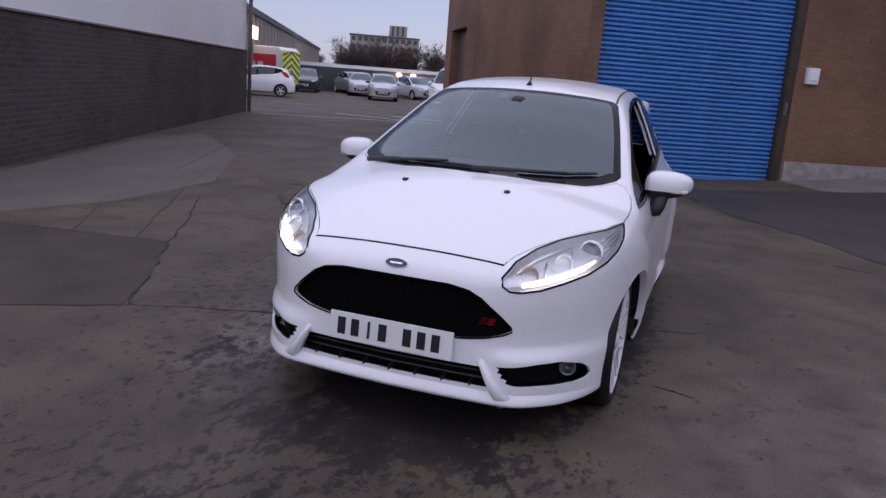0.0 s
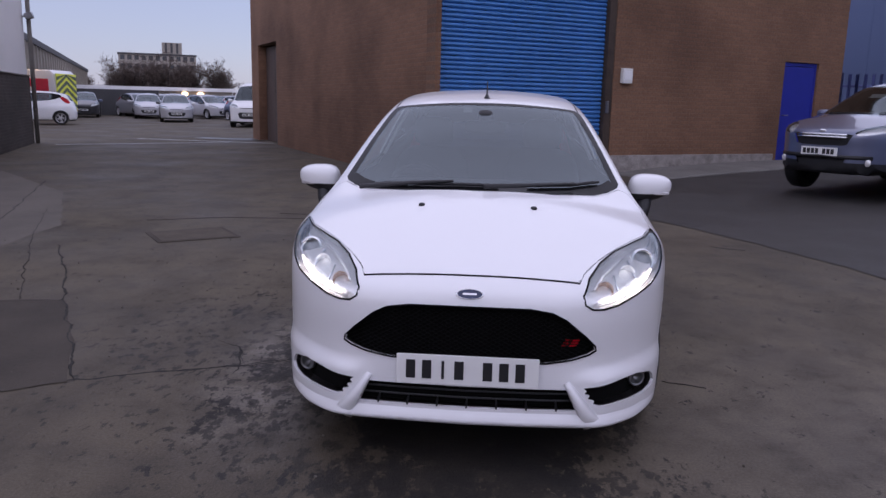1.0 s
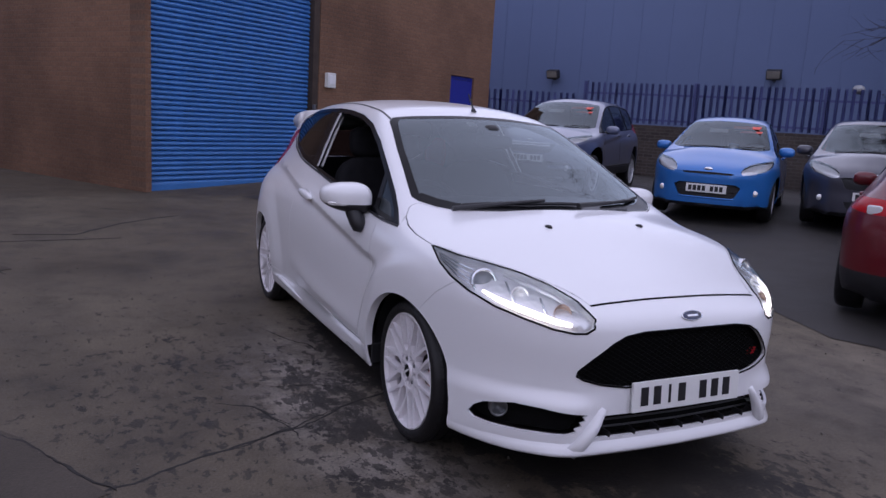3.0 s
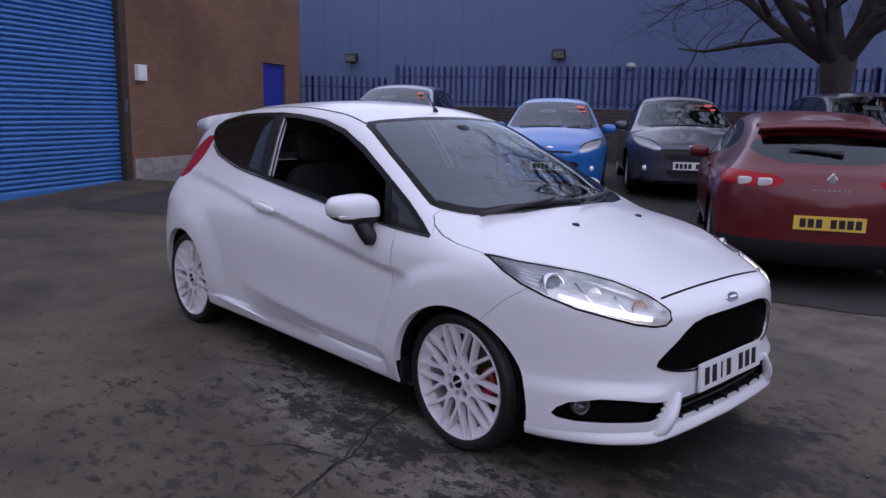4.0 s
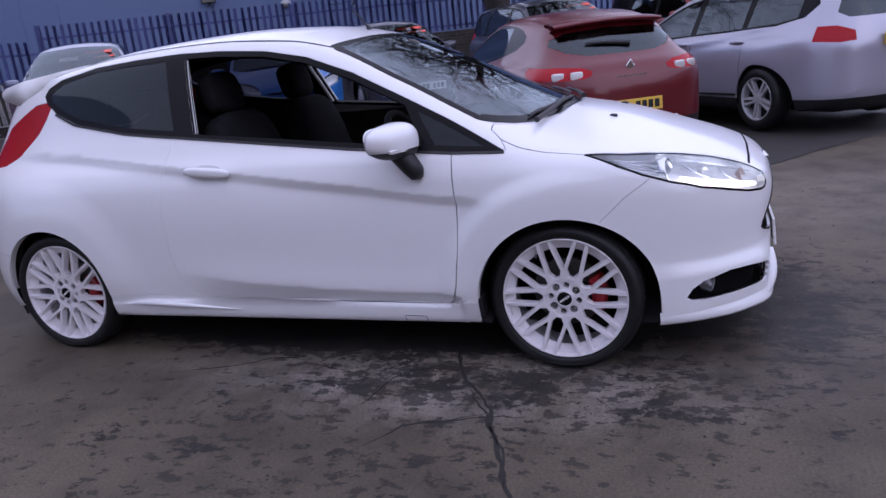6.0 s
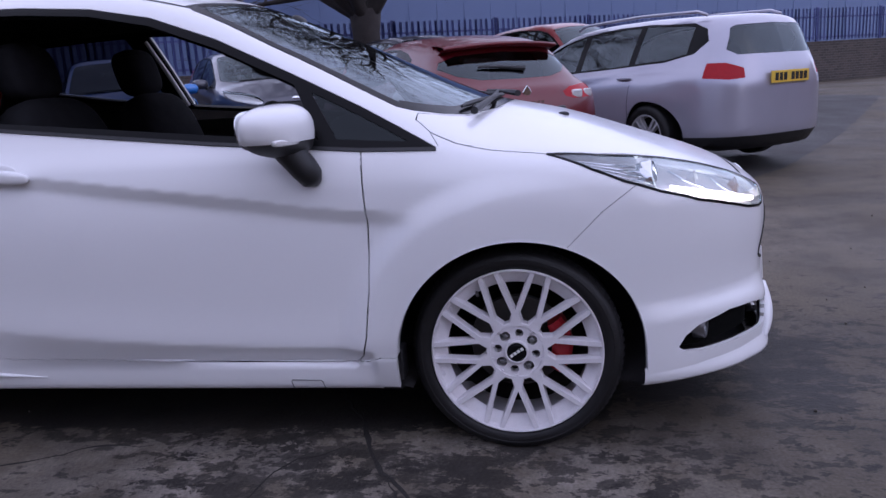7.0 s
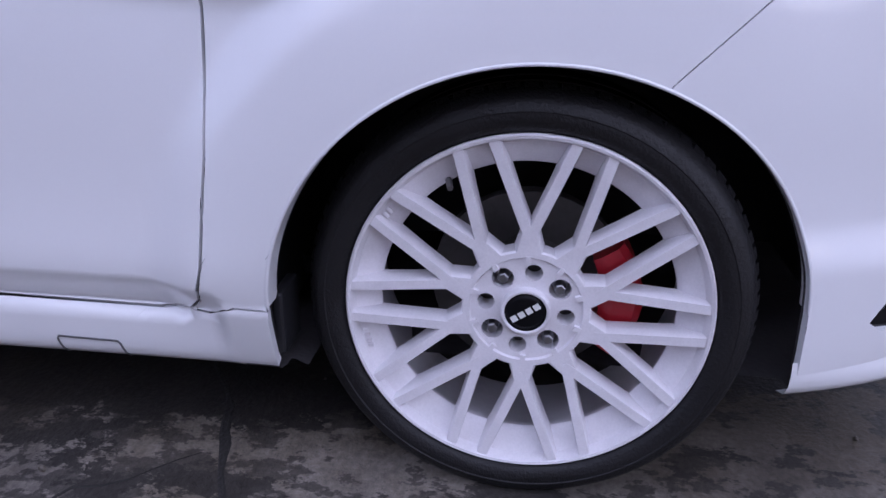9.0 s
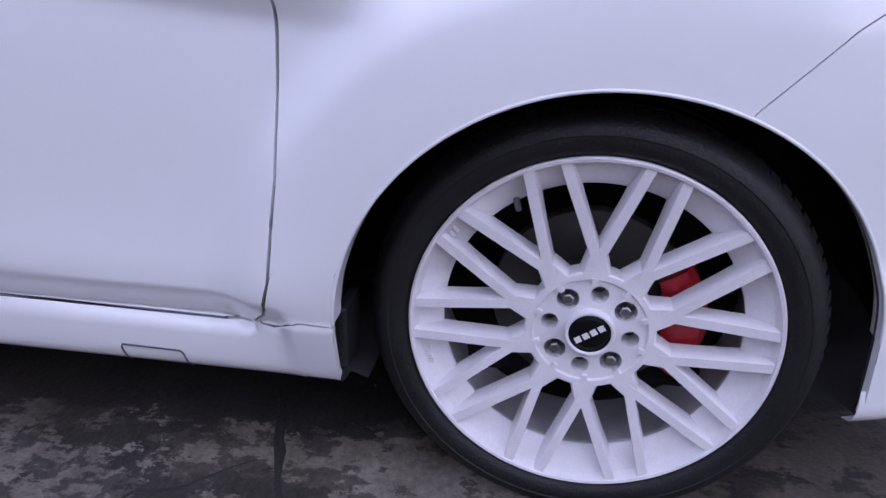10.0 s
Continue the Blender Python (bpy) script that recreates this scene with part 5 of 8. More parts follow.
# headlamp insides
M["drl"] = material("daylight_strip", (1.0, 0.95, 0.88), 0.4, 0, 0, 1, 1, 0, emit=1.7)
M["bulb_glass"] = material("grey_lens_glass", (0.16, 0.165, 0.18), 0.06, 0, 0, 1, 1, 0, 0.8)
M["amber"] = material("amber_reflector", (0.36, 0.24, 0.18), 0.25, 0.3, 0.1, 30, 90, 0.1)
lamp_view = (-0.55, 0.7, -0.45)
for sx in (-1, 1):
    lv = (lamp_view[0] * sx, lamp_view[1], lamp_view[2])
    back = Vector(lv).normalized()

    def inside(x, y, z, deep):
        q, n = skin_point(P, Vector((x * sx, y, z)) - back * 0.3, lv)
        return q - n * deep, n
    bm = bmesh.new()
    ps = [inside(*p, 0.016)[0] for p in ((0.475, -1.935, 0.650), (0.52, -1.90, 0.657), (0.57, -1.84, 0.670), (0.62, -1.78, 0.688), (0.66, -1.72, 0.706), (0.69, -1.66, 0.726))]
    tube(bm, ps, [0.008, 0.0105, 0.0115, 0.0115, 0.009, 0.005], 10)
    part("daylight_strip", bm, M["drl"], hero, "lit white daytime running strip", smooth=True)
    q, n = inside(0.655, -1.61, 0.762, 0.03)
    aim = Matrix.Translation(q) @ Vector((sx * 0.25, -0.93, 0.25)).to_track_quat("Z", "Y").to_matrix().to_4x4()
    bm = bmesh.new()
    lathe(bm, [(0.050, -0.03), (0.050, 0.008), (0.046, 0.012), (0.038, 0.008), (0.036, -0.004)], "Z", 32, aim)
    proj = part("projector_ring", fix(bm), M["chrome"], hero, smooth=True)
    bm = bmesh.new()
    lathe(bm, [(0.0001, 0.014), (0.014, 0.012), (0.026, 0.006), (0.0365, -0.005)], "Z", 32, aim)
    part("projector_lens", fix(bm), M["bulb_glass"], proj, smooth=True)
    for (x, y, z, r) in ((0.575, -1.735, 0.737, 0.034), (0.475, -1.87, 0.695, 0.034)):
        q, n = inside(x, y, z, 0.032)
        aim = Matrix.Translation(q) @ Vector((sx * 0.25, -0.93, 0.25)).to_track_quat("Z", "Y").to_matrix().to_4x4()
        bm = bmesh.new()
        lathe(bm, [(r, 0.012), (r * 0.92, 0.014), (r * 0.8, 0.0), (r * 0.4, -0.016), (0.0001, -0.02)], "Z", 24, aim)
        part("reflector_bowl", fix(bm), M["lamp_silver"] if x > 0.5 else M["amber"], hero, smooth=True)
    for a, b in (((0.60, -1.675, 0.775), (0.60, -1.745, 0.70)), ((0.525, -1.80, 0.735), (0.53, -1.855, 0.67))):
        qa, na = inside(*a, 0.020)
        qb, nb = inside(*b, 0.020)
        part("lamp_rib", tube(bmesh.new(), [qa, (qa + qb) / 2 - na * 0.005, qb], [0.004, 0.005, 0.004], 8), M["chrome"], hero, smooth=True)
    # long fins that run back into the lamp's tail
    for f in (0.15, 0.38, 0.61, 0.84):
        line = [inside(*(Vector(p).lerp(Vector(r), f)), 0.014)[0] for p, r in (((0.742, -1.385, 0.836), (0.757, -1.43, 0.805)), ((0.705, -1.50, 0.815), (0.748, -1.54, 0.755)), ((0.665, -1.565, 0.803), (0.728, -1.63, 0.725)))]
        part("lamp_fin", tube(bmesh.new(), line, [0.0025, 0.004, 0.0025], 6), M["chrome"], hero, smooth=True)
    # the bright inner step along the upper edge
    line = [inside(*p, 0.013)[0] for p in ((0.60, -1.655, 0.79), (0.54, -1.735, 0.765), (0.48, -1.82, 0.735), (0.43, -1.90, 0.69))]
    part("lamp_step", tube(bmesh.new(), line, [0.004, 0.007, 0.007, 0.004], 8), M["lamp_silver"], hero, smooth=True)
    bm = bmesh.new()
    hl = [(x * sx, y, z) for x, y, z in HEADLAMP]
    ribbon(P, bm, [tuple(Vector(p) - back * 0.3) for p in hl + hl[:1]], lv, 0.0075, 0.0006, 0.001)
    part("headlamp_seal", bm, M["black_gloss"], hero)

# wipers, washers, aerial
def on_screen(x, y, lift):
    q, n = skin_point(P, (x, y, 1.4), (0, 0, -1))
    return q + n * lift


for pts, arm in (([(-0.50, -1.09), (-0.2, -1.165), (0.16, -1.185)], [(-0.56, -1.13), (-0.30, -1.17), (-0.12, -1.17)]), ([(0.22, -1.15), (0.42, -1.08), (0.60, -0.965)], [(0.02, -1.235), (0.25, -1.17), (0.44, -1.085)])):
    bm = bmesh.new()
    line = []
    for (xa, ya), (xb, yb) in zip(pts, pts[1:]):
        line += [on_screen(xa + (xb - xa) * t / 5, ya + (yb - ya) * t / 5, 0.010) for t in range(5)]
    tube(bm, line, [0.005] + [0.008] * (len(line) - 2) + [0.005], 6)
    tube(bm, [on_screen(x, y, 0.026) for x, y in arm], [0.012, 0.009, 0.006], 8)
    part("wiper", bm, M["black_plastic"], hero)
for sx in (-1, 1):
    q, n = skin_point(P, (sx * 0.243, -1.40, 1.3), (0, 0, -1))
    part("washer_jet", superball(bmesh.new(), (0.014, 0.018, 0.009), 0.8, Matrix.Translation(q)), M["black_plastic"], hero, smooth=True)
bm = bmesh.new()
q, n = skin_point(P, (0, -0.226, 1.7), (0, 0, -1))
tube(bm, [q, q + Vector((0, 0.008, 0.018))], [0.017, 0.009], 12)
tube(bm, [q + Vector((0, 0.005, 0.012)), q + Vector((0, 0.075, 0.10))], [0.0055, 0.003], 8)
part("aerial", bm, M["black_plastic"], hero)

# raised fins low on the skirts before the rear wheels
for sx in (-1, 1):
    bm = bmesh.new()
    fin = [skin_point(P, (sx * 1.2, y, z), (-sx, 0, 0)) for y, z in ((0.80, 0.262), (0.70, 0.266), (0.58, 0.262), (0.45, 0.254), (0.32, 0.246), (0.20, 0.240))]
    tube(bm, [q + n * 0.002 for q, n in fin], [0.004, 0.014, 0.013, 0.010, 0.006, 0.001], 8)
    part("skirt_fin", bm, white, hero, smooth=True)

# seams laid on the skin: roof gutters, jacking covers, pale pillar strip
for sx in (-1, 1):
    bm = bmesh.new()
    ribbon(P, bm, [(sx * x, y, 1.7) for x, y in ((0.515, -0.27), (0.505, -0.1), (0.495, 0.2), (0.485, 0.6), (0.47, 1.0), (0.45, 1.35))], top_view, 0.011, 0.0006)
    part("roof_gutter", bm, M["black_plastic"], hero)
    bm = bmesh.new()
    cover = [(sx * 1.0, -0.590, 0.187), (sx * 1.0, -0.585, 0.222), (sx * 1.0, -0.588, 0.227), (sx * 1.0, -0.676, 0.225), (sx * 1.0, -0.680, 0.220), (sx * 1.0, -0.685, 0.186)]
    ribbon(P, bm, cover, (-sx, 0, 0), 0.0024, 0.0012, 0.0004, 0.008)
    part("jacking_cover_seam", bm, M["steel"], hero)
    bm = bmesh.new()
    ribbon(P, bm, [(sx * 1.0, 0.36, 1.022), (sx * 1.0, 0.452, 1.338)], (-sx, 0, 0), 0.011, -0.012, 0.002)
    part("window_guide", bm, M["plate_white"], hero, "pale strip in the window channel")
    bm = bmesh.new()
    line = [skin_point(P, (sx * 1.0, 0.375 + 0.092 * t, 1.03 + 0.30 * t), (-sx, 0, 0)) for t in (0, 0.5, 1)]
    tube(bm, [q - n * 0.032 for q, n in line], [0.010, 0.011, 0.009], 6)
    part("door_seal", bm, M["plate_white"], hero, "pale rubber seal behind the side window")
    bm = bmesh.new()
    ribbon(P, bm, [(sx * 1.0, y, z - 0.006) for _, y, z in DLO[:8]], (-sx, 0, 0), 0.010, 0.002, 0.003)
    part("waist_seal", bm, M["black_plastic"], hero)

bm = bmesh.new()
ribbon(P, bm, [(x, y, 1.2) for x, y in both(HOOD_HALF[:3])[-2:] + HOOD_HALF[:3]], top_view, 0.010, 0.0008)
part("bonnet_gap", bm, M["deep_black"], hero)

# inside
bm = superball(bmesh.new(), (0.115, 0.018, 0.036), 0.5, pose(0.0, -0.47, 1.235, 8))
rear_mirror = part("rear_view_mirror", bm, M["black_plastic"], hero, smooth=True)
bm = superball(bmesh.new(), (0.045, 0.03, 0.05), 0.6, pose(0.0, -0.43, 1.275, 30))
part("mirror_mount", bm, M["black_plastic"], rear_mirror, smooth=True)


def seat(x, y, turn=0):
    bm = bmesh.new()
    superball(bm, (0.25, 0.27, 0.10), 0.5, pose(x, y, 0.44))
    s = part("seat", bm, M["seat_cloth"], hero, smooth=True)
    bm = bmesh.new()
    superball(bm, (0.25, 0.09, 0.33), 0.55, pose(x, y + 0.30, 0.76, -17))
    part("backrest", bm, M["seat_cloth"], s, smooth=True)
    bm = bmesh.new()
    superball(bm, (0.13, 0.055, 0.10), 0.6, pose(x, y + 0.43, 1.17, -14))
    part("headrest", bm, M["seat_cloth"], s, smooth=True)


seat(-0.36, 0.0)
seat(0.36, 0.0)
bm = bmesh.new()
superball(bm, (0.60, 0.25, 0.12), 0.45, pose(0, 0.85, 0.45))
superball(bm, (0.60, 0.10, 0.32), 0.45, pose(0, 1.12, 0.72, -18))
part("rear_bench", bm, M["seat_cloth"], hero, smooth=True)
bm = bmesh.new()
superball(bm, (0.69, 0.26, 0.20), 0.45, pose(0, -0.86, 0.76, 8))
superball(bm, (0.13, 0.30, 0.16), 0.5, pose(0, -0.40, 0.46, 20))
part("dashboard", bm, M["black_plastic"], hero, smooth=True)
bm = bmesh.new()
lathe(bm, [(0.17 + 0.016 * math.cos(a), 0.016 * math.sin(a)) for a in [k * math.tau / 10 for k in range(10)]], "Z", 40, pose(-0.36, -0.52, 0.86, 62), True)
superball(bm, (0.07, 0.06, 0.03), 0.7, pose(-0.36, -0.52, 0.86, 62))
for a in (0, 180, 270):
    p = Vector((math.cos(radians(a)), math.sin(radians(a)), 0)) * 0.165
    tube(bm, [pose(-0.36, -0.52, 0.86, 62) @ (p * 0.2), pose(-0.36, -0.52, 0.86, 62) @ p], 0.016, 8)
part("steering_wheel", fix(bm), M["black_plastic"], hero, smooth=True)
q = on_screen(-0.10, -0.40, -0.008)
part("screen_sticker", box_bm((0.05, 0.05, 0.001), Matrix.Translation(q) @ pose(0, 0, 0, 27)), M["plate_white"], hero)
part("cabin_floor", box_bm((1.2, 2.4, 0.03), pose(0, 0.1, 0.26)), M["seat_cloth"], hero)


# ---- round the yard ----
# building: roof slab, shutter, door, box, pavement
def place(ob, m):
    ob.matrix_world = m
    return ob


roof = link_mesh("roof_slab", box_bm((9.72, 14.6, 0.25), pose(4.86, 7.3, 6.627)), M["concrete"])
tagged(place(roof, FA), "flat concrete roof of the workshop", "roof", kind="structure")
back_wall = wall("wall_back", wall_frame(CORNER + UA * 9.72 + NA * 14.6, -UA), 9.72, 6.5, 0.3, M["brick_tan"], "plain brick rear wall of the workshop")
side_wall = wall("wall_side", wall_frame(CORNER + UA * 9.72 + NA * 0.352, NA), 14.6 - 0.66, 6.5, 0.3, M["brick_tan"], "plain brick side wall of the workshop")

M["rusty"] = material("rust_brown_steel", (0.050, 0.034, 0.026), 0.85, 0, 0.4, 4, 60, 0.2)
shutter = new("roller_shutter")
shutter.matrix_world = FA @ pose(0, 0.10, 0)
tagged(shutter, "closed blue steel roller shutter in the brick wall", "shutter")
slat_me = None
SLAT = 0.076
w_sh = SH1 - SH0 - 0.02
for k in range(47):
    if slat_me is None:
        bm = bmesh.new()
        prof = [(0.034, 0.0), (0.022, 0.004), (0.004, 0.014), (-0.006, 0.030), (-0.004, 0.042), (0.008, 0.058), (0.034, SLAT - 0.001), (0.036, SLAT - 0.001), (0.036, 0.0)]
        a = [bm.verts.new((0, y, z)) for y, z in prof]
        b = [bm.verts.new((w_sh, y, z)) for y, z in prof]
        for i in range(len(prof)):
            j = (i + 1) % len(prof)
            bm.faces.new((a[i], b[i], b[j], a[j]))
        bm.faces.new(a[::-1])
        bm.faces.new(b)
        first = part("slat", fix(bm), M["shutter_blue"], shutter)
        slat_me = first.data
        first.location = (SH0 + 0.01, 0, 0.075)
    else:
        o = new("slat", slat_me)
        o.parent = shutter
        o.location = (SH0 + 0.01, 0, 0.075 + SLAT * k)
part("bottom_rail", box_bm((w_sh, 0.05, 0.13), pose(SH0 + 0.01 + w_sh / 2, 0.018, 0.04), 0.006), M["shutter_blue"], shutter)
part("guide", box_bm((0.15, 0.14, 3.6), pose(SH1 + 0.083, -0.02, 1.72), 0.01), M["rusty"], shutter, "rust-brown steel guide rail")
part("guide", box_bm((0.05, 0.10, 3.6), pose(SH0 - 0.02, 0.04, 1.72), 0.008), M["dark_metal"], shutter)
part("hood", box_bm((w_sh + 0.3, 0.32, 0.40), pose((SH0 + SH1) / 2, 0.06, 3.74), 0.02), M["dark_metal"], shutter)
part("lock", box_bm((0.05, 0.05, 0.22), pose(SH1 + 0.05, -0.11, 1.35), 0.006), M["steel"], shutter)

bdoor = new("door_1")
bdoor.matrix_world = FA @ pose(0, 0.05, 0.22)
tagged(bdoor, "closed plain blue steel door in the brick wall", "door", kind="structure")
DW = DOOR1 - DOOR0
part("leaf", box_bm((DW - 0.11, 0.045, 2.04), pose((DOOR0 + DOOR1) / 2, 0.03, 1.03), 0.004), M["door_blue"], bdoor)
for x, w, z, h in ((DOOR0 + 0.025, 0.05, 1.06, 2.14), (DOOR1 - 0.025, 0.05, 1.06, 2.14)):
    part("jamb", box_bm((w, 0.10, h), pose(x, 0.05, z), 0.004), M["door_blue"], bdoor)
part("lintel", box_bm((DW - 0.10, 0.10, 0.07), pose((DOOR0 + DOOR1) / 2, 0.05, 2.095), 0.004), M["door_blue"], bdoor)
bm = bmesh.new()
tube(bm, [(DOOR0 + 0.12, 0.008, 1.05), (DOOR0 + 0.12, -0.05, 1.05), (DOOR0 + 0.24, -0.05, 1.05)], 0.011, 8)
part("door_handle", bm, M["steel"], bdoor)
step_ob = link_mesh("door_step", box_bm((DW + 0.1, 0.42, 0.30), pose((DOOR0 + DOOR1) / 2, 0.15, 0.075), 0.01), M["concrete"])
tagged(place(step_ob, FA), "grey concrete step below the blue door", "step", kind="structure")

wall_box = new("wall_box")
wall_box.matrix_world = FA @ pose(3.86, 0, 1.92)
tagged(wall_box, "small white electrical box fixed on the brick wall", "box")
part("case", box_bm((0.22, 0.09, 0.27), pose(0, -0.046, 0), 0.012), M["plate_white"], wall_box)
part("flap", box_bm((0.16, 0.014, 0.16), pose(0, -0.096, 0.01), 0.008), M["white_clad"], wall_box)

M["pale_smear"] = material("lime_bloom_brick", (0.30, 0.27, 0.25), 0.95, 0, 0.45, 6, 60, 0.5)
plinth = link_mesh("plinth", box_bm((DOOR0 - SH1 - 0.3, 0.022, 0.34), pose((DOOR0 + SH1) / 2 + 0.05, -0.012, 0.30), 0.008), M["pale_smear"])
tagged(place(plinth, FA), "pale lime-stained course along the foot of the wall", "plinth", kind="structure")

M["pavement"] = material("pale_concrete_paving", (0.155, 0.147, 0.135), 0.8, 0, 0.28, 2.5, 50, 0.4)
bm = bmesh.new()
pave_rows = []
for k in range(21):
    s = 3.62 + 6.18 * k / 20
    row = []
    for d, lift in ((-0.02, 0.05), (-1.25, 0.045), (-1.29, 0.02), (-1.30, -0.05)):
        p = CORNER + UA * s + NA * d
        row.append(bm.verts.new((p.x, p.y, ground_z(p.x, p.y) + (lift * min(1, (k + 0.3) / 4) if lift > 0 else lift))))
    pave_rows.append(row)
for r, q in zip(pave_rows, pave_rows[1:]):
    for k in range(3):
        bm.faces.new((r[k], r[k + 1], q[k + 1], q[k]))
pavement = link_mesh("pavement", fix(bm), M["pavement"])
tagged(pavement, "low pale concrete pavement along the workshop front", "pavement", kind="structure")

# a recessed doorway in the flank, closed by dark doors
flank_door = new("door_2")
flank_door.matrix_world = FB
tagged(flank_door, "closed brown double doors deep in the side wall", "door", kind="structure")
M["brown_door"] = material("brown_painted_wood", (0.075, 0.05, 0.042), 0.6, 0, 0.2, 4, 60, 0.1)
for x in (1.05 + 0.63, 1.05 + 1.87):
    part("leaf", box_bm((1.22, 0.06, 2.95), pose(x, 0.28, 1.47), 0.006), M["brown_door"], flank_door)

# the long wall with pale cladding above old brick
FL = wall_frame((-5.95, 0.05, 0), (-0.405, 0.914, 0))
LW = 16.55
low_wall = wall("wall_yard", FL, LW, 1.78, 0.34, M["brick_dark"], "dark old brick wall with pale mortar along the yard")
clad = wall("wall_cladding", FL @ pose(0, 0.05, 0), LW, 6.0, 0.25, M["white_clad"], "pale smooth rendered wall above the brick", z0=1.784)
coping = link_mesh("coping", box_bm((LW, 0.10, 0.03), pose(LW / 2, -0.01 + 0.03, 1.80), 0.005), M["concrete"])
tagged(place(coping, FL), "thin grey flashing along the brick wall", "coping", kind="structure")
pipe = new("downpipe")
pipe.matrix_world = FL @ pose(LW - 0.03, -0.09, 0)
tagged(pipe, "grey plastic downpipe at the end of the wall", "pipe")
bm = bmesh.new()
tube(bm, [(0, 0, 0.0), (0, 0, 5.6)], 0.055, 12)
part("pipe", bm, M["concrete"], pipe, smooth=True)
for z in (0.9, 2.6, 4.3):
    bm = bmesh.new()
    tube(bm, [(0, 0, z), (0, 0, z + 0.05)], 0.066, 12)
    part("bracket", bm, M["concrete"], pipe)
lampbox = new("wall_lamp")
lampbox.matrix_world = FL @ pose(LW - 0.1, -0.12, 3.35)
tagged(lampbox, "small grey lamp fitting high on the wall end", "lamp")
part("case", box_bm((0.22, 0.2, 0.16), pose(0, 0, 0, -20), 0.02), M["steel"], lampbox)
part("arm", box_bm((0.05, 0.2, 0.05), pose(0, 0.09, -0.02), 0.005), M["steel"], lampbox)
pier = link_mesh("gate_pier", box_bm((0.5, 0.5, 2.3), pose(-0.25, 0.1, 1.0), 0.01), M["brick_dark"])
tagged(place(pier, FL), "dark brick pier at the end of the yard wall", "pier", kind="structure")
bgate = new("blue_gate")
bgate.matrix_world = FL @ pose(-0.25, -0.17, 0)
tagged(bgate, "blue painted steel gate post fixed to a brick pier", "gate post")
part("post", box_bm((0.12, 0.10, 2.2), pose(-0.05, 0, 2.0), 0.008), M["fence_blue"], bgate)
part("hinge", box_bm((0.10, 0.14, 0.06), pose(-0.05, 0, 1.2), 0.006), M["dark_metal"], bgate)

# an unseen wall added opposite the parked cars to cut skylight on the car's flank
far_side = wall("shade_wall_west", wall_frame((-10.4, -11.0, 0), (0.0, 1.0, 0)), 10.5, 4.6, 0.35, M["brick_tan"], "unseen tan brick wall added to shade the car's flank")

# another unseen wall, added to the south to darken the low front bumper
far_end = wall("shade_wall_south", wall_frame((-10.0, -15.5, 0), (1.0, 0.0, 0)), 26.0, 3.6, 0.35, M["brick_tan"], "unseen tan brick wall added to shade the car's front")

# the palisade fence on its dark dwarf wall
FENCE0, FENCE1 = Vector((9.38, 11.52, 0)), Vector((0.52, -0.855, 0)).normalized()
FLEN = 30.0
dwarf = wall("wall_fence", wall_frame(FENCE0, FENCE1) @ pose(0, 0, 0), FLEN, 1.50, 0.25, M["brick_dark"], "dark stained brick wall under the fence")
LOW0, LOW1 = CORNER + UA * 9.72 + NA * 0.1, FENCE0
low_dir = (LOW1 - LOW0)
low_len = low_dir.length
dwarf2 = wall("wall_fence_end", wall_frame(LOW0, low_dir), low_len, 1.25, 0.22, M["brick_dark"], "short dark brick wall beside the workshop")


def pale_mesh(h):
    bm = bmesh.new()
    prof = [(-0.034, 0.0), (-0.018, 0.012), (0, 0.004), (0.018, 0.012), (0.034, 0.0)]
    lo = [bm.verts.new((x, y, 0)) for x, y in prof]
    mid = [bm.verts.new((x, y, h - 0.07)) for x, y in prof]
    tips = [bm.verts.new((x * 0.55 + (-0.012 if i < 2 else 0.012 if i > 2 else 0), y, h - (0.0 if i in (1, 3) else 0.03))) for i, (x, y) in enumerate(prof)]
    for r, q in ((lo, mid), (mid, tips)):
        for i in range(4):
            bm.faces.new((r[i], r[i + 1], q[i + 1], q[i]))
    bmesh.ops.solidify(bm, geom=bm.faces[:], thickness=0.003)
    me = bpy.data.meshes.new("pale")
    bm.to_mesh(me)
    bm.free()
    me.materials.append(M["fence_blue"])
    return me


def palisade(name, label, m, length, base, top, posts):
    f = new(name)
    f.matrix_world = m
    tagged(f, label, "fence")
    me = pale_mesh(top - base - 0.02)
    n = int(length / 0.150)
    for k in range(n):
        o = new("pale", me)
        o.parent = f
        o.matrix_basis = pose(0.09 + 0.150 * k, 0.07 + random.uniform(-0.004, 0.004), base + 0.03, random.uniform(-0.6, 0.6), random.uniform(-0.8, 0.8))
    for z in (base + 0.12, top - 0.26):
        part("rail", box_bm((length, 0.045, 0.05), pose(length / 2, 0.115, z), 0.004), M["fence_blue"], f)
    for x in posts:
        part("post", box_bm((0.10, 0.06, top - base + 0.06), pose(x, 0.15, (top + base) / 2), 0.006), M["fence_blue"], f)
    return f


palisade("palisade_fence", "blue steel palisade fence on a dark brick wall", wall_frame(FENCE0, FENCE1), FLEN, 1.50, 2.47, [0.03] + [2.72 * k for k in range(1, 11)])
palisade("low_palisade_fence", "shorter blue steel palisade fence beside the workshop", wall_frame(LOW0, low_dir), low_len, 1.25, 2.18, [0.05])

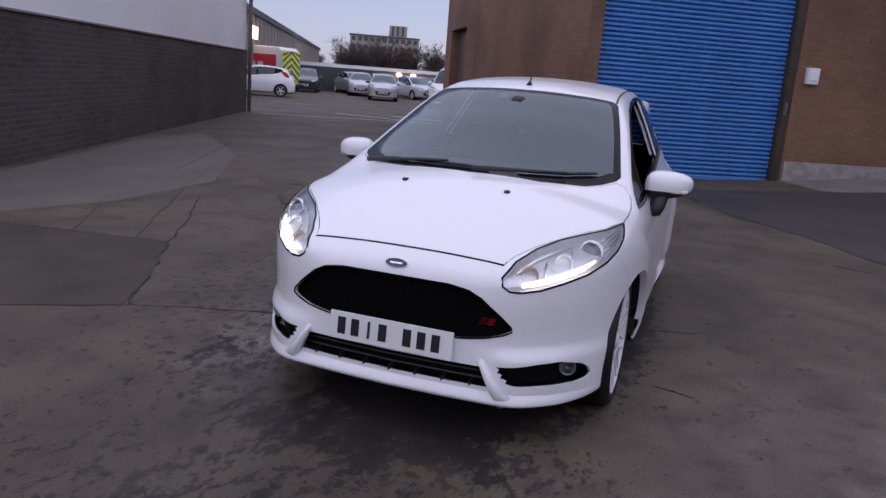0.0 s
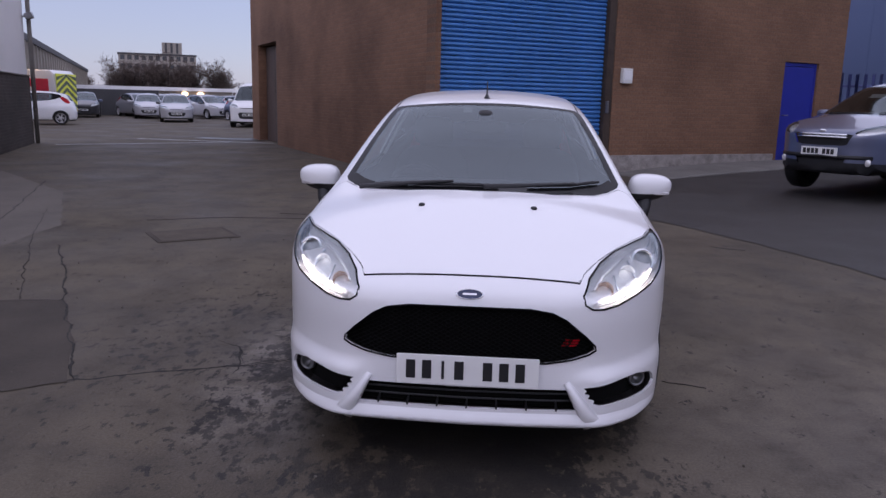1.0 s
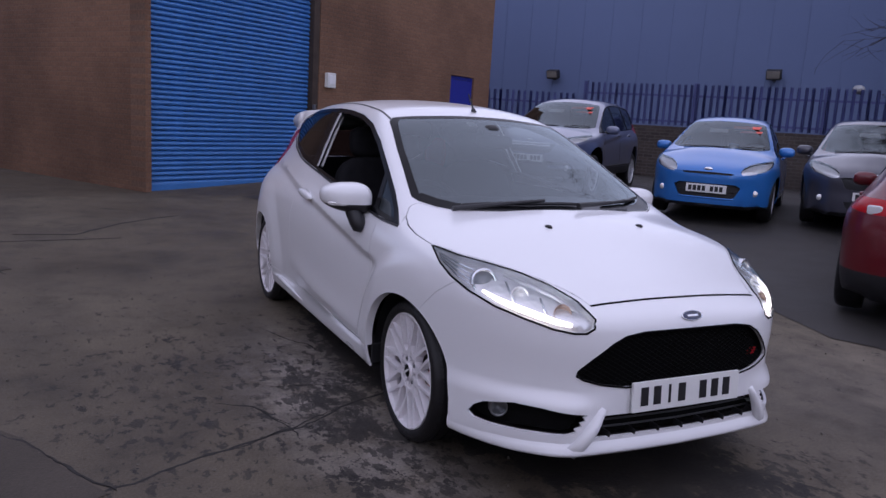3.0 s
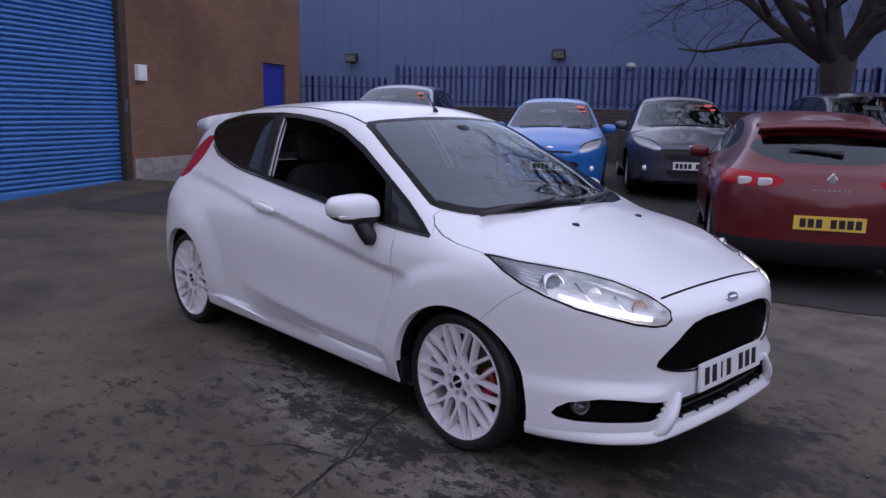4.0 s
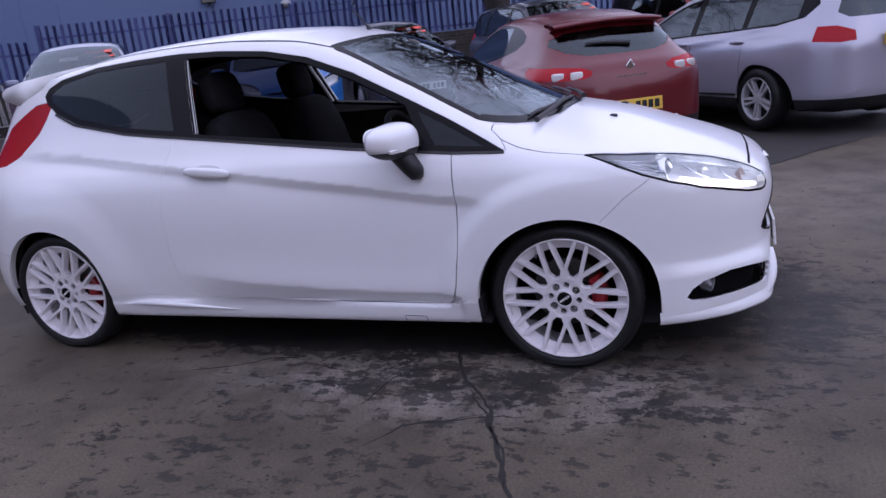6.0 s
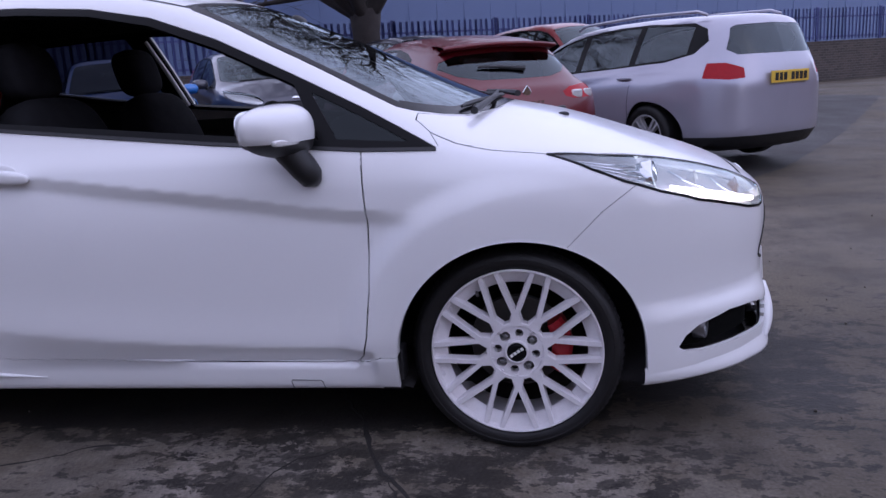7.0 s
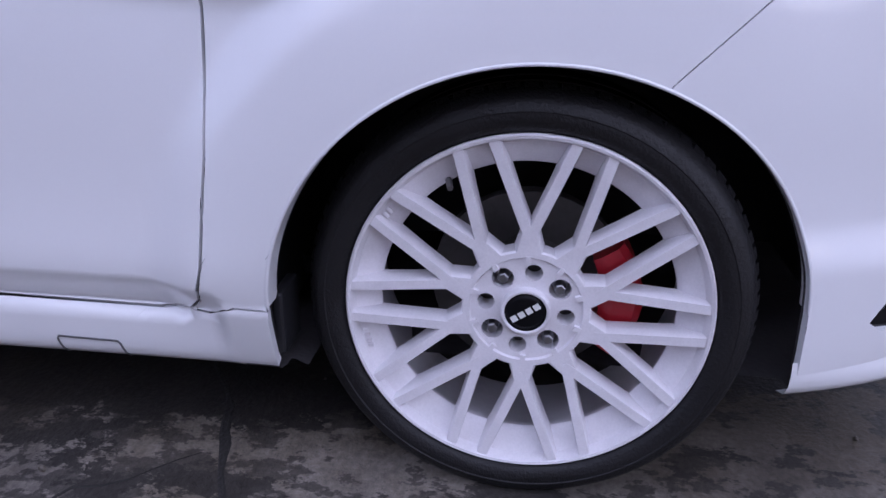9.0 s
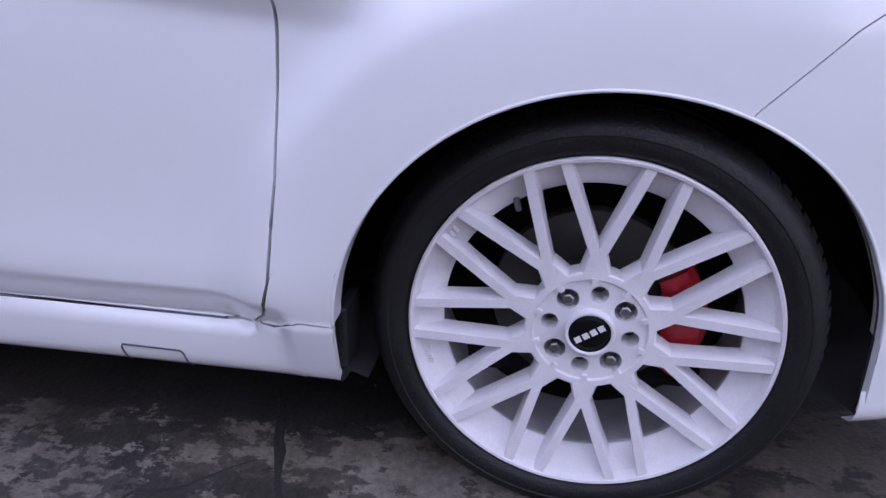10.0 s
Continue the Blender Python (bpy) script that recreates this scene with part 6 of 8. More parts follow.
# the large blue-grey shed behind it
FS0 = Vector((18.2, 10.5, 0)) - FENCE1 * 42
shed = wall("wall_shed", wall_frame(FS0, FENCE1), 110, 6.2, 0.3, M["clad_blue"], "huge plain blue-grey clad shed wall behind the fence")
FS = wall_frame(FS0, FENCE1)
me_rib = None
for k in range(110):
    x = 0.5 + k
    if me_rib is None:
        first = part("cladding_seam", box_bm((0.03, 0.012, 6.1), pose(0, -0.006, 3.05)), M["clad_blue"], shed)
        me_rib = first.data
        first.location = (x, 0, 0)
    else:
        o = new("cladding_seam", me_rib)
        o.parent = shed
        o.location = (x, 0, 0)


def floodlight(u, z):
    f = new("floodlight")
    f.matrix_world = FS @ pose(u, -0.25, z)
    tagged(f, "grey box floodlight on a bracket on the shed wall", "floodlight", "floodlights on the shed")
    part("case", box_bm((0.42, 0.22, 0.28), pose(0, 0, 0, 18), 0.02), M["dark_metal"], f)
    part("lens", box_bm((0.36, 0.012, 0.22), pose(0, -0.125, -0.02, 18), 0.004), M["concrete"], f)
    part("bracket", box_bm((0.06, 0.3, 0.05), pose(0, 0.12, -0.16), 0.006), M["dark_metal"], f)


for p in ((13.32, 18.5, 3.12), (17.05, 12.4, 3.25)):
    floodlight((Vector(p) - FS0).dot(FENCE1), p[2])
vent = new("wall_vent")
vent.matrix_world = FS @ pose((Vector((18.23, 10.46, 0)) - FS0).dot(FENCE1), 0, 2.9)
tagged(vent, "small grey round vent on the shed wall", "vent")
part("cowl", superball(bmesh.new(), (0.16, 0.12, 0.12), 0.9, pose(0, -0.05, 0)), M["galv"], vent, smooth=True)

# barriers and a cone by the blue door
M["cone_orange"] = material("orange_plastic", (0.55, 0.06, 0.03), 0.5, 0, 0.12, 8, 80, 0.05)


def barrier(at, turn, tilt):
    b = new("crowd_barrier")
    b.matrix_world = pose(*at, tilt, 0, turn)
    tagged(b, "galvanised steel crowd barrier stacked against the wall", "barrier", "stacked barriers")
    bm = bmesh.new()
    tube(bm, [(-1.1, 0, 0.25), (-1.1, 0, 1.0), (-1.02, 0, 1.08), (1.02, 0, 1.08), (1.1, 0, 1.0), (1.1, 0, 0.25), (-1.1, 0, 0.25)], 0.02, 8)
    part("frame", bm, M["galv"], b, smooth=True)
    me = None
    for k in range(15):
        if me is None:
            bm = bmesh.new()
            tube(bm, [(0, 0, 0.25), (0, 0, 1.07)], 0.008, 6)
            o = part("rung", bm, M["galv"], b)
            me = o.data
        else:
            o = new("rung", me)
            o.parent = b
        o.location = (-0.98 + 0.14 * k, 0, 0)
    for x in (-0.8, 0.8):
        bm = bmesh.new()
        tube(bm, [(x, -0.28, 0.0), (x, -0.1, 0.05), (x, 0, 0.25), (x, 0.1, 0.05), (x, 0.28, 0.0)], 0.016, 8)
        part("foot", bm, M["galv"], b, smooth=True)


bz = ground_z(8.6, 11.3)
for k in range(4):
    p = Vector((8.55, 11.2, 0)) + Vector((0.12, 0.10, 0)) * k
    barrier((p.x, p.y, bz + 0.0), -32 + 2 * k, -8 - 2 * k)
cone = new("traffic_cone")
cone.matrix_world = pose(7.75, 11.62, ground_z(7.75, 11.62) + 0.05)
tagged(cone, "orange plastic traffic cone beside the stacked barriers", "cone")
part("base", box_bm((0.38, 0.38, 0.05), pose(0, 0, 0.025), 0.02), M["dark_metal"], cone)
bm = bmesh.new()
lathe(bm, [(0.15, 0.05), (0.12, 0.2), (0.07, 0.5), (0.03, 0.75), (0.0001, 0.755)], "Z", 24)
part("body", bm, M["cone_orange"], cone, smooth=True)
bm = bmesh.new()
lathe(bm, [(0.107, 0.3), (0.083, 0.44)], "Z", 24)
part("sleeve", bm, M["plate_white"], cone, smooth=True)


# ---- the other vehicles ----
ANCHOR_Y, ANCHOR_Z = [-2.05, -1.2445, -0.24, 0.6, 1.2445, 1.95], [0.165, 0.60, 0.99, 1.448]


def warp_of(ys, zs, wide):
    """A map from the hatchback's proportions to another car's."""
    def warp(p):
        return Vector((p[0] * wide, float(np.interp(p[1], ANCHOR_Y, ys)) if -2.05 < p[1] < 1.95 else (p[1] + 2.05 + ys[0] if p[1] < 0 else p[1] - 1.95 + ys[-1]),
                       float(np.interp(p[2], ANCHOR_Z, zs)) if 0.165 < p[2] < 1.448 else (p[2] - 0.165 + zs[0] if p[2] < 0.5 else p[2] - 1.448 + zs[-1])))
    return warp


FIVE = dict(HATCH, kick=0.0, flare=0.02, tuck=0.012)
UPRIGHT = dict(FIVE, top=HATCH["top"][:10] + [(0.35, 1.446), (0.8, 1.444), (1.3, 1.43), (1.7, 1.40), (1.85, 1.375), (2.1, 1.33)],
               rear=[(0.1, 1.80), (0.2, 1.88), (0.35, 1.935), (0.7, 1.935), (0.9, 1.915), (1.1, 1.87), (1.35, 1.79)],
               taper_up=HATCH["taper_up"][:4] + [(0.5, 1.0), (1.2, 0.98), (1.6, 0.945), (2.0, 0.90)])
COUPE = dict(FIVE, rear=[(0.1, 1.80), (0.2, 1.87), (0.35, 1.93), (0.6, 1.935), (0.75, 1.92), (0.88, 1.88), (0.95, 1.80), (1.1, 1.66), (1.3, 1.47)],
             taper_up=HATCH["taper_up"][:4] + [(0.4, 0.99), (1.0, 0.93), (1.4, 0.88), (1.9, 0.82)])
DLO_LONG = [(0.8, -1.05, 0.88), (0.8, -0.84, 0.888), (0.8, 0.0, 0.935), (0.8, 0.75, 0.965), (0.8, 1.35, 0.99), (0.8, 1.58, 1.05), (0.8, 1.66, 1.16), (0.8, 1.62, 1.27), (0.8, 1.5, 1.335), (0.8, 1.0, 1.37), (0.8, 0.5, 1.372), (0.8, 0.28, 1.36), (0.8, 0.04, 1.338), (0.8, -0.17, 1.295), (0.8, -0.39, 1.215), (0.8, -0.62, 1.105), (0.8, -0.83, 1.0)]


def pane(dlo, y0, y1, inset=0.022):
    """A window between two stations of a side's glazed band."""
    tip = max(range(len(dlo)), key=lambda i: dlo[i][1])
    lower = dlo[:tip + 1]
    upper = [dlo[0]] + dlo[:tip - 1:-1]
    lo = [(p[1], p[2]) for p in lower]
    up = [(p[1], p[2]) for p in upper]
    ys = np.linspace(y0, y1, 8)
    a = [(0.8, y, np.interp(y, *zip(*lo)) + inset) for y in ys]
    b = [(0.8, y, np.interp(y, *zip(*up)) - inset) for y in ys[::-1]]
    b = [(x, y, max(z, np.interp(y, *zip(*lo)) + inset + 0.004)) for x, y, z in b]
    return a + b


def simple_wheel():
    """Meshes of a five-spoke wheel and its tyre, of radius 1, face towards +X."""
    bm = bmesh.new()
    lathe(bm, [(0.70, 0.0), (0.69, 0.012), (0.66, 0.0), (0.64, -0.06), (0.62, -0.25), (0.70, -0.55)], "X", 40)
    rim = bpy.data.meshes.new("wheel")
    fix(bm).to_mesh(rim)
    bm.free()
    rim.materials.append(M["alloy"])
    bm = bmesh.new()
    for s in (-1, 1):
        bar(bm, polar(0.12, 20 * s), polar(0.665, 9 * s), 0.085, 0.07, -0.05, -0.015, 0.12)
    spoke = bpy.data.meshes.new("spoke")
    fix(bm).to_mesh(spoke)
    bm.free()
    spoke.materials.append(M["alloy"])
    bm = bmesh.new()
    lathe(bm, [(0.0001, -0.02), (0.1, -0.025), (0.19, -0.05), (0.2, -0.2)], "X", 20)
    hub = bpy.data.meshes.new("hub")
    fix(bm).to_mesh(hub)
    bm.free()
    hub.materials.append(M["alloy"])
    bm = bmesh.new()
    lathe(bm, [(0.69, -0.01), (0.74, 0.03), (0.86, 0.035), (0.95, 0.0), (0.99, -0.06), (1.0, -0.12), (1.0, -0.5), (0.97, -0.58), (0.7, -0.6), (0.62, -0.3), (0.60, -0.26), (0.0001, -0.26)], "X", 40)
    fix(bm)
    tyre = bpy.data.meshes.new("tyre")
    bm.to_mesh(tyre)
    bm.free()
    tyre.materials.append(M["rubber"])
    tyre.shade_smooth()
    return rim, tyre, spoke, hub


M["alloy"] = material("silver_alloy", (0.58, 0.58, 0.60), 0.35, 0.4, 0.1, 20, 90, 0.02)
M["car_glass"] = glass("car_glass", (0.30, 0.33, 0.34), 1.7)
M["sticker_red"] = material("red_price_card", (0.75, 0.10, 0.07), 0.5, 0, 0.05, 30, 90, 0)
RIM, TYRE, SPOKE, HUB_ME = simple_wheel()


def fit_wheel(car, m):
    """A wheel with its tyre, hub and five split spokes."""
    w = new("wheel", RIM)
    w.parent = car
    w.matrix_basis = m
    for nm, me in (("tyre", TYRE), ("hub", HUB_ME)):
        o = new(nm, me)
        o.parent = w
    for k in range(5):
        o = new("spoke", SPOKE)
        o.parent = w
        o.matrix_basis = pose(0, 0, 0, 72 * k)
    return w


def paint(name, color, metal=0.35, rough=0.3):
    return material(name, color, rough, metal, 0.05, 2.5, 400, 0.0, 0.9)


EST_TAIL = [(0.50, 1.93, 0.90), (0.62, 1.88, 0.955), (0.84, 1.60, 0.965), (0.84, 1.62, 0.93), (0.80, 1.70, 0.83), (0.62, 1.88, 0.80), (0.50, 1.93, 0.81)]


def make_car(name, label, at, turn, colour, P=FIVE, ys=None, zs=None, wide=1.0, wheel_r=0.30, dlo=DLO, panes=((-0.72, 0.08), (0.15, 0.95)),
             tail=None, rear_pane=None, plates=("white", "yellow"), valance=None, card=True, res=(80, 52, 22), group="", face="hatch", lod=0):
    car = thing(name, label, "car", at, turn, group)
    warp = warp_of(ys or ANCHOR_Y, zs or ANCHOR_Z, wide)
    bm, lay = skin_mesh(P, *res)
    for y in (-P["axle"], P["axle"]):
        on_sides(bm, lay, arch_pts(y, P["hub"], 0.335, 20), SIDE, 13)
    carve(bm, lay, both(SCREEN_HALF), (0, 0.45, -0.9), 2, (0,), lambda c: -1.35 < c.y < -0.15)
    on_sides(bm, lay, dlo, SIDE, 3, (0,))
    for a, b in panes:
        on_sides(bm, lay, pane(dlo, a, b), SIDE, 4, (3,))
    on_sides(bm, lay, HEADLAMP, (-0.55, 0.7, -0.45), 9, (0,))
    if face == "hatch":
        carve(bm, lay, [(x, -2, z) for x, z in both([(0.0, 0.50), (0.36, 0.50), (0.43, 0.46), (0.36, 0.33), (0.30, 0.31), (0.0, 0.30)])], (0, 1, 0), 10, (0,), lambda c: c.y < -1.6)
        carve(bm, lay, [(x, -2, z) for x, z in both([(0.0, 0.655), (0.30, 0.65), (0.34, 0.64), (0.30, 0.622), (0.0, 0.62)])], (0, 1, 0), 10, (0,), lambda c: c.y < -1.6)
    else:
        carve(bm, lay, [(x, -2, z) for x, z in both([(0.0, 0.655), (0.34, 0.655), (0.40, 0.64), (0.34, 0.52), (0.28, 0.505), (0.0, 0.50)])], (0, 1, 0), 10, (0,), lambda c: c.y < -1.6)
        carve(bm, lay, [(x, -2, z) for x, z in both([(0.0, 0.36), (0.34, 0.36), (0.30, 0.28), (0.0, 0.27)])], (0, 1, 0), 10, (0,), lambda c: c.y < -1.6)
    on_sides(bm, lay, tail or TAIL, (-0.8, -0.6, 0) if tail is None else (-0.45, -0.9, 0), 17, (0,), lambda c: c.y > (1.70 if tail is EST_TAIL else 1.0))
    rp = rear_pane or [(0.0, 1.02), (0.48, 1.02), (0.54, 1.07), (0.46, 1.26), (0.40, 1.285), (0.0, 1.295)]
    carve(bm, lay, [(x, 2, z) for x, z in both(rp)], (0, -1, 0), 18, (0,), lambda c: c.y > 1.0)
    valance = valance or 0.225
    bmesh.ops.bisect_plane(bm, geom=bm.verts[:] + bm.edges[:] + [f for f in bm.faces if f[lay] == 0], dist=1e-5, plane_co=(0, 0, valance), plane_no=(0, 0, 1))
    bm.normal_update()
    for f in bm.faces:
        if f[lay] == 0:
            c = f.calc_center_median()
            if c.z < valance:
                f[lay] = 20
    grp = {}
    for f in bm.faces:
        grp.setdefault(f[lay], []).append(f)
    panel(P, "body", grp[0], colour, car, 0, 0.012, warp=warp)
    panel(P, "lower_trim", grp.get(20, []), M["black_plastic"], car, 0, 0.0, warp=warp)
    panel(P, "windscreen", grp[2], M["car_glass"], car, 0.003, 0.004, 0.002, warp=warp).visible_shadow = False
    panel(P, "rear_window", grp[18], M["car_glass"], car, 0.003, 0.004, 0.002, warp=warp).visible_shadow = False
    for k, nm, mt, ins in ((3, "window_frame", M["black_gloss"], 0.001), (17, "tail_lamp", M["red_lens"], 0.0)):
        for fs in split_lr(grp[k]):
            panel(P, nm, fs, mt, car, 0.001, 0.01, ins, warp=warp)
    for fs in split_lr(grp[9]):
        panel(P, "headlamp_bowl", fs, M["lamp_silver"], car, -0.001, 0.0, 0.04, warp=warp)
        panel(P, "headlamp_lens", fs, M["lamp_glass"], car, 0.002, 0.004, 0.001, warp=warp).visible_shadow = False
    for fs in split_lr(grp[4]):
        for a, b in panes:
            own = [f for f in fs if a - 0.02 < f.calc_center_median().y < b + 0.02]
            if own:
                panel(P, "side_window", own, M["car_glass"], car, 0, 0.004, 0.004, warp=warp).visible_shadow = False
    panel(P, "grille", grp[10], M["black_plastic"], car, -0.003, 0.0, 0.03, warp=warp)
    bm.free()
    # cabin: dark floor tub, seats, so that the glass has depth behind it
    cab = bmesh.new()
    superball(cab, (0.66, 1.35, 0.30), 0.35, pose(0, 0.25, 0.58))
    for x in (-0.36, 0.36):
        superball(cab, (0.24, 0.10, 0.34), 0.5, pose(x, 0.25, 0.95, -14))
        superball(cab, (0.13, 0.06, 0.09), 0.6, pose(x, 0.34, 1.22, -14))
        superball(cab, (0.25, 0.10, 0.25), 0.5, pose(x, 1.05, 0.92, -16))
    for v in cab.verts:
        v.co = warp(v.co)
    part("cabin", cab, M["seat_cloth"], car, smooth=True)
    # wheels
    for sx in (-1, 1):
        for yy in (-P["axle"], P["axle"]):
            fit_wheel(car, pose(sx * 0.80 * wide, warp((0, yy, 0.3)).y, wheel_r, random.uniform(0, 70), 0, 180 if sx < 0 else 0) @ Matrix.Diagonal((wheel_r, wheel_r, wheel_r, 1)))
        m = superball(bmesh.new(), (0.11, 0.075, 0.07), 0.75, Matrix.Translation(warp((sx * 0.87, -0.62, 0.955))))
        mm = part("door_mirror", m, colour, car, smooth=True)
        foot = bmesh.new()
        tube(foot, [warp((sx * 0.83, -0.62, 0.915)), warp((sx * 0.76, -0.66, 0.89))], 0.03, 8)
        part("mirror_stalk", foot, M["black_plastic"], mm)
    # plates, badge
    for side, kind in zip((-1, 1), plates):
        if not kind:
            continue
        z = 0.43 if side < 0 else (0.50 if P is COUPE else 0.80 if P is UPRIGHT else 0.62)
        q, n = skin_point(P, (0, side * 2.3, z), (0, -side, 0))
        pw = warp(q + Vector((0, side * 0.012, 0)))
        pl = part("number_plate", box_bm((0.52, 0.012, 0.111), Matrix.Translation(pw), 0.003), M["plate_" + kind], car, kind + " number plate with dark bars")
        for k in range(7):
            x = -0.207 + 0.059 * k + (0.045 if k > 3 else 0)
            part("plate_bar", box_bm((0.044, 0.002, 0.07), Matrix.Translation(pw + Vector((x, side * 0.0072, 0)))), M["plate_ink"], pl)
    if lod:
        return car
    q, n = skin_point(P, (0, -2.3, 0.69), (0, 1, 0))
    bb = superball(bmesh.new(), (0.055, 0.01, 0.028), 1.0, Matrix.Translation(warp(q)))
    part("badge", bb, M["chrome"], car, smooth=True)
    # door seams and handles
    for sx in (-1, 1):
        for y in ((-0.84, 0.12, 0.98) if len(panes) > 1 else (-0.84, 0.52)):
            s = bmesh.new()
            ribbon(P, s, [(sx, y, 0.28), (sx, y - 0.02, 0.6), (sx, y, 0.9)], (-sx, 0, 0), 0.007, 0.001, fine=0.06)
            for v in s.verts:
                v.co = warp(v.co)
            part("door_seam", s, M["black_plastic"], car)
        for y in ((0.0, 0.86) if len(panes) > 1 else (0.35,)):
            q, n = skin_point(P, (sx, y, 0.85), (-sx, 0, 0))
            part("door_handle", superball(bmesh.new(), (0.02, 0.10, 0.018), 0.7, Matrix.Translation(warp(q + n * 0.012))), colour, car, smooth=True)
        s = bmesh.new()
        ribbon(P, s, [(sx, -0.9, 0.33), (sx, 0.0, 0.33), (sx, 0.9, 0.335)], (-sx, 0, 0), 0.02, 0.004, 0.006, fine=0.08)
        for v in s.verts:
            v.co = warp(v.co)
        part("sill_strip", s, M["black_plastic"] if valance > 0.25 else colour, car)
    # wipers
    for pts in ([(-0.50, -1.10), (-0.2, -1.165), (0.16, -1.185)], [(0.22, -1.15), (0.42, -1.08), (0.60, -0.975)]):
        bm = bmesh.new()
        line = []
        for x, y in pts:
            q, n = skin_point(P, (x, y, 1.4), (0, 0, -1))
            line.append(warp(q + n * 0.012))
        tube(bm, line, 0.008, 6)
        part("wiper", bm, M["black_plastic"], car)
    if card:
        # price cards behind the windscreen
        def inside_screen(x, y, d):
            q, n = skin_point(P, (x, y, 1.7), (0, 0, -1))
            return warp(q - n * d)
        for x, y, w, h, mt in ((0.28, -0.44, 0.40, 0.09, "sticker_red"), (0.36, -0.56, 0.30, 0.06, "sticker_red"), (-0.10, -0.62, 0.26, 0.12, "plate_white")):
            c = box_bm((w, h, 0.002), Matrix.Translation(inside_screen(x, y, 0.02)) @ pose(0, 0, 0, 26, 0, -14 if x > 0 else 0))
            part("price_card", c, M[mt], car, "red price card" if "red" in mt else "white sheet of paper")
        part("price_card", box_bm((0.16, 0.07, 0.002), Matrix.Translation(inside_screen(0.50, -1.0, 0.02)) @ pose(0, 0, 0, 26)), M["plate_white"], car)
    return car


def facing(hx, hy):
    """The turn that points a car's nose along (hx, hy)."""
    return math.degrees(math.atan2(hx, -hy))


def parked(plate, heading, length, nose=True):
    """Centre of a car from the middle of its front or rear plate on plan."""
    h = Vector((*heading, 0)).normalized()
    c = Vector((*plate, 0)) + (-h if nose else h) * length
    return (c.x, c.y, ground_z(c.x, c.y))


OUT = (-0.80, -0.60)
P_SUV = paint("grey_blue_metallic", (0.125, 0.14, 0.215))
P_BLUE = paint("bright_blue_metallic", (0.022, 0.165, 0.50), 0.25)
P_DARK = paint("dark_grey_metallic", (0.055, 0.055, 0.075))
P_RED = material("deep_red_metallic", (0.115, 0.004, 0.009), 0.32, 0.15, 0.05, 2.5, 400, 0.0, 0.45)
P_SILVER = paint("silver_lilac_metallic", (0.40, 0.39, 0.46), 0.4)
P_BRIGHT = paint("silver_metallic", (0.48, 0.48, 0.50), 0.4)
SUV_Y, SUV_Z = [-2.2, -1.31, -0.22, 0.75, 1.31, 2.3], [0.30, 0.80, 1.13, 1.64]
BIG_Y, BIG_Z = [-2.2, -1.32, -0.2, 0.7, 1.32, 2.16], [0.17, 0.63, 1.02, 1.49]
LONG_Y, LONG_Z = [-2.2, -1.32, -0.2, 0.8, 1.32, 2.36], [0.18, 0.65, 1.04, 1.51]
MPV_Y, MPV_Z = [-2.1, -1.30, -0.35, 0.7, 1.30, 2.1], [0.18, 0.68, 1.10, 1.60]

suv = make_car("grey_suv", "grey-blue metallic four-by-four with black lower trim", parked((4.42, 6.08), OUT, 2.2), facing(*OUT), P_SUV, UPRIGHT, SUV_Y, SUV_Z, 1.06, 0.345, DLO_LONG, ((-0.72, 0.05), (0.13, 0.85), (0.95, 1.5)), valance=0.31, face="bar")
blue = make_car("blue_hatchback", "bright blue hatchback with a price card in its windscreen", parked((5.62, 3.47), OUT, 2.03), facing(*OUT), P_BLUE)
darkh = make_car("dark_hatchback", "dark grey hatchback with red price card", parked((7.0, 2.0), OUT, 2.2), facing(*OUT), P_DARK, FIVE, BIG_Y, BIG_Z, 1.05, 0.315, face="bar")
make_car("grey_people_carrier", "grey people carrier with red price card", parked((7.9, -0.55), OUT, 2.1), facing(*OUT), P_DARK, UPRIGHT, MPV_Y, MPV_Z, 1.05, 0.32, DLO_LONG, ((-0.72, 0.05), (0.13, 0.85), (0.95, 1.5)), face="bar")
COUPE_TAIL = [(0.36, 1.95, 0.845), (0.45, 1.93, 0.885), (0.62, 1.85, 0.905), (0.80, 1.6, 0.915), (0.82, 1.55, 0.87), (0.80, 1.6, 0.80), (0.62, 1.85, 0.775), (0.44, 1.93, 0.775), (0.37, 1.95, 0.80)]
red = make_car("red_coupe", "deep red three-door coupe seen from behind", parked((3.30, -1.2), (0.867, 0.5), 2.15, False), facing(0.867, 0.5), P_RED, COUPE, [-2.15, -1.32, -0.15, 0.7, 1.32, 2.14], [0.17, 0.66, 1.0, 1.43], 1.05, 0.32,
               [(0.8, -1.05, 0.88), (0.8, -0.84, 0.888), (0.8, -0.4, 0.92), (0.8, 0.0, 0.955), (0.8, 0.5, 1.01), (0.8, 0.85, 1.08), (0.8, 1.02, 1.16), (0.8, 1.0, 1.22), (0.8, 0.85, 1.28), (0.8, 0.6, 1.33), (0.8, 0.28, 1.35), (0.8, 0.04, 1.338), (0.8, -0.17, 1.295), (0.8, -0.39, 1.215), (0.8, -0.62, 1.105), (0.8, -0.83, 1.0)], ((-0.72, 0.55),), COUPE_TAIL,
               [(0.0, 0.985), (0.30, 0.99), (0.46, 1.03), (0.56, 1.10), (0.53, 1.16), (0.40, 1.215), (0.0, 1.235)], valance=0.36, card=False)
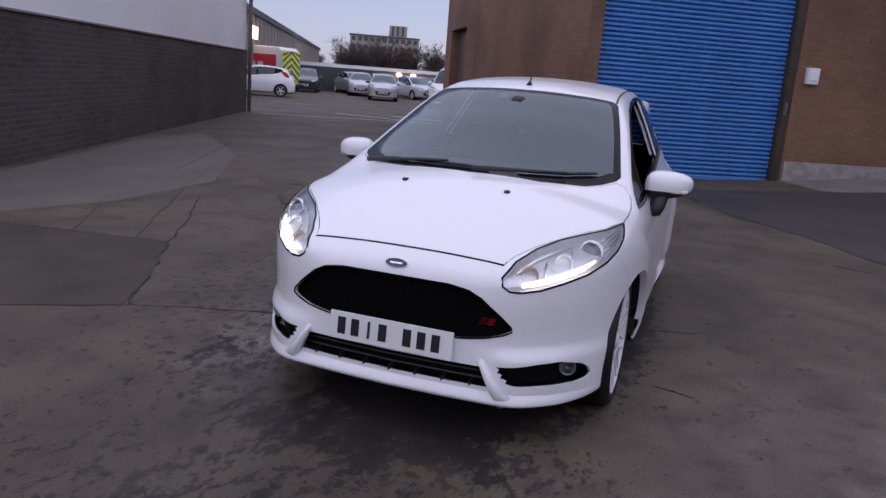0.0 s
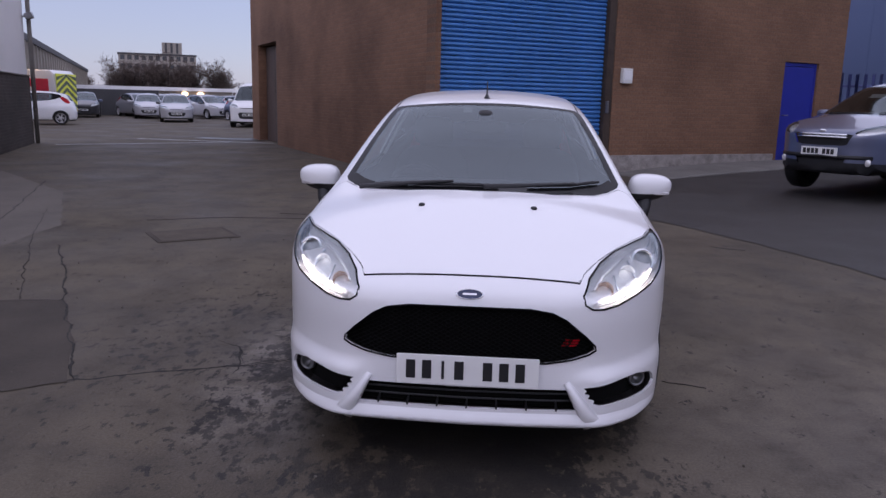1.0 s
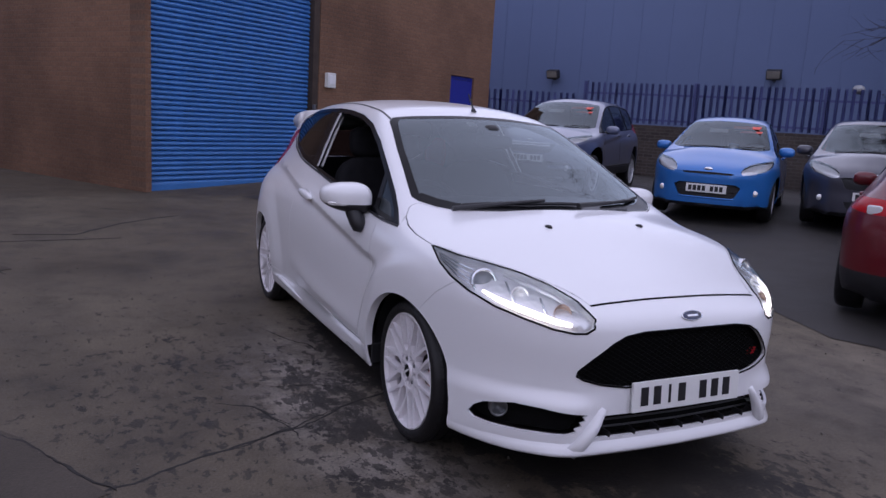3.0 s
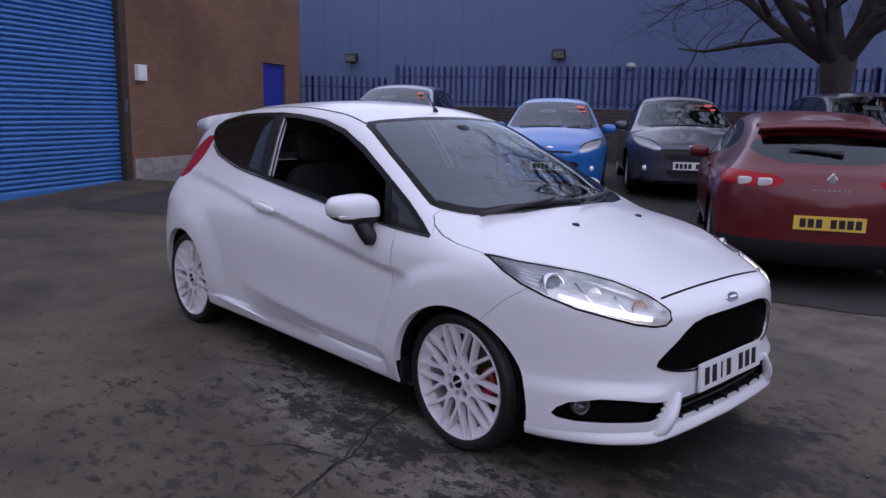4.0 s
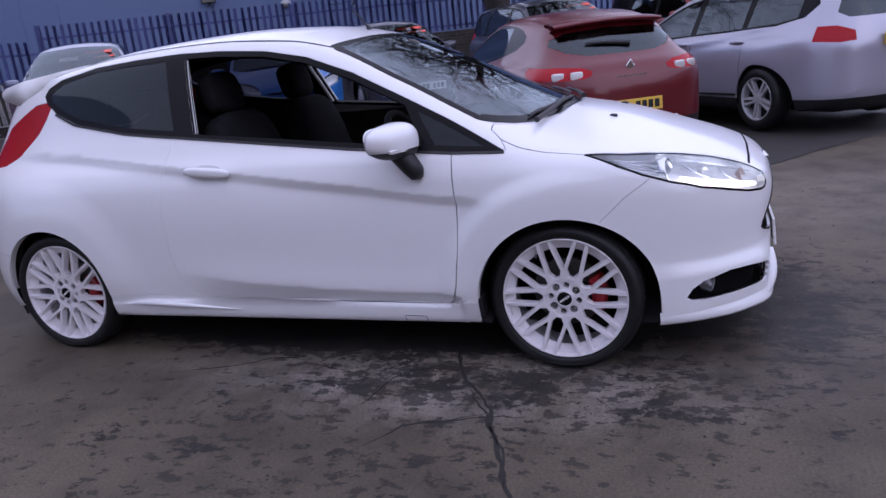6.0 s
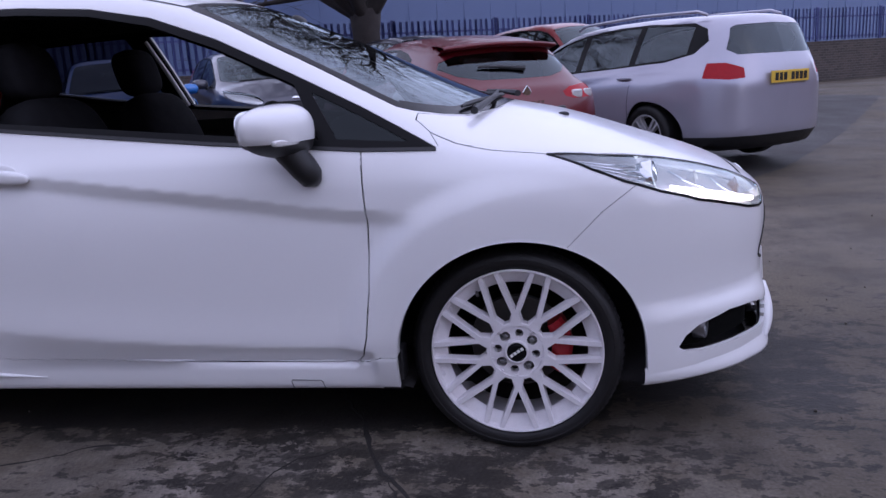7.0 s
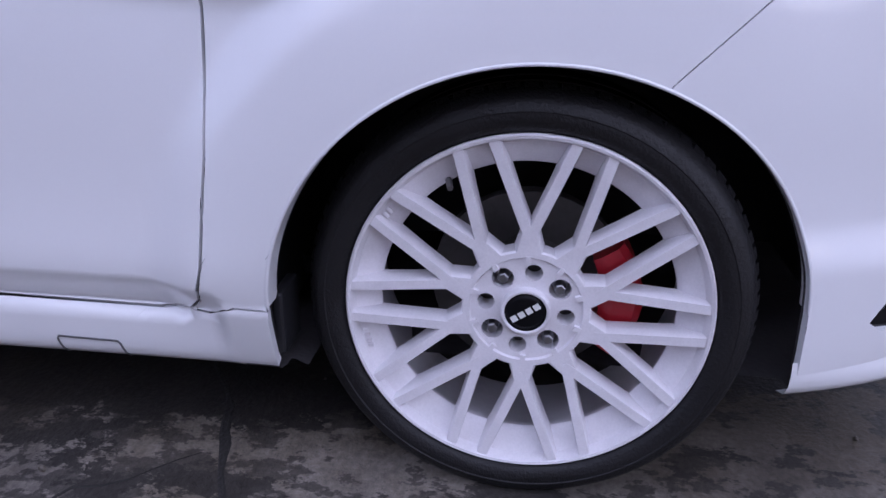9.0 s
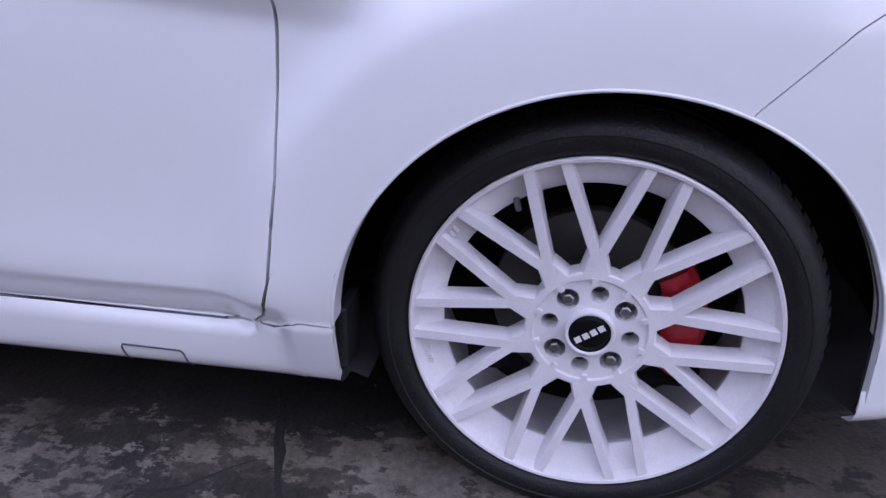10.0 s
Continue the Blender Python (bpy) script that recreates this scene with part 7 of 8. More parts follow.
estate = make_car("silver_estate", "silver lilac estate car with roof rails", parked((4.80, -3.58), (0.80, 0.60), 2.36, False), facing(0.80, 0.60), P_SILVER, UPRIGHT, LONG_Y, LONG_Z, 1.06, 0.32, DLO_LONG, ((-0.72, 0.05), (0.13, 0.85), (0.95, 1.52)), EST_TAIL, valance=0.30, card=False)
make_car("red_small_van", "dull red small car with upright back", (11.2, -1.6, ground_z(11.2, -1.6)), facing(*OUT), paint("dull_red_paint", (0.22, 0.02, 0.02), 0.05, 0.4), UPRIGHT, MPV_Y, [0.18, 0.68, 1.12, 1.72], 1.0, 0.31, DLO_LONG, ((-0.72, 0.05), (0.13, 0.85)), lod=1, card=False)
make_car("silver_hatchback", "silver hatchback parked beyond the estate car", (12.6, -3.9, ground_z(12.6, -3.9)), facing(-0.5, -0.87), P_BRIGHT, FIVE, BIG_Y, BIG_Z, 1.04, 0.31, lod=1, card=False)
# roof rails of the estate, badge and rear wiper of the coupe
lw = warp_of(LONG_Y, LONG_Z, 1.06)
for sx in (-1, 1):
    bm = bmesh.new()
    tube(bm, [lw((sx * 0.53, -0.1, 1.40)), lw((sx * 0.52, -0.02, 1.445)), lw((sx * 0.50, 0.8, 1.462)), lw((sx * 0.49, 1.5, 1.435)), lw((sx * 0.49, 1.58, 1.395))], 0.016, 8)
    part("roof_rail", bm, P_SILVER, estate, smooth=True)
cw = warp_of([-2.15, -1.32, -0.15, 0.7, 1.32, 2.14], [0.17, 0.66, 1.0, 1.43], 1.05)
q, n = skin_point(COUPE, (0, 2.3, 0.86), (0, -1, 0))
bm = bmesh.new()
prism(bm, [(0, -0.055), (0.042, 0), (0, 0.055), (-0.042, 0)], 0.012, Matrix.Translation(cw(q)) @ pose(0, 0, 0, 90, 0, 180), 0.004)
part("rear_badge", fix(bm), M["chrome"], red, "chrome diamond badge")
for k in range(8):
    q, n = skin_point(COUPE, (-0.12 + 0.034 * k, 2.3, 0.765), (0, -1, 0))
    part("lettering_bar", box_bm((0.022, 0.004, 0.014), Matrix.Translation(cw(q + Vector((0, 0.001, 0))))), M["chrome"], red)
bm = bmesh.new()
pts = []
for x, z in ((-0.10, 1.06), (0.10, 1.085), (0.28, 1.095)):
    q, n = skin_point(COUPE, (x, 2.3, z), (0, -1, 0))
    pts.append(cw(q + n * 0.015))
tube(bm, pts, [0.02, 0.014, 0.009], 8)
part("rear_wiper", bm, M["black_plastic"], red)
for sx in (-1, 1):
    for k in (0, 1):
        q, n = skin_point(COUPE, (sx * (0.46 + 0.14 * k), 2.3, 0.815), (0, -1, 0))
        part("tail_lamp_cell", superball(bmesh.new(), (0.055, 0.012, 0.034), 0.4, Matrix.Translation(cw(q)) @ pose(0, 0, 0, 0, 0, -sx * (10 + 14 * k))), M["lamp_silver"], red, "clear silver lamp cell", smooth=True)
bm = bmesh.new()
rows = []
for k in range(17):
    x = -0.50 + k / 16
    e = 1 - (abs(x) / 0.5) ** 4
    rows.append([bm.verts.new(cw(p)) for p in ((x, 1.30, 1.345 - 0.12 * x * x), (x, 1.52 + 0.05 * e, 1.315 - 0.12 * x * x), (x, 1.53 + 0.05 * e, 1.29 - 0.12 * x * x), (x, 1.36, 1.25 - 0.1 * x * x))])
for r, q in zip(rows, rows[1:]):
    for k in range(4):
        bm.faces.new((r[k], r[(k + 1) % 4], q[(k + 1) % 4], q[k]))
part("roof_spoiler", fix(bm), P_RED, red, smooth=True)


# fronts of the cars that face the yard: grille bars, fog lamps, roof rails
def front_strip(car, w, Q, x0, x1, z, r, mat, name, out=0.006):
    bm = bmesh.new()
    pts = [skin_point(Q, (x, -2.4, z), (0, 1, 0))[0] + Vector((0, -out, 0)) for x in np.linspace(x0, x1, 9)]
    tube(bm, [w(p) for p in pts], r, 6)
    part(name, bm, mat, car, smooth=True)


def front_round(car, w, Q, x, z, r, name):
    q, n = skin_point(Q, (x, -2.4, z), (0, 1, 0))
    bm = superball(bmesh.new(), (r, 0.02, r), 1.0, Matrix.Translation(w(q)))
    part(name, bm, M["lamp_silver"], car, smooth=True)


sw, bw = warp_of(SUV_Y, SUV_Z, 1.06), warp_of(ANCHOR_Y, ANCHOR_Z, 1.0)
dw = warp_of(BIG_Y, BIG_Z, 1.05)
for z in (0.60, 0.64):
    front_strip(suv, sw, UPRIGHT, -0.33, 0.33, z, 0.016, M["chrome"], "grille_bar", 0.0)
front_strip(suv, sw, UPRIGHT, -0.60, 0.60, 0.375, 0.03, M["black_plastic"], "bumper_strip", 0.0)
for sx in (-1, 1):
    front_round(suv, sw, UPRIGHT, sx * 0.56, 0.32, 0.05, "fog_lamp")
    front_round(blue, bw, FIVE, sx * 0.60, 0.40, 0.042, "fog_lamp")
    front_round(darkh, dw, FIVE, sx * 0.60, 0.38, 0.042, "fog_lamp")
for z, r in ((0.305, 0.014), (0.40, 0.006)):
    front_strip(blue, bw, FIVE, -0.36, 0.36, z, r, P_BLUE if z < 0.35 else M["black_plastic"], "grille_bar", -0.004)


# ---- trees ----
M["bark"] = material("dark_bark", (0.034, 0.027, 0.025), 0.9, 0, 0.35, 5, 60, 0.6)
M["far_twig"] = material("brown_far_twigs", (0.085, 0.062, 0.052), 0.9, 0, 0.25, 5, 60, 0.2)
M["twig"] = material("dark_twigs", (0.040, 0.032, 0.030), 0.9, 0, 0.25, 5, 60, 0.2)


def limb_pts(start, way, length, n, wobble, lift, rnd):
    p, d, pts = Vector(start), Vector(way).normalized(), [Vector(start)]
    for k in range(n):
        d = (d + Vector((rnd.uniform(-1, 1), rnd.uniform(-1, 1), rnd.uniform(-0.6, 0.6))) * wobble + Vector((0, 0, lift))).normalized()
        p = p + d * length / n
        pts.append(p.copy())
    return pts, d


def grow(bm_limb, bm_twig, start, way, length, r0, level, rnd, deep, least=0.005):
    n = 7 if level < 2 else 5
    pts, d = limb_pts(start, way, length, n, 0.20 + 0.05 * level, 0.20 if level == 0 else 0.05 if level == 1 else -0.02, rnd)
    target = bm_limb if level < 2 else bm_twig
    tube(target, pts, [r0 * (1 - 0.75 * k / n) for k in range(n + 1)], 9 if level == 0 else 6 if level == 1 else 3, caps=False)
    if level >= deep:
        return
    kids = (9, 6, 5, 4, 3)[min(level, 4)]
    for k in range(kids):
        t = rnd.uniform(0.3, 1.0) if level else 0.1 + 0.9 * (k + rnd.random()) / kids
        i = min(n - 1, int(t * n))
        base = pts[i].lerp(pts[i + 1], t * n - i if i < n else 0)
        side = Vector((rnd.uniform(-1, 1), rnd.uniform(-1, 1), rnd.uniform(-0.35, 0.7)))
        w = (pts[i + 1] - pts[i]).normalized() * 0.7 + side.normalized() * 0.85
        grow(bm_limb, bm_twig, base, w, length * rnd.uniform(0.45, 0.7), max(r0 * (1 - 0.75 * t) * 0.65, least), level + 1, rnd, deep, least)


def bare_tree(name, label, at, height, girth, seed, fork, limbs, deep=4, lean=(0, 0), group="", least=0.005, twigs="twig"):
    rnd = random.Random(seed)
    tree = thing(name, label, "tree", at, 0, group)
    trunk, twig = bmesh.new(), bmesh.new()
    pts = [Vector((lean[0] * k / 5, lean[1] * k / 5, -0.3 + (fork + 0.3) * k / 5)) + Vector((rnd.uniform(-0.04, 0.04), rnd.uniform(-0.04, 0.04), 0)) for k in range(6)]
    tube(trunk, pts, [girth * g for g in (1.35, 1.08, 0.98, 0.98, 1.10, 1.30)], 16)
    for k in range(limbs):
        a = math.tau * k / limbs + rnd.uniform(-0.3, 0.3)
        out = rnd.uniform(0.75, 1.15) if k < limbs - 2 else 0.35
        grow(trunk, twig, pts[-1] - Vector((0, 0, 0.25)), (math.cos(a) * out, math.sin(a) * out, rnd.uniform(0.5, 0.95)), (height - fork) * rnd.uniform(0.6, 0.85), girth * rnd.uniform(0.5, 0.7), 0, rnd, deep, least)
    part("trunk", trunk, M["bark"], tree, "dark rough trunk and limbs", smooth=True)
    part("crown", twig, M[twigs], tree, "bare crown of fine twigs")["kind"] = "stuff"
    return tree


bare_tree("bare_tree", "large bare winter tree with a forked dark trunk", (13.43, 2.45, ground_z(13.4, 2.4)), 11.0, 0.27, 11, 2.35, 8, 4, (0.1, 0.1))

# ---- the far car park and skyline ----
M["far_clad"] = material("tan_ribbed_cladding", (0.30, 0.27, 0.235), 0.7, 0, 0.08, 0.3, 8, 0.05)
M["far_roof"] = material("dark_roof_edge", (0.06, 0.06, 0.065), 0.7, 0, 0.15, 1, 10, 0.05)
M["lit_sign"] = material("lit_shop_sign", (1.0, 0.72, 0.42), 0.5, 0, 0, 1, 1, 0, emit=2.2)
FWH = wall_frame((-19.5, 22.5, 0), (-30.5, 61, 0))
warehouse = new("warehouse")
warehouse.matrix_world = FWH
tagged(warehouse, "long tan ribbed warehouse with a dark roof edge", "warehouse")
part("wall", box_bm((80, 14, 4.6), pose(40, 7.05, 1.9)), M["far_clad"], warehouse)
part("roof", box_bm((80.4, 14.4, 0.35), pose(40, 7.05, 4.38)), M["far_roof"], warehouse)
me = None
for k in range(44):
    if me is None:
        o = part("rib", box_bm((0.16, 0.10, 4.2), pose(0, -0.05, 2.1)), M["far_clad"], warehouse)
        me = o.data
    else:
        o = new("rib", me)
        o.parent = warehouse
    o.location = (0.9 + 1.8 * k, 0, 0)
sign = part("sign", box_bm((2.2, 0.12, 0.7), pose(11.5, -0.16, 3.2), 0.03), M["lit_sign"], warehouse, "warm lit sign panel")

M["tower"] = material("tan_tower_concrete", (0.30, 0.27, 0.24), 0.85, 0, 0.1, 0.2, 3, 0)
M["tower_glass"] = material("dark_window_panes", (0.05, 0.055, 0.065), 0.25, 0, 0.2, 0.5, 5, 0)
TWM = wall_frame((-91.5, 172.7, 0), (15.95, 7.46, 0))
tower = new("tower_block")
tower.matrix_world = TWM
tagged(tower, "tan tower block with a rooftop plant room", "tower block")
part("wall", box_bm((17.6, 12, 12.2), pose(8.8, 6, 4.9)), M["tower"], tower)
part("roof", box_bm((18.0, 12.4, 0.4), pose(8.8, 6, 11.1)), M["far_roof"], tower)
part("plant_room", box_bm((4.6, 5, 2.9), pose(12.2, 5, 12.7)), M["far_clad"], tower)
for k in range(3):
    part("vent_fin", box_bm((0.5, 0.2, 2.4), pose(10.8 + 1.3 * k, 2.45, 12.8)), M["far_roof"], tower)
me = None
for r in range(5):
    for k in range(11):
        if me is None:
            o = part("window", box_bm((0.95, 0.12, 1.05), pose(0, -0.03, 0)), M["tower_glass"], tower)
            me = o.data
        else:
            o = new("window", me)
            o.parent = tower
        o.location = (0.9 + 1.58 * k, 0, 2.2 + 2.0 * r)

low = new("low_shop")
low.matrix_world = wall_frame((-36, 57.3, 0), (14, 7, 0))
tagged(low, "low pale shop building beyond the parked cars", "shop")
part("wall", box_bm((13, 6, 1.9), pose(6.5, 3, 0.9)), M["far_clad"], low)
part("roof", box_bm((13.6, 6.6, 0.3), pose(6.5, 3, 1.95)), M["white_clad"], low)
for x in (8.9, 10.2):
    part("lamp", superball(bmesh.new(), (0.28, 0.1, 0.2), 0.8, pose(x, -0.4, 1.55)), M["lit_sign"], low, "warm lit lamp", smooth=True)
bins = link_mesh("dark_hoarding", box_bm((5.2, 0.3, 1.7), pose(0, 0, 0.85), 0.02), M["far_roof"])
bins.matrix_world = pose(-25.5, 44.5, 0, 0, 0, 20)
tagged(bins, "dark site hoarding beyond the emergency van", "hoarding")
for k, (x, y, h, g) in enumerate(((-51.5, 99, 5.6, 0.22), (-48.0, 102, 6.0, 0.24), (-45.0, 103, 5.4, 0.2), (-42, 106, 5.4, 0.2), (-62, 104, 4.2, 0.2), (-54, 101, 4.6, 0.2))):
    bare_tree("far_tree", "bare brown tree far beyond the car park", (x, y, 0), h, g, 40 + k, 1.0, 9, 3, group="far trees", least=0.03, twigs="far_twig")
bank = bmesh.new()
rr = random.Random(5)
for k in range(420):
    x = rr.uniform(-70, -36)
    y = 104 + rr.uniform(-3, 3)
    h = rr.uniform(1.2, 3.6)
    a = rr.uniform(-0.5, 0.5)
    tube(bank, [(x, y, 0), (x + a, y, h * 0.6), (x + a * 2.2, y + rr.uniform(-0.4, 0.4), h)], [0.10, 0.07, 0.01], 4, caps=False)
hedge = link_mesh("far_scrub", bank, M["far_twig"])
tagged(hedge, "brown leafless scrub along the far edge", "scrub", kind="stuff")

# emergency van with a chevron back
M["van_white"] = material("white_van_paint", (0.72, 0.72, 0.73), 0.4, 0, 0.04, 2, 60, 0, 0.4)
M["van_red"] = material("red_van_panel", (0.55, 0.03, 0.06), 0.4, 0, 0.06, 2, 60, 0, 0.4)
M["chevron_yellow"] = material("chevron_yellow", (0.72, 0.75, 0.05), 0.4, 0, 0.05, 2, 60, 0)
M["chevron_green"] = material("chevron_dark", (0.07, 0.10, 0.05), 0.4, 0, 0.05, 2, 60, 0)
van = thing("emergency_van", "white and red emergency van with yellow chevron back", "van", (-25.6, 34.8, 0), 0)
van.matrix_world = wall_frame((-28.74, 32.85, 0), (1.0, 0.03, 0))
bm = bmesh.new()
prism(bm, [(0, 0.35), (5.9, 0.35), (5.98, 1.2), (5.9, 2.35), (5.7, 2.52), (1.6, 2.52), (1.0, 1.55), (0.1, 1.25), (-0.05, 0.7)], 2.0, pose(0, 2.0, 0, 90), 0.05)
part("body", fix(bm), M["van_white"], van)
part("red_panel", box_bm((4.0, 0.02, 1.05), pose(3.6, -0.012, 1.55)), M["van_red"], van)
for k in range(5):
    part("lettering_bar", box_bm((0.34, 0.012, 0.32), pose(2.6 + 0.5 * k, -0.030, 1.5)), M["plate_white"], van)
back = part("chevron_board", box_bm((0.03, 1.9, 1.85), pose(5.995, 1.0, 1.42)), M["chevron_yellow"], van)
for s in (0, 1):
    for k in range(6):
        bm = bmesh.new()
        y0, y1 = (0.06, 0.99) if s == 0 else (1.94, 1.01)
        z0 = 0.50 + 0.36 * k - 0.3
        prism(bm, [(y0, max(z0, 0.5)), (y1, min(max(z0 + 0.55, 0.5), 2.33)), (y1, min(z0 + 0.73, 2.33)), (y0, min(max(z0 + 0.18, 0.5), 2.33))], 0.012, Matrix(((0, 0, 1, 6.011), (1, 0, 0, 0), (0, 1, 0, 0), (0, 0, 0, 1))))
        part("chevron_stripe", fix(bm), M["chevron_green"], back)
part("rear_step", box_bm((0.25, 1.9, 0.16), pose(6.05, 1.0, 0.42), 0.02), M["black_plastic"], van)
for x in (1.0, 4.8):
    for y in (0.05, 1.95):
        fit_wheel(van, pose(x, y, 0.34, 0, 0, -90 if y < 1 else 90) @ Matrix.Diagonal((0.34, 0.34, 0.34, 1)))

# parked cars far off: one pattern copied, its colour varied from car to car
def varied_paint():
    m = material("assorted_paint", (0.4, 0.4, 0.42), 0.3, 0.3, 0, 1, 1, 0, 0.8)
    nt = m.node_tree
    oi = nt.nodes.new("ShaderNodeObjectInfo")
    r = nt.nodes.new("ShaderNodeValToRGB")
    r.color_ramp.interpolation = "CONSTANT"
    e = r.color_ramp.elements
    e[0].position, e[0].color = 0.0, (0.50, 0.50, 0.53, 1)
    e[1].position, e[1].color = 0.3, (0.70, 0.70, 0.71, 1)
    for p, c in ((0.55, (0.25, 0.26, 0.29)), (0.72, (0.07, 0.09, 0.16)), (0.85, (0.04, 0.04, 0.045))):
        q = e.new(p)
        q.color = (*c, 1)
    nt.links.new(oi.outputs["Random"], r.inputs[0])
    nt.links.new(r.outputs[0], nt.nodes["Principled BSDF"].inputs["Base Color"])
    return m


P_MIX = varied_paint()
far_car = make_car("parked_car", "parked car in the far row", (-24.6, 45.5, 0), facing(0.45, -0.9), P_MIX, FIVE, BIG_Y, BIG_Z, 1.03, 0.31, lod=1, card=False, res=(64, 40, 16), group="cars in the far park")
for x, y, hx, hy in ((-21.5, 40.5, 0.45, -0.9), (-17.7, 35.8, 0.42, -0.9), (-28.2, 46.5, 0.4, -0.9), (-18.3, 42.0, 0.75, -0.65), (-16.8, 44.2, 0.75, -0.65), (-19.8, 45.8, 0.75, -0.65), (-15.3, 46.4, 0.75, -0.65), (-13.8, 41.2, 0.75, -0.65), (-22.4, 51.0, 0.75, -0.65), (-18.4, 51.5, 0.75, -0.65), (-14.4, 38.6, 0.75, -0.65), (-14.6, 50.5, 0.75, -0.65), (-26.0, 52.5, 0.75, -0.65), (-25.0, 39.6, 0.45, -0.9), (-23.2, 42.8, 0.75, -0.65), (-20.6, 49.0, 0.75, -0.65), (-30.0, 50.0, 0.75, -0.65), (-27.6, 56.0, 0.75, -0.65), (-22.0, 56.5, 0.75, -0.65), (-17.0, 55.5, 0.75, -0.65), (-12.6, 46.2, 0.75, -0.65)):
    copy_thing(far_car, pose(x, y, 0, 0, 0, facing(hx, hy)))
white_car = make_car("white_hatchback_far", "white hatchback parked beside the emergency van", (-20.6, 27.3, 0), facing(-0.85, -0.5), paint("plain_white_paint", (0.75, 0.75, 0.76), 0, 0.3), FIVE, lod=1, card=False, res=(64, 40, 16))
panel_van = make_car("white_panel_van", "white panel van parked behind the workshop", (-11.7, 31.0, 0), facing(0.2, -0.98), M["van_white"], UPRIGHT, [-2.4, -1.6, -0.75, 0.7, 1.6, 2.5], [0.22, 0.85, 1.25, 2.05], 1.1, 0.34, DLO_LONG, ((-0.72, 0.0),), lod=1, card=False, res=(64, 40, 16))
# the painted line and pale wet strip across the far entrance
M["line_white"] = material("worn_white_line", (0.42, 0.42, 0.42), 0.7, 0, 0.3, 5, 60, 0.1)
for k in range(5):
    ln = link_mesh("painted_line", box_bm((1.7, 0.13, 0.006), pose(0, 0, 0.003)), M["line_white"])
    ln.matrix_world = pose(-10.6 + 1.9 * k * 0.87, 18.6 + 1.9 * k * -0.1, 0.001, 0, 0, -6)
    tagged(ln, "worn white painted line on the ground", "road marking", "painted lines", "structure")


# ---- marks on the ground ----
M["tar"] = material("crack_filling_tar", (0.020, 0.018, 0.016), 0.9, 0, 0.3, 20, 120, 0.5)
M["asphalt"] = material("dark_asphalt", (0.044, 0.040, 0.037), 0.68, 0, 0.30, 1.2, 140, 0.5, spec=0.35, rvar=0.18)
M["patch"] = material("dark_patched_concrete", (0.060, 0.050, 0.040), 0.8, 0, 0.35, 2.0, 110, 0.4, spec=0.25)
M["iron_lid"] = material("concrete_filled_lid", (0.086, 0.071, 0.054), 0.8, 0, 0.3, 5.0, 110, 0.4, spec=0.25)
M["pale_concrete"] = material("pale_concrete_bay", (0.122, 0.106, 0.088), 0.85, 0, 0.22, 1.5, 80, 0.4)


def sheet(name, label, poly, mat, lift, cell=0.35):
    """A thin layer of other paving that follows the ground, with an uneven edge."""
    pts = []
    for (xa, ya), (xb, yb) in zip(poly, poly[1:] + poly[:1]):
        n = max(1, int(math.hypot(xb - xa, yb - ya) / 0.12))
        for k in range(n):
            t = k / n
            x, y = xa + (xb - xa) * t, ya + (yb - ya) * t
            w = 0.035
            pts.append((x + w * noise.noise((x * 3, y * 3, 1.3)) + 0.6 * w * noise.noise((x * 11, y * 11, 4.1)), y + w * noise.noise((x * 3, y * 3, 7.7)) + 0.6 * w * noise.noise((x * 11, y * 11, 9.1))))
    bm = bmesh.new()
    vs = [bm.verts.new((x, y, 0)) for x, y in pts]
    es = [bm.edges.new((vs[i], vs[(i + 1) % len(vs)])) for i in range(len(vs))]
    bmesh.ops.triangle_fill(bm, use_beauty=True, edges=es)
    x0, x1 = min(p[0] for p in pts), max(p[0] for p in pts)
    y0, y1 = min(p[1] for p in pts), max(p[1] for p in pts)
    for a, b, no in ((x0, x1, (1, 0, 0)), (y0, y1, (0, 1, 0))):
        for k in range(1, int((b - a) / cell)):
            c = a + cell * k
            bmesh.ops.bisect_plane(bm, geom=bm.verts[:] + bm.edges[:] + bm.faces[:], plane_co=(c, c, 0), plane_no=no)
    for v in bm.verts:
        v.co.z = ground_z(v.co.x, v.co.y) + lift
    ob = link_mesh(name, bm, mat)
    return tagged(ob, label, "paving", kind="structure")


sheet("asphalt_lane", "darker damp asphalt strip before the parked cars", [(0.25, 7.25), (0.75, 6.5), (1.35, 5.2), (2.1, 4.3), (2.75, 3.0), (3.15, 2.1), (3.3, 1.5), (3.05, 0.4), (2.7, -0.7), (3.2, -2.2), (5.0, -3.6), (8, -5.2), (14, -8), (18.5, -2.6), (9.6, 11.3), (8.0, 11.55), (1.2, 7.75)], M["asphalt"], 0.006, 1.5)
sheet("dark_bay", "dark patched bay in the concrete", [(-1.93, -1.38), (-2.4, -0.55), (-2.79, 0.02), (-3.6, -0.14), (-4.5, -0.3), (-4.9, -1.0), (-4.4, -2.9), (-3.2, -2.2)], M["patch"], 0.004, 50)
sheet("pale_bay", "paler smooth concrete bay beside the brick wall", [(-4.55, 0.05), (-4.3, 1.15), (-4.48, 2.8), (-6.0, 5.4), (-8.6, 7.9), (-8.3, 5.9), (-6.2, 1.0), (-5.6, 0.3)], M["pale_concrete"], 0.003, 50)
M["wet"] = material("standing_water_film", (0.040, 0.038, 0.038), 0.28, 0, 0.1, 4, 30, 0.0)
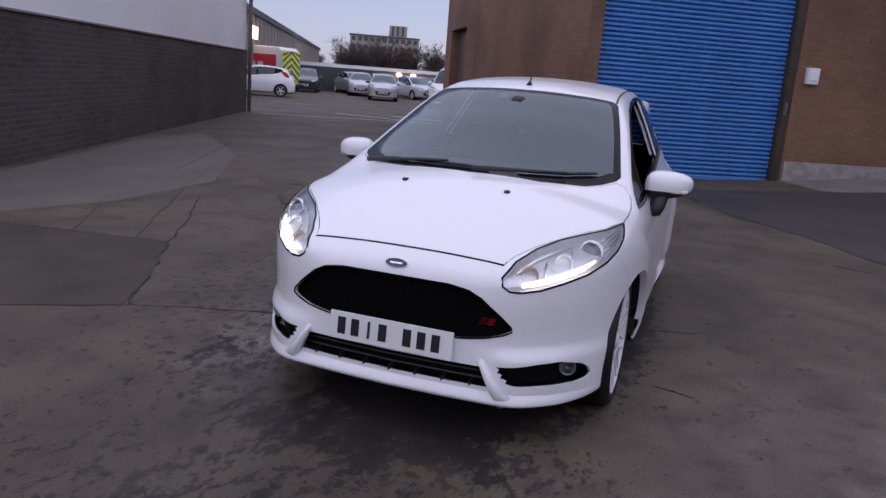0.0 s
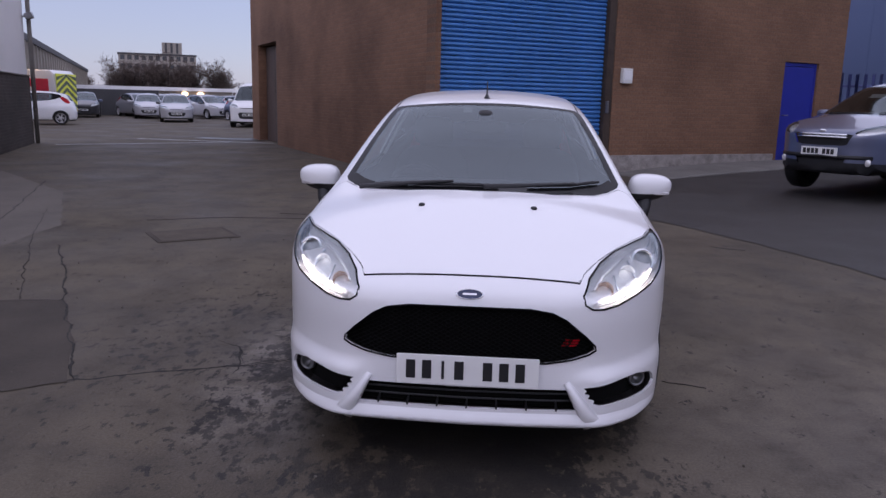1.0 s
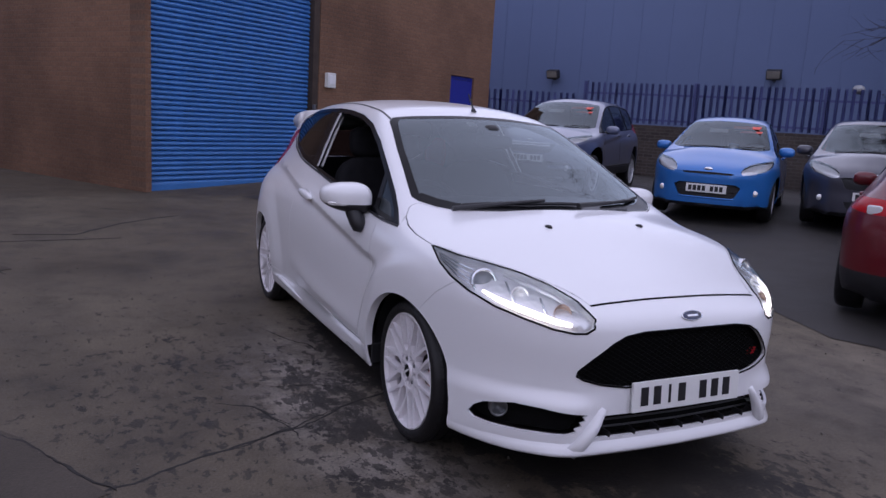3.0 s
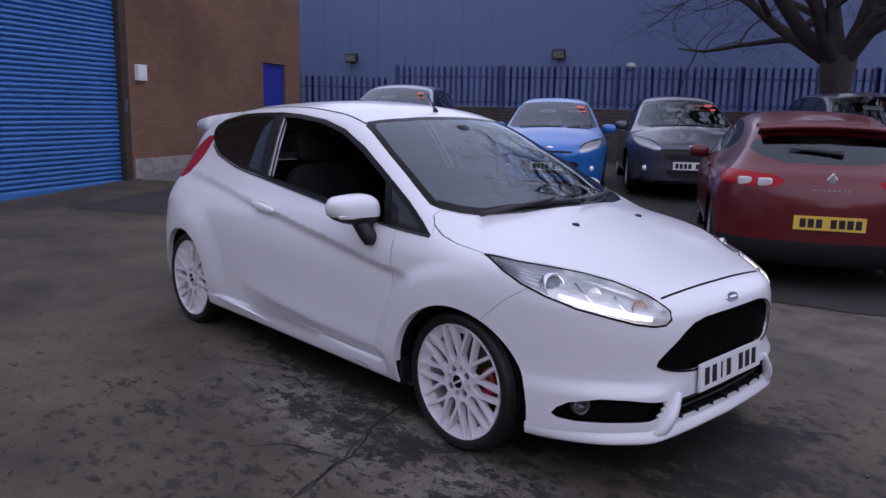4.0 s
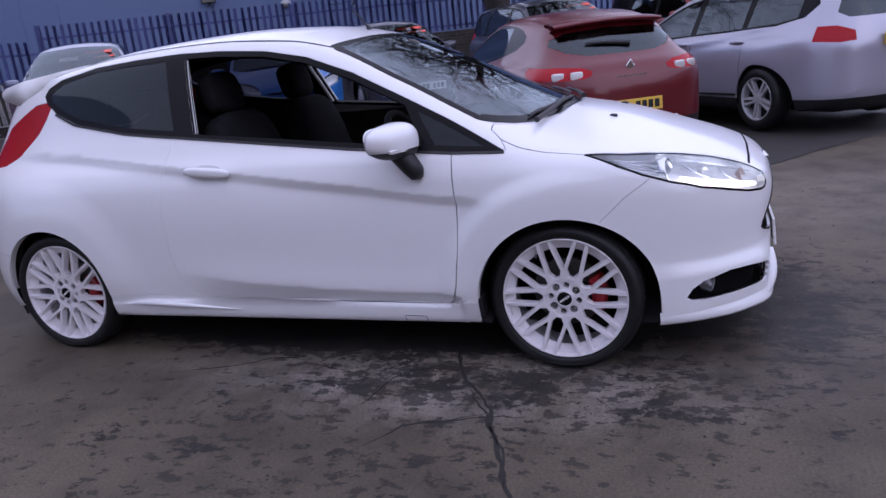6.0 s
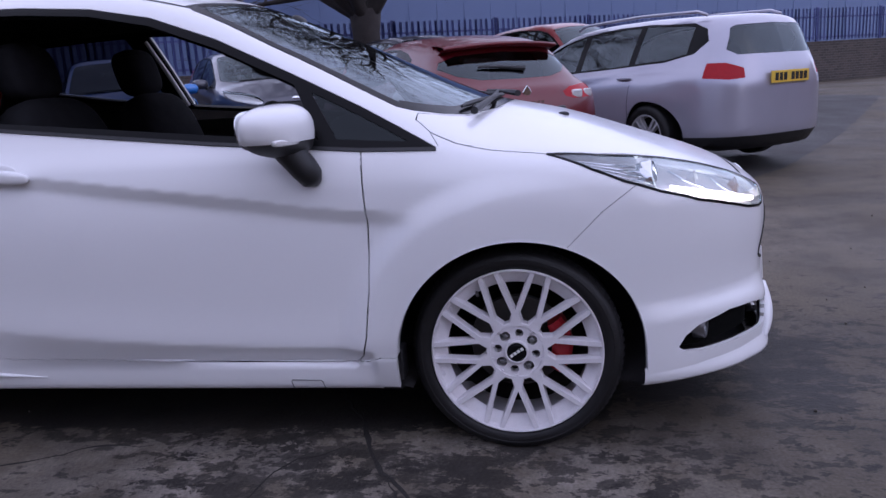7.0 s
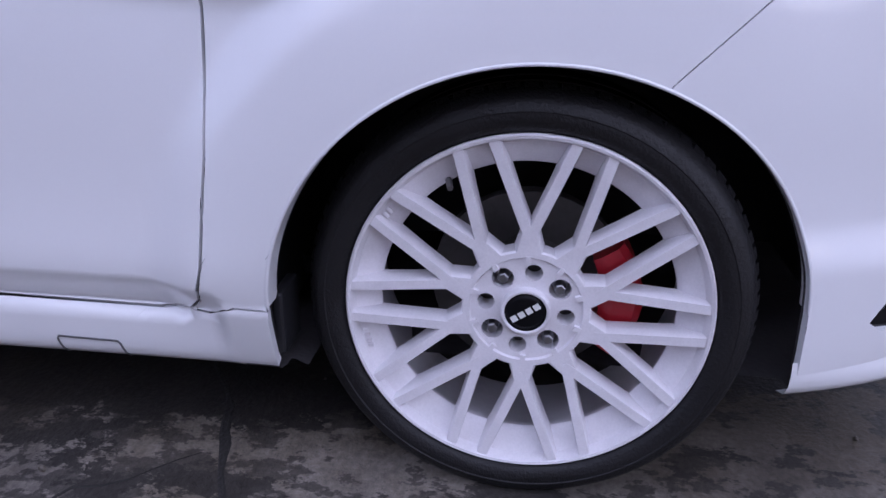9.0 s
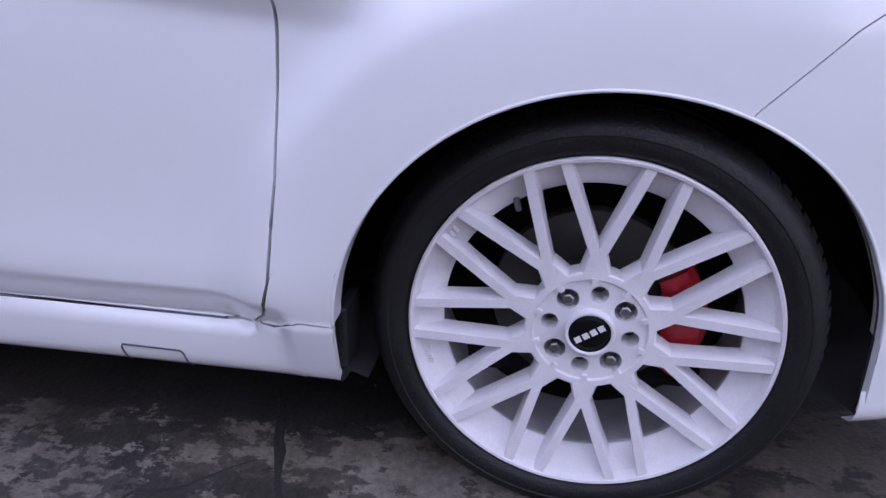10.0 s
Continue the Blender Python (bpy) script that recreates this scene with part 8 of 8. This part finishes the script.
for k, (x, y, a, b) in enumerate(((-7.6, 20.0, 2.6, 0.5), (-4.2, 17.4, 1.5, 0.3))):
    ring = [(x + a * math.cos(t) * (1 + 0.25 * noise.noise((math.cos(t) * 2 + k, math.sin(t) * 2, 3))), y + b * math.sin(t) * (1 + 0.3 * noise.noise((math.cos(t) * 3, k + math.sin(t) * 3, 5)))) for t in [i * math.tau / 40 for i in range(40)]]
    sheet("puddle", "shallow puddle lying on the paving", ring, M["wet"], 0.009, 5.0)


def crack(pts, width, seed, high=0.0045):
    """A dark crack: a ragged strip with its own thickness along points."""
    rnd = random.Random(seed)
    line = []
    for a, b in zip(pts, pts[1:]):
        a, b = Vector((*a, 0)), Vector((*b, 0))
        n = max(2, int((b - a).length / 0.035))
        s = Vector((-(b - a).y, (b - a).x, 0)).normalized()
        for k in range(n):
            t = k / n
            p = a.lerp(b, t)
            line.append(p + s * (0.03 * noise.noise((p.x * 4, p.y * 4, seed)) + 0.014 * noise.noise((p.x * 21, p.y * 21, seed + 3.3)) + 0.006 * noise.noise((p.x * 60, p.y * 60, seed + 6.1))))
    line.append(Vector((*pts[-1], 0)))
    bm = bmesh.new()
    rows = []
    for i, p in enumerate(line):
        t = (line[min(i + 1, len(line) - 1)] - line[max(i - 1, 0)]).normalized()
        s = Vector((-t.y, t.x, 0))
        end = min(1, i / 4, (len(line) - 1 - i) / 4)
        w = width * max(0.12, end) * (0.35 + 0.9 * abs(noise.noise((p.x * 6, p.y * 6, seed + 9)))) * rnd.uniform(0.7, 1.3)
        z = ground_z(p.x, p.y)
        rows.append([bm.verts.new((q.x, q.y, z + h)) for q, h in ((p - s * w, 0.0005), (p - s * w * 0.5, high), (p + s * w * 0.5, high), (p + s * w, 0.0005))])
    for r, q in zip(rows, rows[1:]):
        for k in range(3):
            bm.faces.new((r[k], r[k + 1], q[k + 1], q[k]))
    ob = link_mesh("crack", fix(bm), M["tar"])
    return tagged(ob, "dark ragged crack in the concrete yard", "crack", "cracks in the yard", "structure")


CRACKS = [([(-5.2, -2.7), (-3.4, -2.1), (-2.46, -1.71), (-1.93, -1.33), (-1.2, -1.02), (-0.84, -0.83), (0.2, -0.35), (1.2, 0.1)], 0.012),
          ([(-1.93, -1.36), (-2.44, -0.5), (-2.79, 0.02), (-3.2, 0.75), (-3.9, 1.8)], 0.016),
          ([(-2.79, 0.0), (-3.6, -0.14), (-4.5, -0.3)], 0.012),
          ([(-1.67, -1.22), (-1.35, -1.08), (-1.2, -1.01), (-0.95, -0.88)], 0.013),
          ([(-1.18, -0.51), (-1.0, -0.54), (-0.88, -0.6), (-0.77, -0.75)], 0.007),
          ([(-1.47, -0.65), (-1.33, -0.74), (-1.27, -0.82), (-1.22, -1.0), (-1.2, -1.16)], 0.010),
          ([(-1.0, 0.49), (-0.92, 0.3), (-0.82, 0.1), (-0.8, -0.1)], 0.009),
          ([(-2.54, 4.16), (-1.99, 4.13), (-1.54, 4.87), (-0.86, 5.49)], 0.035),
          ([(-3.03, 2.53), (-2.83, 3.03), (-2.48, 2.35)], 0.02),
          ([(-1.3, -0.82), (-1.24, -0.93), (-1.19, -1.02)], 0.014),
          ([(-3.57, -0.14), (-4.32, 0.91), (-4.6, 1.3)], 0.006),
          ([(-3.09, 0.01), (-3.89, 1.34), (-4.4, 2.2), (-5.3, 3.9)], 0.007),
          ([(-3.79, 3.32), (-3.03, 3.71), (-1.6, 3.9)], 0.02), ([(-5.26, 2.97), (-7.04, 6.66)], 0.018),
          ([(0.95, -0.95), (1.15, -1.02)], 0.010), ([(-1.72, 6.06), (-1.44, 6.02)], 0.05), ([(2.2, 2.9), (2.5, 2.75)], 0.05)]
for k, (pts, w) in enumerate(CRACKS):
    crack(pts, w * (1.15 if k == 0 else 0.85), 3 + k, 0.0016 if k in (0, 3, 4, 5, 6, 9) else 0.0045)
# an iron cover in its frame
cover = new("drain_cover")
cover.matrix_world = pose(-2.95, 2.55, 0, 0, 0, 36)
tagged(cover, "square iron drain cover sunk in the concrete", "drain cover")
part("frame", box_bm((0.78, 0.62, 0.008), pose(0, 0, 0.003), 0.002), M["patch"], cover)
part("lid", box_bm((0.70, 0.54, 0.01), pose(0, 0, 0.005), 0.002), M["iron_lid"], cover)
# small stones and litter on the yard
rs = random.Random(8)
bm = bmesh.new()
for k in range(420):
    x, y = rs.uniform(-4.5, 3.0), rs.uniform(-4.2, 2.5)
    if abs(x) < 0.95 and abs(y) < 2.1 and rs.random() < 0.8:
        continue
    r = rs.uniform(0.003, 0.009)
    bmesh.ops.create_icosphere(bm, subdivisions=1, radius=r, matrix=pose(x, y, ground_z(x, y) + r * 0.5, rs.uniform(0, 90), rs.uniform(0, 90)) @ Matrix.Diagonal((1, 0.8, 0.6, 1)))
grit = link_mesh("loose_grit", bm, M["pale_concrete"])
tagged(grit, "small pale stones scattered on the yard", "grit", kind="stuff")

# a worn white line across the mouth of the yard
M["worn_line"] = material("worn_white_line", (0.40, 0.40, 0.40), 0.8, 0, 0.45, 6, 90, 0.2)
sheet("entrance_line", "worn white line across the yard's mouth", [(-11.75, 14.75), (-8.2, 18.0), (-8.32, 18.13), (-11.87, 14.88)], M["worn_line"], 0.006, 50)
